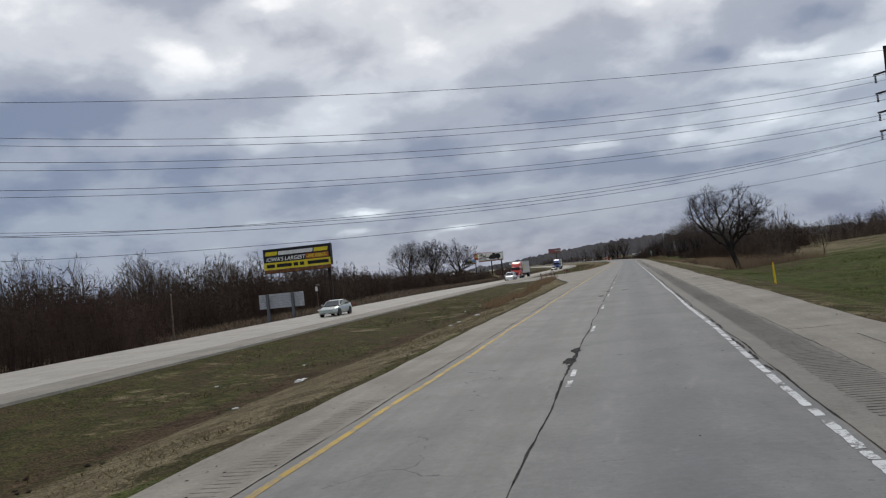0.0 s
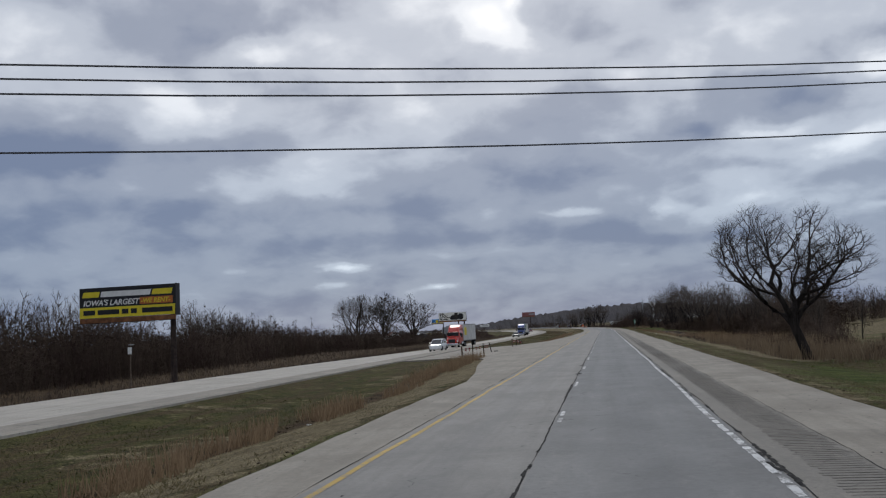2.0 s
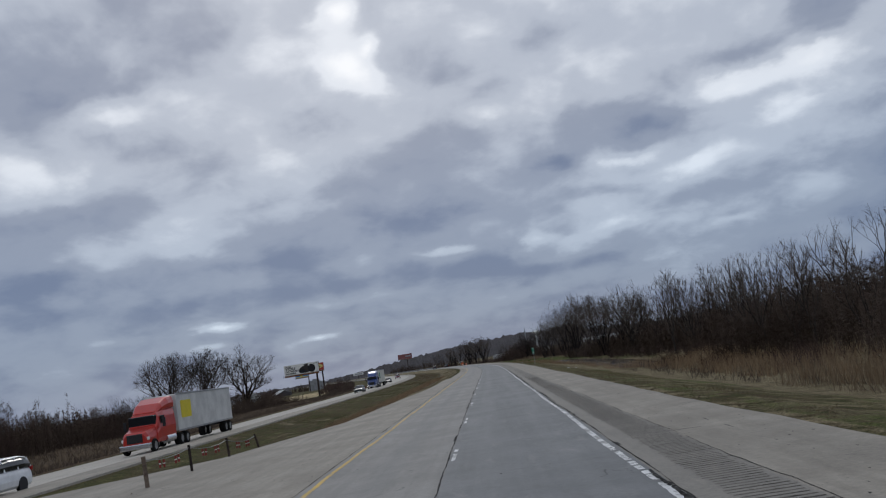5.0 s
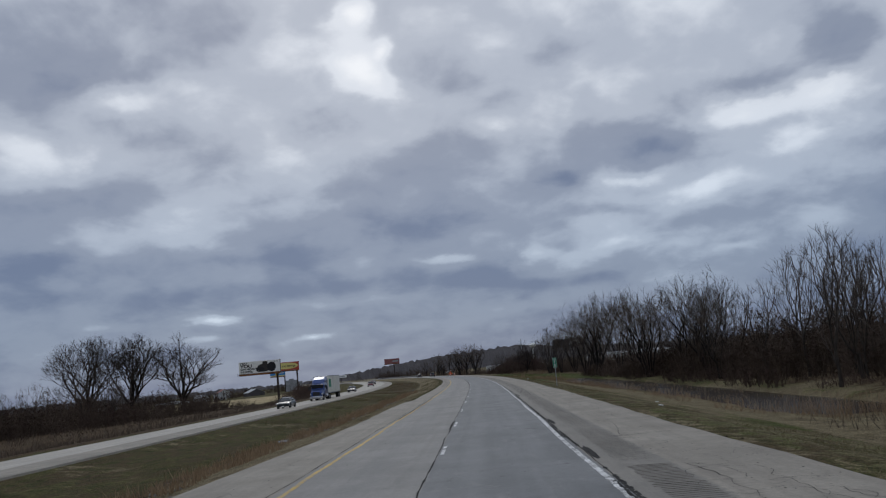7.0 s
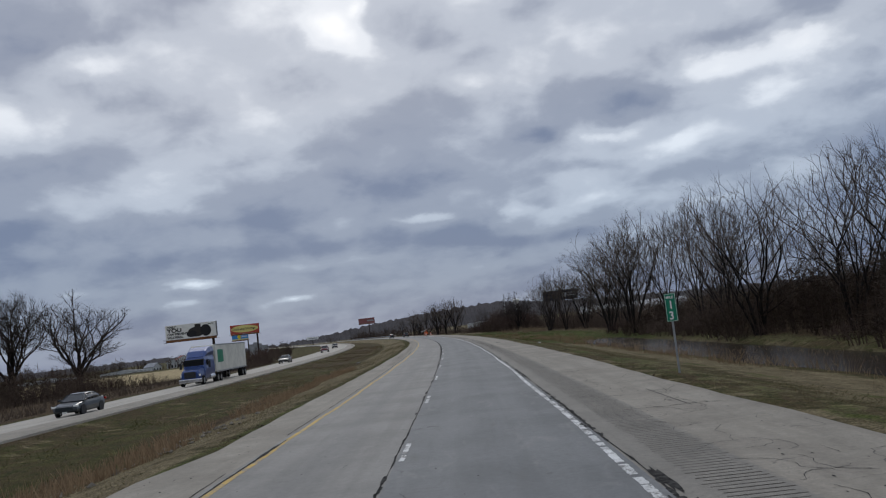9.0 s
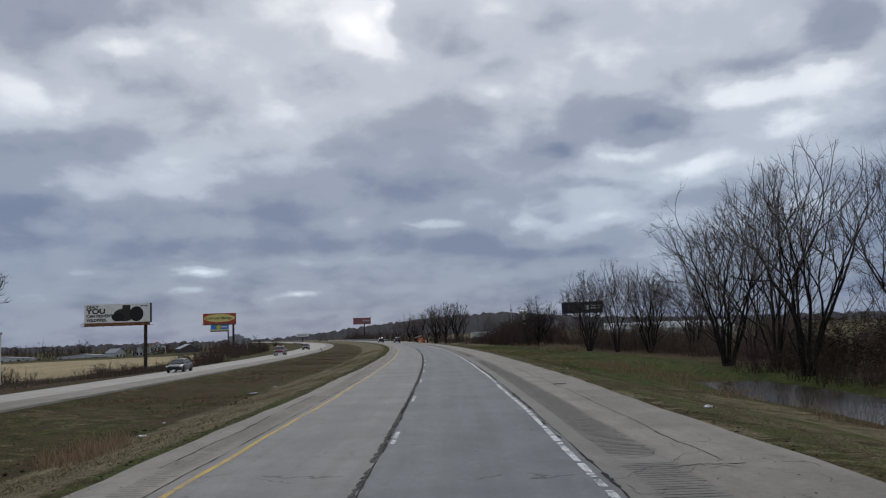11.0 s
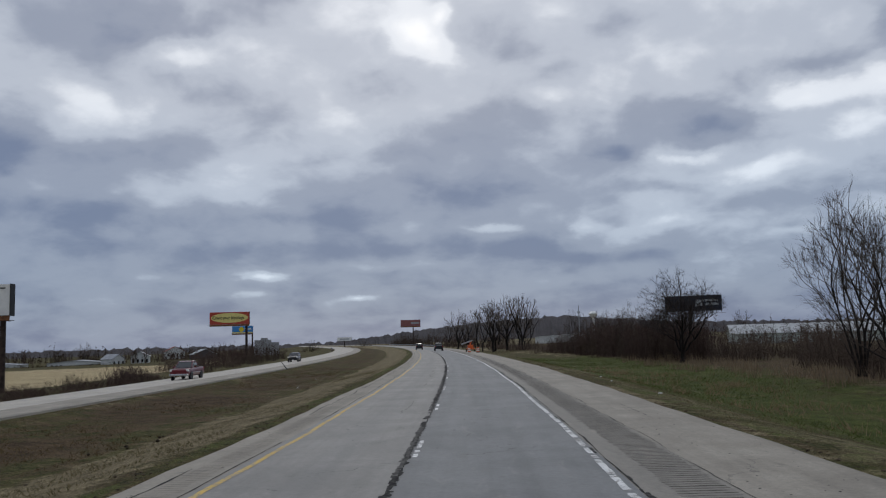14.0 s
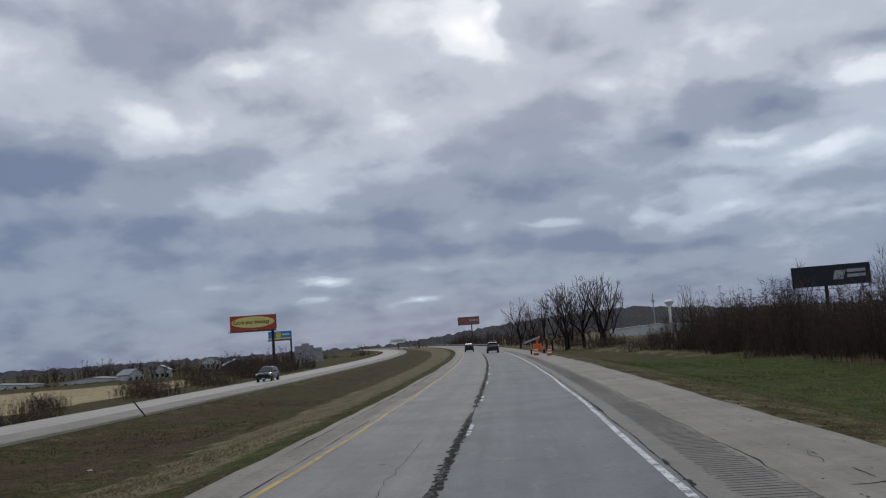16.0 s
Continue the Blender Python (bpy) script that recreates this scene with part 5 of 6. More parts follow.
# puddles lying in the median ditch
for k, (s, u, w, l) in enumerate(((371, -11.1, .28, .8), (378, -11.0, .2, .5), (252, -11.1, .4, 1.2), (256.5, -10.9, .25, .7))):
    bm = bmesh.new()
    r = random.Random(k)
    bm.faces.new([bm.verts.new((w * r.uniform(.6, 1.2) * math.cos(a / 16 * math.tau), l * r.uniform(.7, 1.2) * math.sin(a / 16 * math.tau), 0)) for a in range(16)])
    p = part("puddle", bm, M_PUDDLE)
    p.matrix_world = spot(s, u, ground_z(s, u) + .05)
    tagged(p, "shallow pale puddle in the median ditch", "puddle", kind="structure")


# ---- lettering and flat shapes on boards ----
def lettering(text, size, material, parent, x, y, z, shear=0.0, wide=1.0, bold=.022, label=""):
    """Raised letters in Blender's own font, standing in the x-z plane and facing -y."""
    def shape(word):
        cu = bpy.data.curves.new("letters", "FONT")
        cu.body, cu.size, cu.shear, cu.extrude, cu.offset = word, size, shear, .008, bold * size
        tmp = bpy.data.objects.new("letters", cu)
        me = bpy.data.meshes.new_from_object(tmp)
        bpy.data.objects.remove(tmp)
        return me

    end = lambda me: max((v.co.x for v in me.vertices), default=0.0)
    bar = end(shape("|"))
    for i, ch in enumerate(text):
        if ch == " ":
            continue
        me = shape(ch)
        me.transform(pose(x, y, z, 90, 0, 0) @ Matrix.Diagonal((wide, 1, 1, 1)) @ Matrix.Translation((end(shape(text[:i] + "|")) - bar, 0, 0)))
        me.name = "letter"
        me.materials.clear()
        me.materials.append(material)
        put("letter", me, parent, label)


def plate(name, pts, y, thick, material, parent, label=""):
    """A flat outline in the x-z plane with a little depth, its front at y."""
    bm = bmesh.new()
    f = bm.faces.new([bm.verts.new((a, y, b)) for a, b in pts])
    bm.normal_update()
    if f.normal.y > 0:
        f.normal_flip()
    r = bmesh.ops.extrude_face_region(bm, geom=[f])
    bmesh.ops.translate(bm, vec=(0, thick, 0), verts=[v for v in r["geom"] if isinstance(v, bmesh.types.BMVert)])
    bmesh.ops.recalc_face_normals(bm, faces=bm.faces)
    return part(name, bm, material, parent, label)


def rect(a, b, c, d, slant=0.0):
    return [(a, c), (b, c), (b + slant, d), (a + slant, d)]


def oval(cx, cz, rx, rz, n=36):
    return [(cx + rx * math.cos(math.tau * i / n), cz + rz * math.sin(math.tau * i / n)) for i in range(n)]


def paint(name, colour, rough=.55, vary=.06):
    return simple(name, colour, rough, 0, vary, 1.2)


P_BLACK, P_YELLOW, P_WHITE = paint("board_black", (.012, .012, .014)), paint("board_yellow", (.72, .58, .03)), paint("board_white", (.74, .74, .71))
P_ORANGE, P_RUST, P_RED = paint("board_orange", (.45, .13, .03)), paint("board_apron", (.20, .085, .035), .8, .3), paint("board_red", (.42, .06, .035))
P_CREAM, P_BLUE, P_NAVY = paint("board_cream", (.72, .62, .22)), paint("board_blue", (.05, .24, .55)), paint("board_navy", (.012, .016, .026))
P_DARK, P_GREY, P_GREEN = paint("board_dark_brown", (.030, .026, .024)), paint("board_grey", (.32, .33, .34)), paint("sign_green", (.01, .20, .11))


def billboard(label, x, y, ground, turn, width, height, bottom, pole_x, face_m, apron=True, pole_r=.42):
    """A single-pole roadside board: pole, torsion beam, frame, face, apron and catwalk. Local x runs along the face, which looks to -y."""
    e = empty("billboard", pose(x, y, 0, 0, 0, turn), label, "billboard", "roadside billboards")
    w, top = width / 2, bottom + height
    bm = tube(bmesh.new(), (pole_x, .75, ground - .3), (pole_x, .75, bottom + height * .55), pole_r, pole_r * .92, 20)
    part("pole", bm, M_RUST, e, "rust-brown steel pole")
    bm = box(bmesh.new(), (-w + .4, .45, bottom + .55), (w - .2, 1.0, bottom + 1.15), .04)
    part("beam", bm, M_RUST, e)
    bm = bmesh.new()
    for i in range(7):
        a = -w + .15 + (width - .3) * i / 6
        box(bm, (a - .06, .14, bottom - .5), (a + .06, .34, top - .1), .01)
    part("frame", bm, M_RUST, e)
    bm = box(bmesh.new(), (-w, -.06, bottom), (w, .14, top), .02)
    part("face", bm, face_m, e)
    bm = box(bmesh.new(), (w + .02, -.08, bottom - .1), (w + .12, 1.3, top + .06), .01)
    part("side_panel", bm, P_BLACK, e)
    if apron:
        bm = box(bmesh.new(), (-w, -.03, bottom - .72), (w, .10, bottom - .03), .01)
        part("apron", bm, P_RUST, e, "weathered rust-orange apron")
    bm = box(bmesh.new(), (-w - .5, -.95, bottom - .80), (w + .9, -.35, bottom - .73), .0)
    for i in range(8):
        a = -w + width * i / 7
        box(bm, (a - .035, -.95, bottom - .86), (a + .035, .5, bottom - .80), 0)
    part("catwalk", bm, M_RUST, e)
    bm = bmesh.new()
    for a in (-w - .48, -w + .1):
        tube(bm, (a, -.92, bottom - .75), (a, -.92, bottom + .1), .03, sides=6)
    tube(bm, (-w - .48, -.92, bottom + .1), (-w + .1, -.92, bottom + .1), .03, sides=6)
    tube(bm, (-w - .48, -.92, bottom - .3), (-w + .1, -.92, bottom - .3), .03, sides=6)
    part("railing", bm, M_RUST, e)
    return e


F = -.064  # just proud of a board's face
b = billboard("black and yellow advertising billboard on a rusty pole", -65.7, 168.3, -3.5, 3, 14.6, 4.4, 6.75, 6.6, P_BLACK)
for a, c, m in ((-6.9, -4.35, P_YELLOW), (-4.1, 3.5, P_WHITE), (3.75, 6.75, P_YELLOW)):
    plate("wordmark_bar", rect(a, c, 9.75, 10.55, .22), F, .03, m, b)
lettering("IOWA'S LARGEST", 1.12, P_WHITE, b, -6.75, F, 8.55, .25, .98, label="white slanted letters")
plate("panel", rect(1.95, 6.95, 8.45, 9.45), F, .02, P_ORANGE, b, "burnt-orange panel")
lettering("-WE RENT-", .95, P_YELLOW, b, 2.1, F - .022, 8.62, .2, .95, label="yellow slanted letters")
plate("band", rect(-7.28, 7.28, 6.78, 8.28), F, .02, P_YELLOW, b, "yellow band")
for a, c in ((-6.7, -4.9), (-4.5, -1.2), (-.8, .2), (.6, 1.5), (2.3, 6.9)):
    plate("text_bar", rect(a, c, 7.2, 7.9), F - .022, .02, P_BLACK, b)

b = billboard("white public-notice billboard with dark lettering", -78.6, 513.0, -3.5, 6, 15.0, 4.35, 7.65, 6.3, P_WHITE)
lettering("ONLY", .95, P_BLACK, b, -7.0, F, 11.05, 0, 1.05, .045)
lettering("YOU", 1.55, P_DARK, b, -7.0, F, 9.85, 0, 1.3, .045, label="large bold brown letters")
lettering("CAN PREVENT", .92, P_BLACK, b, -7.0, F, 8.95, 0, 1.0, .045)
lettering("WILDFIRES.", .92, P_BLACK, b, -7.0, F, 8.0, 0, 1.0, .045)
plate("dark_shape", oval(1.6, 9.4, 2.5, 1.5), F, .03, P_DARK, b)
plate("dark_shape", oval(4.4, 9.6, 1.6, 1.75), F - .004, .03, P_BLACK, b)
plate("dark_shape", oval(.2, 8.9, 1.5, 1.0), F - .008, .03, P_BLACK, b)
plate("dark_shape", rect(1.2, 3.0, 10.6, 11.7), F - .01, .03, P_DARK, b)
for a, c in ((5.3, 6.0), (6.15, 6.9)):
    plate("text_bar", rect(a, c, 11.35, 11.55), F, .02, P_BLACK, b)

b = billboard("red and yellow billboard with a message on a tall pole", -122.5, 752.5, -5, 14, 16.4, 5.2, 11.7, 6.9, P_RED, pole_r=.55)
plate("oval_panel", oval(0, 14.45, 7.7, 2.05), F, .03, P_CREAM, b, "cream-yellow oval")
lettering("Count your blessings", 1.9, P_BLACK, b, -7.05, F - .035, 13.9, 0, .80, .012, label="bold dark letters")
b = billboard("blue billboard with a yellow disc on a pole", -156.0, 870.5, -6, 14, 11.4, 4.0, 9.6, 5.4, P_BLUE, pole_r=.45)
plate("disc", oval(-.6, 11.7, 1.35, 1.35), F, .03, P_YELLOW, b)
plate("band", rect(-5.6, 5.6, 9.65, 10.3), F, .02, P_CREAM, b)
plate("text_bar", rect(1.2, 4.8, 11.6, 12.3), F, .02, P_WHITE, b)
b = billboard("faded red billboard on a far pole", -81.6, 1034.5, -1, 12, 14.6, 4.7, 13.6, 2.0, paint("faded_red", (.26, .10, .095)))
plate("text_bar", rect(.4, 6.4, 15.2, 16.6), F, .02, P_GREY, b)
b = billboard("dark navy billboard behind bare trees", 51.0, 659.0, -1.2, -6, 16.2, 4.6, 8.9, -1.0, P_NAVY, apron=False)
plate("pale_shape", rect(.4, 2.6, 10.2, 12.2, .6), F, .02, P_GREY, b)
for c, d in ((11.6, 12.3), (10.5, 11.2)):
    plate("text_bar", rect(3.4, 7.2, c, d), F, .02, P_GREY, b)
b = billboard("white far billboard beside the bend", -134.5, 1047.6, -1, 10, 11, 2.6, 4.2, 0, P_WHITE, apron=False)
plate("text_bar", rect(-3.6, 3.8, 5.0, 5.9), F, .02, P_GREY, b)


# ---- vehicles ----
def glassy(name, colour, rough=.08):
    m = Mat(name, colour, rough)
    m.b.inputs["Specular IOR Level"].default_value = .6
    return m.m


def carpaint(name, colour, metal=.3):
    m = Mat(name, colour, .32, metal)
    n = m.noise(m.position(), 2.2, 4, .6)
    m.base(m.mix(m.math("MULTIPLY", m.range(n, .35, .7), .3), colour, tuple(c * .55 + .02 for c in colour)))
    m.b.inputs["Coat Weight"].default_value = .5
    return m.m


M_GLASS = glassy("tinted_car_glass", (.015, .017, .02))
M_LAMP = glassy("headlamp_lens", (.75, .75, .72), .15)
M_TAIL = glassy("tail_lamp_lens", (.30, .012, .01), .2)
M_RIM = simple("alloy_rim", (.45, .45, .46), .35, .8)
M_TRIM = simple("black_plastic_trim", (.02, .02, .022), .6)
M_CHROME = simple("chrome_trim", (.6, .6, .62), .18, 1.0, vary=.05)


def loft(stations, lower=.0):
    """A closed body through cross-sections (y, half width, half width at the top, z low, z high), with rounded shoulders."""
    bm = bmesh.new()
    rings = []
    for y, w, wt, z0, z1 in stations:
        h = z1 - z0
        pts = [(-w * .86, z0), (w * .86, z0), (w * .97, z0 + h * .14), (w, z0 + h * .45), (w * .985 + (wt - w) * .4, z0 + h * .78), (wt * .97, z1 - h * .05), (wt * .86, z1),
               (-wt * .86, z1), (-wt * .97, z1 - h * .05), (-w * .985 - (wt - w) * .4, z0 + h * .78), (-w, z0 + h * .45), (-w * .97, z0 + h * .14)]
        rings.append([bm.verts.new((a, y, c)) for a, c in pts])
    n = len(rings[0])
    for a, b2 in zip(rings, rings[1:]):
        for k in range(n):
            bm.faces.new((a[k], a[(k + 1) % n], b2[(k + 1) % n], b2[k]))
    bm.faces.new(rings[0])
    bm.faces.new(list(reversed(rings[-1])))
    bmesh.ops.recalc_face_normals(bm, faces=bm.faces)
    return bm


def wheel_mesh(r, w):
    bm = bmesh.new()
    prof = ((r * .62, -w / 2), (r * .93, -w / 2), (r, -w * .32), (r, w * .32), (r * .93, w / 2), (r * .62, w / 2))
    n = 24
    rings = [[bm.verts.new((x, rr * math.cos(math.tau * k / n), rr * math.sin(math.tau * k / n))) for rr, x in prof] for k in range(n)]
    for k in range(n):
        a, c = rings[k], rings[(k + 1) % n]
        for i in range(len(prof)):
            j = (i + 1) % len(prof)
            bm.faces.new((a[i], a[j], c[j], c[i]))
    bmesh.ops.recalc_face_normals(bm, faces=bm.faces)
    return bm


def wheel(e, x, y, r=.33, w=.22, rim_m=None):
    t = part("wheel", wheel_mesh(r, w), M_RUBBER, e)
    t.location = (x, y, r)
    bm = bmesh.new()
    bmesh.ops.create_cone(bm, cap_ends=True, segments=20, radius1=r * .63, radius2=r * .5, depth=w * .9, matrix=pose(0, 0, 0, 0, 90, 0))
    for k in range(5):
        a = math.tau * k / 5
        box(bm, (-w * .5, -.03, .04), (w * .5, .03, r * .6), 0, Matrix.Rotation(a, 4, "X"))
    part("rim", bm, rim_m or M_RIM, t)


def lamps(e, w, y_front, z_front, y_rear, z_rear, high=.13):
    for k in (-1, 1):
        bm = box(bmesh.new(), (k * w * .80 - .17, y_front - .14, z_front), (k * w * .80 + .15, y_front + .02, z_front + high), .03)
        part("headlight", bm, M_LAMP, e)
        bm = box(bmesh.new(), (k * w * .84 - .13, y_rear - .02, z_rear), (k * w * .84 + .12, y_rear + .12, z_rear + high * 1.3), .02)
        part("tail_light", bm, M_TAIL, e)


def car(name, label, m, colour, body, glass, roof, wheels, wheel_r=.33, lamp=None, mirrors=None, grille=None, extra=None):
    """A road car: painted body, dark glasshouse, painted roof and pillars, wheels, lamps, grille, mirrors, bumper."""
    e = empty(name, m, label, "car" if "pickup" not in name else "pickup truck")
    part("body", loft(body), colour, e)
    part("windows", loft(glass), M_GLASS, e, "dark tinted windows")
    part("roof", loft(roof), colour, e)
    w = max(s[1] for s in body)
    for y0, z0, y1, z1, wt0, wt1 in extra or ():
        for k in (-1, 1):
            part("pillar", tube(bmesh.new(), (k * wt0, y0, z0), (k * wt1, y1, z1), .045, sides=6), colour, e)
    for y in wheels:
        for k in (-1, 1):
            wheel(e, k * (w - .12), y, wheel_r)
    for y in wheels:
        for k in (-1, 1):
            bm = bmesh.new()
            bmesh.ops.create_cone(bm, cap_ends=True, segments=24, radius1=wheel_r * 1.16, radius2=wheel_r * 1.16, depth=.1, matrix=pose(k * (w - .035), y, wheel_r, 0, 90, 0))
            part("wheel_arch", bm, M_TRIM, e)
    lamps(e, w, *lamp)
    y0, z0, z1 = grille
    bm = box(bmesh.new(), (-w * .48, y0 - .08, z0), (w * .48, y0 + .035, z1), .02)
    part("grille", bm, M_TRIM, e)
    bm = box(bmesh.new(), (-.16, y0 - .02, z0 - .22), (.16, y0 + .05, z0 - .08), .005)
    part("number_plate", bm, P_WHITE, e)
    ym, zm = mirrors
    for k in (-1, 1):
        part("mirror", box(bmesh.new(), (k * (w + .1) - .1, ym - .05, zm), (k * (w + .1) + .1, ym + .07, zm + .14), .03), colour, e)
    return e


def sedan(label, m, colour):
    return car("sedan", label, m, colour,
               [(2.45, .60, .55, .38, .64), (2.28, .82, .74, .26, .72), (1.6, .90, .82, .22, .84), (.9, .915, .86, .22, .95), (-.3, .92, .87, .22, .97), (-1.5, .92, .86, .22, 1.0), (-2.15, .88, .8, .26, 1.02), (-2.42, .74, .66, .34, .92)],
               [(1.2, .80, .74, .90, .96), (.45, .80, .58, .90, 1.36), (-.6, .80, .58, .92, 1.41), (-1.25, .80, .57, .95, 1.36), (-1.95, .74, .70, .95, 1.02)],
               [(.40, .60, .52, 1.34, 1.40), (-.1, .62, .54, 1.37, 1.45), (-.8, .62, .54, 1.37, 1.45), (-1.28, .60, .5, 1.33, 1.38)],
               (1.45, -1.45), .33, (2.36, .62, -2.42, .76), (.75, .98), (2.36, .42, .60),
               ((1.15, .95, .45, 1.37, .78, .58), (-.35, .95, -.35, 1.40, .82, .6), (-1.9, 1.0, -1.25, 1.36, .74, .57)))


def minivan(label, m, colour):
    return car("minivan", label, m, colour,
               [(2.5, .66, .6, .36, .72), (2.32, .86, .78, .26, .86), (1.75, .94, .86, .22, 1.02), (1.1, .97, .9, .22, 1.1), (-.5, .98, .92, .22, 1.12), (-1.9, .97, .9, .22, 1.12), (-2.45, .94, .86, .26, 1.1), (-2.55, .86, .8, .34, 1.0)],
               [(1.5, .84, .8, 1.02, 1.1), (.55, .88, .66, 1.05, 1.66), (-.6, .9, .70, 1.05, 1.72), (-1.9, .9, .70, 1.05, 1.70), (-2.45, .88, .70, 1.05, 1.55)],
               [(.5, .68, .6, 1.64, 1.70), (-.2, .72, .64, 1.68, 1.77), (-1.8, .72, .64, 1.68, 1.77), (-2.4, .70, .62, 1.6, 1.68)],
               (1.55, -1.5), .34, (2.42, .76, -2.55, .95, .16), (1.05, 1.12), (2.44, .46, .72),
               ((1.45, 1.08, .55, 1.67, .82, .66), (-.1, 1.1, -.1, 1.7, .9, .7), (-1.3, 1.1, -1.3, 1.7, .9, .7), (-2.48, 1.08, -2.4, 1.62, .88, .7)))


def suv(label, m, colour):
    return car("suv", label, m, colour,
               [(2.35, .7, .64, .45, .85), (2.2, .88, .8, .34, .98), (1.5, .94, .86, .3, 1.08), (-.4, .95, .88, .3, 1.12), (-2.1, .94, .88, .32, 1.12), (-2.35, .88, .8, .42, 1.05)],
               [(1.15, .84, .8, 1.05, 1.12), (.4, .86, .68, 1.05, 1.64), (-1.7, .88, .7, 1.05, 1.66), (-2.25, .86, .72, 1.05, 1.2)],
               [(.35, .7, .6, 1.62, 1.68), (-.4, .72, .64, 1.65, 1.74), (-1.6, .72, .64, 1.64, 1.73), (-1.95, .7, .6, 1.58, 1.62)],
               (1.4, -1.4), .37, (2.28, .82, -2.34, .9, .16), (.8, 1.14), (2.28, .55, .8),
               ((1.1, 1.1, .4, 1.65, .84, .68), (-.5, 1.1, -.5, 1.66, .88, .7), (-2.2, 1.15, -1.7, 1.64, .86, .7)))


def pickup(label, m, colour):
    e = car("pickup", label, m, colour,
            [(2.75, .74, .68, .50, .98), (2.6, .92, .86, .38, 1.08), (1.4, .98, .92, .36, 1.16), (.9, .99, .94, .36, 1.2), (-.8, .99, .95, .36, 1.2), (-2.7, .98, .95, .38, 1.18), (-2.8, .94, .9, .46, 1.12)],
            [(1.3, .86, .82, 1.14, 1.2), (.62, .88, .7, 1.14, 1.76), (-.5, .9, .72, 1.14, 1.78), (-.95, .9, .74, 1.14, 1.2)],
            [(.58, .72, .62, 1.74, 1.79), (.1, .74, .66, 1.76, 1.86), (-.5, .74, .66, 1.75, 1.84), (-.75, .72, .62, 1.7, 1.74)],
            (1.75, -1.75), .39, (2.68, .86, -2.8, .9, .2), (.85, 1.2), (2.68, .62, .9),
            ((1.25, 1.2, .62, 1.76, .86, .7), (-.1, 1.2, -.1, 1.78, .9, .72), (-.92, 1.2, -.75, 1.74, .9, .72)))
    part("bumper", box(bmesh.new(), (-.95, 2.62, .42), (.95, 2.86, .62), .04), M_CHROME, e, "chrome bumper")
    part("bed_liner", box(bmesh.new(), (-.8, -2.62, 1.17), (.8, -1.05, 1.215), .01), M_TRIM, e)
    part("side_stripe", box(bmesh.new(), (-.998, -2.3, .66), (.998, 2.0, .74), .01), M_CHROME, e, "pale side stripe")
    return e


def semi(label, m, colour, box_m, mark_m):
    """A bonneted tractor with sleeper and roof fairing, pulling a box trailer."""
    e = empty("semi_truck", m, label, "truck")
    part("bonnet", loft([(3.3, .85, .7, .65, 1.45), (3.1, 1.02, .85, .6, 1.62), (2.1, 1.1, .95, .6, 1.86), (1.5, 1.16, 1.05, .6, 1.98)]), colour, e)
    part("cab", loft([(1.75, 1.18, 1.0, .65, 2.0), (1.2, 1.22, 1.05, .65, 2.85), (.2, 1.25, 1.12, .65, 3.05), (-1.9, 1.25, 1.15, .65, 3.1)]), colour, e)
    part("roof_fairing", loft([(1.0, .95, .8, 2.8, 2.95), (.3, 1.1, .95, 2.95, 3.55), (-.9, 1.2, 1.05, 3.0, 3.95), (-1.9, 1.22, 1.1, 3.0, 4.0)]), colour, e)
    bm = box(bmesh.new(), (-1.02, 1.18, 2.02), (1.02, 1.62, 2.72), .06, Matrix.Translation((0, .12, 0)) @ Matrix.Rotation(radians(0), 4, "X"))
    part("windscreen", bm, M_GLASS, e)
    for k in (-1, 1):
        part("side_window", box(bmesh.new(), (k * 1.215 - .03, .3, 2.0), (k * 1.215 + .03, 1.1, 2.6), .02), M_GLASS, e)
        part("headlight", box(bmesh.new(), (k * .84 - .2, 3.02, .98), (k * .84 + .2, 3.22, 1.22), .05), M_LAMP, e)
        part("mirror", box(bmesh.new(), (k * 1.52 - .12, 1.15, 1.75), (k * 1.52 + .12, 1.27, 2.45), .04), M_TRIM, e)
        part("fuel_tank", tube(bmesh.new(), (k * .98, -1.7, .78), (k * .98, .1, .78), .32, sides=16), M_CHROME, e)
        part("exhaust", tube(bmesh.new(), (k * 1.05, -2.05, .9), (k * 1.05, -2.05, 3.7), .07, sides=10), M_CHROME, e)
        for y, r in ((2.35, .5), (-3.0, .5), (-4.25, .5), (-14.6, .5), (-15.85, .5)):
            wheel(e, k * (1.05 if y > 0 else 1.0), y, r, .3 if y > 0 else .55)
    part("grille", box(bmesh.new(), (-.6, 3.18, .85), (.6, 3.34, 1.5), .05), M_TRIM, e)
    part("bumper", box(bmesh.new(), (-1.18, 3.1, .38), (1.18, 3.42, .78), .08), M_CHROME, e)
    part("chassis", box(bmesh.new(), (-.5, -5.0, .62), (.5, 3.0, .92), .02), M_TRIM, e)
    part("trailer_box", box(bmesh.new(), (-1.29, -16.7, 1.15), (1.29, -2.35, 4.08), .05), box_m, e, "pale box trailer")
    bm = bmesh.new()
    for z in (1.13, 4.05):
        for k in (-1, 1):
            box(bm, (k * 1.29 - .03, -16.72, z - .06), (k * 1.29 + .03, -2.33, z + .08), .01)
    part("trailer_rail", bm, M_STEEL, e)
    part("trailer_frame", box(bmesh.new(), (-.6, -16.4, .85), (.6, -11.8, 1.14), .02), M_TRIM, e)
    for k in (-1, 1):
        part("side_mark", box(bmesh.new(), (k * 1.295 - .012, -5.6, 2.1), (k * 1.295 + .012, -3.2, 3.5), .0), mark_m, e)
        part("landing_leg", box(bmesh.new(), (k * .7 - .08, -5.2, .12), (k * .7 + .08, -5.0, 1.14), .01), M_STEEL, e)
    return e


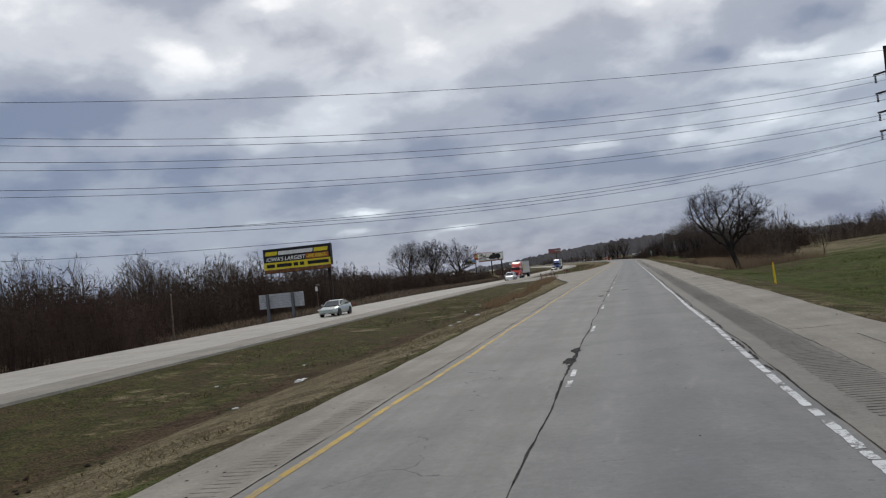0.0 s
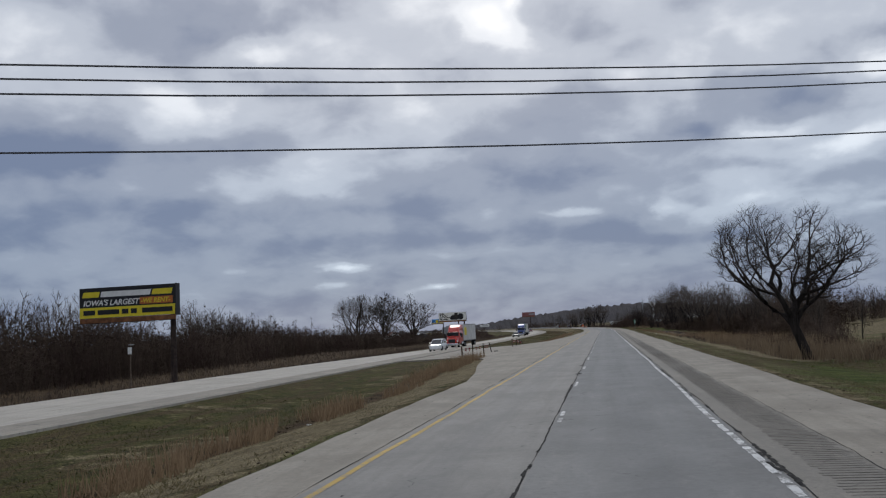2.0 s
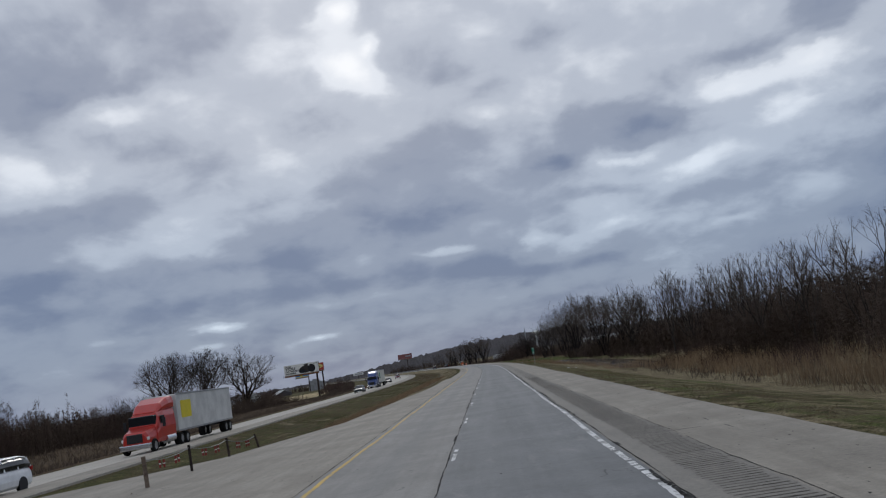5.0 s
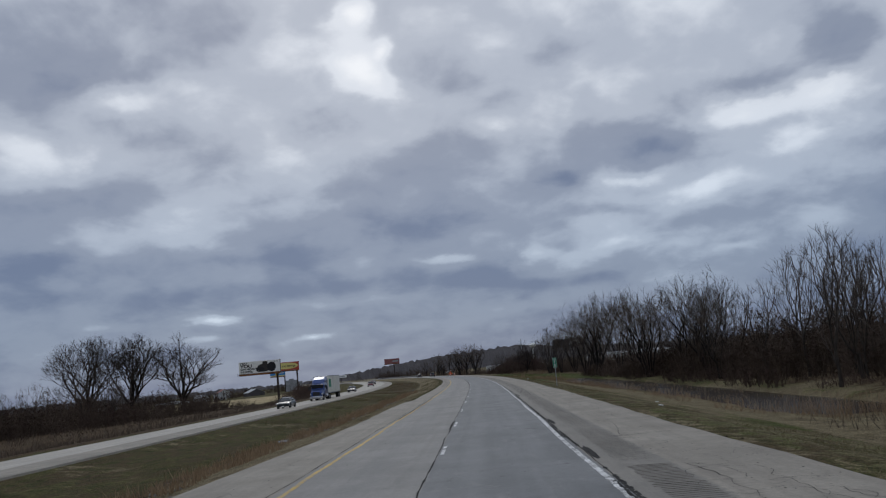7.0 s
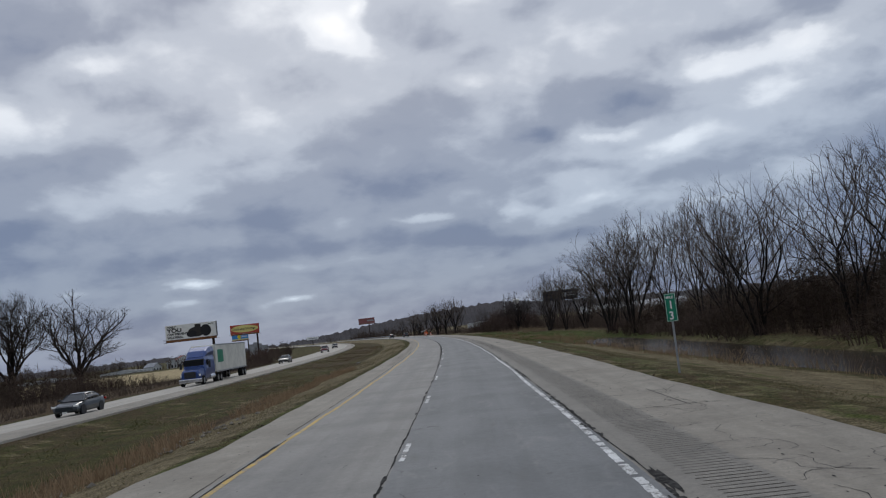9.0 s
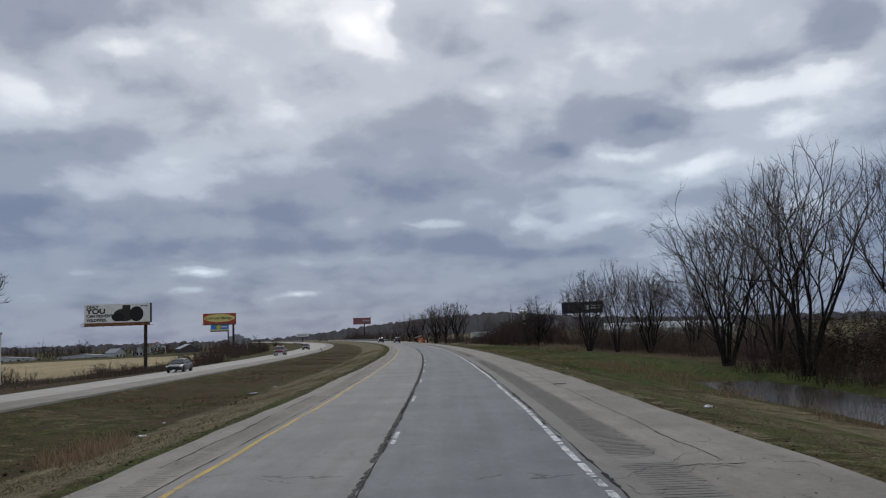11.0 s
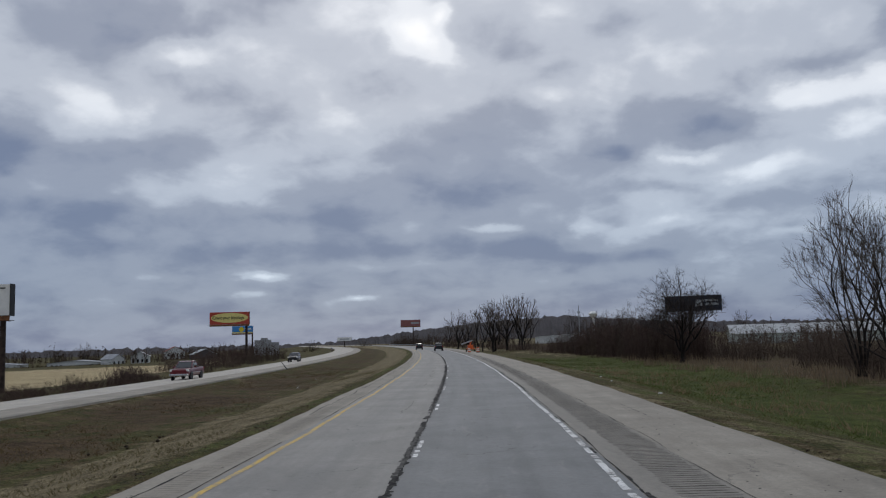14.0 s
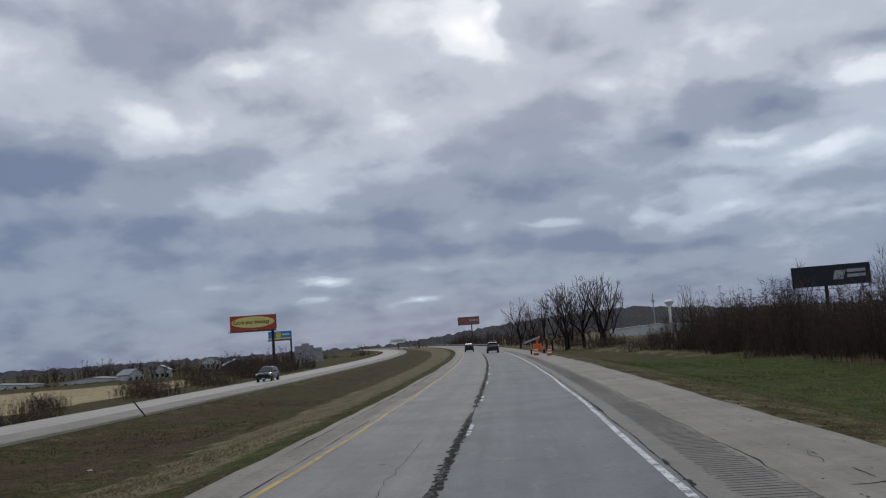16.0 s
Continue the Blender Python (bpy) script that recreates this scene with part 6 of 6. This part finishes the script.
def lc_z(s, u):
    return -.45 + (lc_far_z(s) + .45) * (LC_NEAR - u) / (LC_NEAR - LC_FAR)


C_SILVER, C_WHITE, C_RED = carpaint("silver_green_paint", (.42, .47, .45), .6), carpaint("white_car_paint", (.78, .79, .80), 0), carpaint("red_truck_paint", (.50, .03, .02), .1)
C_BLUE, C_DARK, C_MAROON = carpaint("blue_truck_paint", (.02, .055, .20), .3), carpaint("dark_teal_paint", (.007, .013, .017), .0), carpaint("maroon_paint", (.13, .012, .018), .2)
C_BLACK, P_TRAILER = carpaint("black_car_paint", (.008, .008, .009), .0), simple("trailer_white", (.62, .62, .60), .45, .1, .1, .8)


def oncoming(make, s, u, *a):
    return make(a[0], spot(s, u, lc_z(s, u) + .0, 180), *a[1:])


oncoming(sedan, 75.5, -25.4, "silver sedan on the opposite carriageway", C_SILVER)
oncoming(minivan, 182, -23.4, "white minivan on the opposite carriageway", C_WHITE)
oncoming(semi, 207, -25.2, "red semi truck with a white box trailer", C_RED, P_TRAILER, P_YELLOW)
oncoming(sedan, 316, -25.2, "dark sedan on the opposite carriageway", C_DARK)
oncoming(semi, 348, -26.0, "blue semi truck with a pale box trailer", C_BLUE, simple("trailer_cream", (.66, .65, .58), .45, .1, .1, .8), P_GREEN)
oncoming(sedan, 411, -27.2, "dark sedan on the opposite carriageway", C_BLACK)
oncoming(pickup, 489, -26.6, "maroon pickup truck on the opposite carriageway", C_MAROON)
oncoming(suv, 561, -26.6, "dark car far along the opposite carriageway", C_BLACK)
suv("dark sport utility car driving ahead along the road", spot(640, -1.7, .0), C_BLACK)
pickup("dark pickup driving ahead along the road", spot(606, 1.9, .0), C_BLACK)

# ---- overhead line: two pole towers and their wires ----
WIRE_AZ = radians(30)


def wire_at(w, z0, b, c):
    return Vector((w * math.cos(WIRE_AZ), 75 + w * math.sin(WIRE_AZ), z0 + b * w / 100 + c * (w / 100) ** 2))


M_WIRE = simple("dark_wire", (.05, .05, .055), .6)
line_things = []
for z0, b_, c_ in ((6.55, 4.9, 9.5), (7.75, 6.1, 14.2), (8.05, 6.25, 14.6), (8.35, 6.2, 12.0), (10.56, 4.45, 10.63), (10.98, 4.46, 11.0), (12.37, 4.56, 11.28), (12.9, 4.6, 11.6), (14.03, 4.96, 12.6), (14.55, 5.0, 12.8), (17.8, 4.12, 7.44)):
    L = Limbs()
    pts = [wire_at(w, z0, b_, c_) for w in np.linspace(-110, 33, 40)]
    L.tube(pts, [.020] * len(pts), 4)
    tagged(put("overhead_wire", mesh_from("overhead_wire", L.v, L.f, M_WIRE)), "dark overhead wire strung across the road", "wire", "overhead wires")


def line_tower(w):
    base = wire_at(w, 0, 0, 0)
    s_, u_ = base.y, base.x
    gz = ground_z(s_, u_)
    tops = [wire_at(w, *k).z for k in ((6.55, 4.9, 9.5), (7.75, 6.1, 14.2), (10.56, 4.45, 10.63), (12.37, 4.56, 11.28), (14.03, 4.96, 12.6), (17.8, 4.12, 7.44))]
    e = empty("line_tower", Matrix.Translation((base.x, base.y, gz)) @ Matrix.Rotation(WIRE_AZ, 4, "Z"), "dark steel pole with crossarms carrying overhead wires", "pylon", "line towers")
    part("pole", tube(bmesh.new(), (0, 0, -.4), (0, 0, tops[-1] - gz + .4), .34, .16, 14), M_RUST, e)
    for z in tops[1:5]:
        part("crossarm", box(bmesh.new(), (-.09, -1.7, z - gz + .75), (.09, 1.7, z - gz + .93), .02), M_RUST, e)
        for k in (-1, 1):
            bm = bmesh.new()
            for i in range(5):
                bmesh.ops.create_cone(bm, cap_ends=True, segments=10, radius1=.14, radius2=.07, depth=.1, matrix=pose(0, k * 1.55, z - gz + .05 + .15 * i))
            part("insulator", bm, M_BLACK, e)


line_tower(33)
line_tower(-110)


# ---- signs, posts and small road furniture ----
def sign_back():
    e = empty("road_sign", pose(-40.7, 99.35, -3.0, 0, 0, 1), "large road sign seen from its ribbed aluminium back", "sign")
    for i in range(6):
        bm = box(bmesh.new(), (-2.95, -.03, 3.22 + i * .30), (2.95, .03, 3.505 + i * .30), .012)
        box(bm, (-2.95, -.07, 3.24 + i * .30), (2.95, -.03, 3.28 + i * .30), .0)
        part("panel", bm, simple("sign_back_metal", (.48, .49, .50), .5, .4) if i == 0 else bpy.data.materials["sign_back_metal"], e)
    for x in (-1.75, 1.55):
        bm = box(bmesh.new(), (x - .16, -.36, -.3), (x + .16, -.33, 5.05), 0)
        box(bm, (x - .02, -.33, -.3), (x + .02, -.09, 5.05), 0)
        box(bm, (x - .16, -.09, -.3), (x + .16, -.075, 5.05), 0)
        part("post", bm, simple("weathered_steel_post", (.16, .17, .18), .7, .4) if x < 0 else bpy.data.materials["weathered_steel_post"], e)


sign_back()
e = empty("utility_pole", pose(-54.0, 96.2, -3.4), "grey weathered timber pole beside the far road", "pole")
part("shaft", tube(bmesh.new(), (0, 0, -.3), (.12, 0, 6.6), .14, .10, 10), M_WOODPOST, e)
part("cap", tube(bmesh.new(), (.12, 0, 6.6), (.12, 0, 6.68), .12, .05, 10), M_STEEL, e)
e = empty("service_post", pose(-56.1, 152.8, -3.5), "thin post with a white meter box", "post")
part("post", tube(bmesh.new(), (0, 0, -.3), (0, 0, 6.4), .09, .07, 8), M_WOODPOST, e)
part("meter_box", box(bmesh.new(), (-.2, -.3, 5.0), (.2, -.06, 5.85), .03), P_WHITE, e, "white box")
part("bracket", box(bmesh.new(), (-.03, -.4, 6.1), (.5, .05, 6.2), .01), M_STEEL, e)
e = empty("marker_post", spot(54.6, 10.1, -.55), "tall yellow plastic marker post on the verge", "marker post")
part("post", tube(bmesh.new(), (0, 0, -.2), (-.05, 0, 1.5), .062, .06, 12), paint("marker_yellow", (.75, .50, .02)), e)
part("cap", tube(bmesh.new(), (-.05, 0, 1.5), (-.053, 0, 1.62), .064, .03, 12), paint("marker_cap", (.70, .38, .02)), e)
e = empty("mile_marker", spot(287, 9.1, -.14), "narrow green mile marker on a steel post", "sign")
part("post", box(bmesh.new(), (-.035, .02, -.3), (.035, .06, 2.85), .008), M_STEEL, e)
part("plate", box(bmesh.new(), (-.2, -.005, 1.86), (.2, .012, 2.86), .006), P_GREEN, e, "green plate")
plate("border", rect(-.185, .185, 1.875, 2.845), -.007, .001, P_WHITE, e)
plate("field", rect(-.172, .172, 1.888, 2.832), -.009, .001, P_GREEN, e)
lettering("MILE", .13, P_WHITE, e, -.15, -.012, 2.68, 0, 1.0)
lettering("1", .40, P_WHITE, e, -.09, -.012, 2.32, 0, .9)
lettering("3", .40, P_WHITE, e, -.11, -.012, 1.94, 0, .9)
e = empty("leaning_post", spot(505, -19.1, -.55), "bent delineator post leaning beside the opposite road", "post")
part("post", box(bmesh.new(), (-.04, -.02, -.2), (.04, .02, 1.15), .005, Matrix.Rotation(radians(-38), 4, "Y")), M_TRIM, e)

P_STRIPE = paint("reflector_red", (.22, .03, .025))


def cable_fence(points, label):
    """Posts with a sagging wire and pairs of red and white strips hanging from it."""
    x0, y0 = road_xy(*points[0])
    e = empty("cable_fence", pose(float(x0), float(y0), 0), label, "fence", "median cable fences")
    r = random.Random(len(points))
    tops = []
    for i, (s, u) in enumerate(points):
        x, y = road_xy(s, u)
        g = ground_z(s, u)
        p = Vector((float(x - x0), float(y - y0), g))
        lean = Vector((r.uniform(-.08, .08), r.uniform(-.05, .05), 1.12)) if i < len(points) - 1 else Vector((-.3, 0, 1.1))
        tops.append(p + lean)
        part("post", tube(bmesh.new(), p - Vector((0, 0, .25)), p + lean, .055 if i else .08, sides=8), M_WOODPOST if i == 0 else M_RUST, e)
    for a, c in zip(tops, tops[1:]):
        L = Limbs()
        line = [a.lerp(c, t) - Vector((0, 0, .10 + .16 * 4 * t * (1 - t))) for t in np.linspace(0, 1, 9)]
        L.tube(line, [.014] * 9, 4)
        put("cable", mesh_from("cable", L.v, L.f, M_STEEL), e)
        for t in (.32, .40, .66, .74):
            q = a.lerp(c, t) - Vector((0, 0, .12 + .16 * 4 * t * (1 - t)))
            d = (c - a).normalized()
            for z, m in ((0, P_STRIPE), (-.13, P_WHITE), (-.17, P_STRIPE)):
                h = .12 if m is P_STRIPE else .035
                part("reflector", box(bmesh.new(), (-.04, -.01, -h), (.04, .01, 0), .002, Matrix.Translation(q + Vector((0, 0, z))) @ Matrix.Rotation(r.uniform(-.2, .2), 4, "Y")), m, e)


cable_fence(((138.0, -12.4), (142.2, -12.0), (146.7, -11.5), (151.0, -11.2)), "posts with a sagging wire and red-white strips")
cable_fence(((171, -11.0), (175.2, -10.9), (180.2, -10.9), (185.6, -10.9)), "posts with a sagging wire and red-white strips")

P_CONE = paint("safety_orange", (.62, .12, .03))


def barrel(s, u):
    e = empty("traffic_barrel", spot(s, u, -.012), "orange and white striped plastic traffic barrel", "traffic barrel", "traffic barrels")
    z = .0
    part("base", tube(bmesh.new(), (0, 0, 0), (0, 0, .09), .36, .34, 18), M_RUBBER, e)
    for i, (h, m) in enumerate(((.2, P_CONE), (.15, P_WHITE), (.15, P_CONE), (.15, P_WHITE), (.18, P_CONE))):
        a, c = .30 - .018 * i, .295 - .018 * i
        part("band", tube(bmesh.new(), (0, 0, .09 + z), (0, 0, .09 + z + h), a, c, 18), m, e)
        z += h
    part("handle", box(bmesh.new(), (-.1, -.02, .09 + z), (.1, .02, .17 + z), .01), P_CONE, e)


barrel(566, 6.3)
barrel(560, 7.5)
e = empty("arrow_board_trailer", spot(573, 7.0, -.012), "orange arrow-board trailer parked on the shoulder", "trailer")
part("deck", box(bmesh.new(), (-.75, -1.4, .5), (.75, 1.3, .72), .03), P_CONE, e)
part("engine_box", box(bmesh.new(), (-.55, -.9, .72), (.55, .5, 1.35), .06), P_CONE, e)
part("mast", box(bmesh.new(), (-.07, -.1, 1.3), (.07, .1, 2.2), .01), P_CONE, e)
part("board", box(bmesh.new(), (-1.15, -.05, 1.75), (1.15, .06, 2.0), .02, Matrix.Translation((-.1, -.2, .1)) @ Matrix.Rotation(radians(-18), 4, "Y")), P_GREY, e, "folded grey board")
part("brace", box(bmesh.new(), (-.5, -.06, 1.3), (-.4, .06, 2.15), .01, Matrix.Rotation(radians(20), 4, "Y")), P_CONE, e)
part("drawbar", box(bmesh.new(), (-.06, 1.3, .5), (.06, 2.6, .6), .01), P_CONE, e)
for k in (-1, 1):
    wheel(e, k * .85, -.1, .32, .2)
    part("mudguard", box(bmesh.new(), (k * .85 - .14, -.5, .68), (k * .85 + .14, .3, .72), .01), P_CONE, e)


def guardrail(s0, s1, u, z):
    """A steel beam barrier on short posts."""
    x0, y0 = road_xy(s0, u)
    e = empty("guardrail", pose(float(x0), float(y0), 0), "galvanised steel guardrail along the bend", "guardrail", "guardrails")
    verts, faces = [], []
    ss = np.arange(s0, s1, 6.0)
    prof = ((0, .45), (.06, .52), (0, .60), (.06, .68), (0, .75), (-.02, .75), (-.02, .45))
    for s in ss:
        for du, dz in prof:
            x, y = road_xy(s, u + du)
            verts.append((float(x - x0), float(y - y0), z(s) + dz))
    n = len(prof)
    for i in range(len(ss) - 1):
        for k in range(n):
            j = (k + 1) % n
            faces.append((i * n + k, i * n + j, (i + 1) * n + j, (i + 1) * n + k))
    put("beam", mesh_from("beam", verts, faces, M_STEEL), e)
    for s in ss:
        x, y = road_xy(s, u + .12)
        part("post", box(bmesh.new(), (-.08, -.08, -.6), (.08, .08, .72), .0, Matrix.Translation((float(x - x0), float(y - y0), z(s)))), M_WOODPOST, e)


guardrail(730, 1000, 8.7, lambda s: -.05)
guardrail(780, 980, -32.0, lambda s: -1.0)


# ---- far buildings ----
def gable_house(name, label, x, y, z, turn, w, d, wall, rise, wall_m, roof_m, windows=0, group=""):
    """Walls, pitched roof with eaves, windows and a door."""
    e = empty(name, pose(x, y, z, 0, 0, turn), label, "building", group)
    part("wall", box(bmesh.new(), (-w / 2, -d / 2, -1), (w / 2, d / 2, wall)), wall_m, e)
    bm = bmesh.new()
    a = [(-w / 2, wall), (w / 2, wall), (0, wall + rise)]
    f = bm.faces.new([bm.verts.new((p, -d / 2 + .01, q)) for p, q in a])
    r = bmesh.ops.extrude_face_region(bm, geom=[f])
    bmesh.ops.translate(bm, vec=(0, d - .02, 0), verts=[v for v in r["geom"] if isinstance(v, bmesh.types.BMVert)])
    bmesh.ops.recalc_face_normals(bm, faces=bm.faces)
    part("gable", bm, wall_m, e)
    slope = math.atan2(rise, w / 2)
    ln = math.hypot(rise, w / 2) + .35
    for k in (-1, 1):
        bm = box(bmesh.new(), (-ln if k < 0 else 0, -d / 2 - .4, 0), (0 if k < 0 else ln, d / 2 + .4, .16), 0, Matrix.Translation((0, 0, wall + rise + .02)) @ Matrix.Rotation(k * slope, 4, "Y"))
        part("roof", bm, roof_m, e)
    for i in range(windows):
        t = -w / 2 + w * (i + .5) / windows
        part("window", box(bmesh.new(), (t - .45, -d / 2 - .04, wall * .35), (t + .45, -d / 2 + .03, wall * .7), .01), M_GLASS, e)
    part("door", box(bmesh.new(), (w * .3 - .5, -d / 2 - .05, 0), (w * .3 + .5, -d / 2 + .03, 2.05), .01), P_DARK, e)
    return e


W_WALL, G_ROOF, R_ROOF = simple("white_siding", (.52, .53, .52), .7, vary=.08, scale=.6), simple("grey_roofing", (.30, .31, .33), .6, .2, .15, .5), simple("red_brown_roof", (.24, .09, .07), .8, vary=.2, scale=.6)
PALE_METAL, G_WALL = simple("pale_metal_roof", (.34, .355, .36), .45, .3, .1, .4), simple("grey_concrete_wall", (.30, .30, .30), .85, vary=.15, scale=.5)
gable_house("warehouse", "long white metal warehouse with a pale pitched roof", 80, 640, -1.2, 80, 20, 46, 3.0, 2.4, simple("pale_green_siding", (.42, .47, .44), .7, vary=.1, scale=.6), PALE_METAL, 0, "white sheds")
gable_house("warehouse", "low white works building behind trees", 33, 892, -1.0, 4, 48, 20, 3.6, 1.4, W_WALL, PALE_METAL, 0, "white sheds")
gable_house("farmhouse", "white farmhouse with a grey roof", -178, 789, -5.3, 20, 8, 7, 4.4, 2.0, W_WALL, G_ROOF, 4, "far farm buildings")
gable_house("farmhouse", "small white house with a grey roof", -190, 786, -5.3, 70, 8, 7, 3.4, 2.2, W_WALL, G_ROOF, 3, "far farm buildings")
gable_house("barn", "dark barn with a pale roof", -168, 842, -4.5, 30, 12, 14, 3.2, 2.6, simple("barn_boards", (.10, .09, .09), .9), PALE_METAL, 0, "far farm buildings")
gable_house("long_shed", "long low white shed beyond the field", -262, 800, -6, 12, 36, 12, 2.4, 1.2, W_WALL, G_ROOF, 8, "far farm buildings")
gable_house("long_shed", "long low white shed beyond the field", -214, 800, -6, 12, 26, 12, 2.6, 1.2, W_WALL, G_ROOF, 6, "far farm buildings")
gable_house("house", "house with a red-brown roof among trees", -210, 905, -4, 30, 11, 9, 4.4, 2.8, W_WALL, R_ROOF, 4, "far farm buildings")
e = empty("grain_elevator", pose(-150, 892, -4, 0, 0, 15), "plain grey concrete block building among brush", "building")
part("tower", box(bmesh.new(), (-5.5, -4, -1), (4, 4, 9.6), .1), G_WALL, e)
part("side_block", box(bmesh.new(), (4, -3.4, -1), (8.5, 3.4, 8.2), .1), G_WALL, e)
part("roof", box(bmesh.new(), (-2, -1.8, 9.6), (2, 1.8, 10.8), .1), G_WALL, e)
e = empty("radio_mast", pose(53, 1177, -1), "thin far radio mast above the trees", "mast")
part("mast", tube(bmesh.new(), (0, 0, -1), (0, 0, 31), .7, .35, 6), M_STEEL, e)
part("platform", tube(bmesh.new(), (0, 0, 24), (0, 0, 26), 1.5, 1.2, 10), M_STEEL, e)
e = empty("water_tower", pose(66, 1180, -1), "small white far water tower", "water tower")
part("column", tube(bmesh.new(), (0, 0, -1), (0, 0, 20), 1.2, 1.0, 12), P_WHITE, e)
part("tank", tube(bmesh.new(), (0, 0, 20), (0, 0, 23.5), 2.0, 4.2, 16), P_WHITE, e)
part("dome", tube(bmesh.new(), (0, 0, 23.5), (0, 0, 25.5), 4.2, 1.5, 16), P_WHITE, e)


# ---- scraps blown into the ditches and onto the verges ----
def scrap(s, u, size, material, label):
    r = random.Random(int(s * 10 + u))
    bm = bmesh.new()
    bmesh.ops.create_icosphere(bm, subdivisions=2, radius=size)
    for v in bm.verts:
        k = 1 + r.uniform(-.35, .3)
        v.co = Vector((v.co.x * k * 1.5, v.co.y * k, v.co.z * k * .4))
    o = part("litter", bm, material)
    o.matrix_world = spot(s, u, ground_z(s, u) + size * .25, r.uniform(0, 90))
    return tagged(o, label, "litter", "roadside litter")


P_SCRAP = simple("crumpled_plastic", (.62, .62, .60), .6, vary=.15, scale=6)
for s, u, k in ((29.9, -10.8, .16), (30.6, -10.9, .10), (24, -10.5, .07), (30, -14.2, .06), (36, -13.0, .06), (52, -9.6, .11), (56, -9.9, .09), (61, -9.5, .12), (72, -12.5, .06), (88, -10.2, .07), (210, -10.2, .1), (345, -9.5, .1), (352, -11, .08), (470, -12, .06), (486, -13, .06)):
    scrap(s, u, k, P_SCRAP, "white scrap of plastic in the grass")
for s, u, k in ((244, 10.6, .14), (255, 12.6, .12), (342, 9.8, .13), (376, 10.4, .08), (440, 10.0, .09), (450, 9.6, .06), (462, 11.0, .07)):
    scrap(s, u, k, P_SCRAP, "white scrap of plastic on the verge")
M_TYRE = simple("shredded_tyre", (.025, .025, .025), .9)
for s, u, k in ((20.5, 6.6, .05), (21.2, 6.3, .04), (42, 7.2, .08), (151.2, -10.8, .22), (215, -8.9, .2), (437, 8.0, .08)):
    scrap(s, u, k, M_TYRE, "black shred of tyre beside the road")
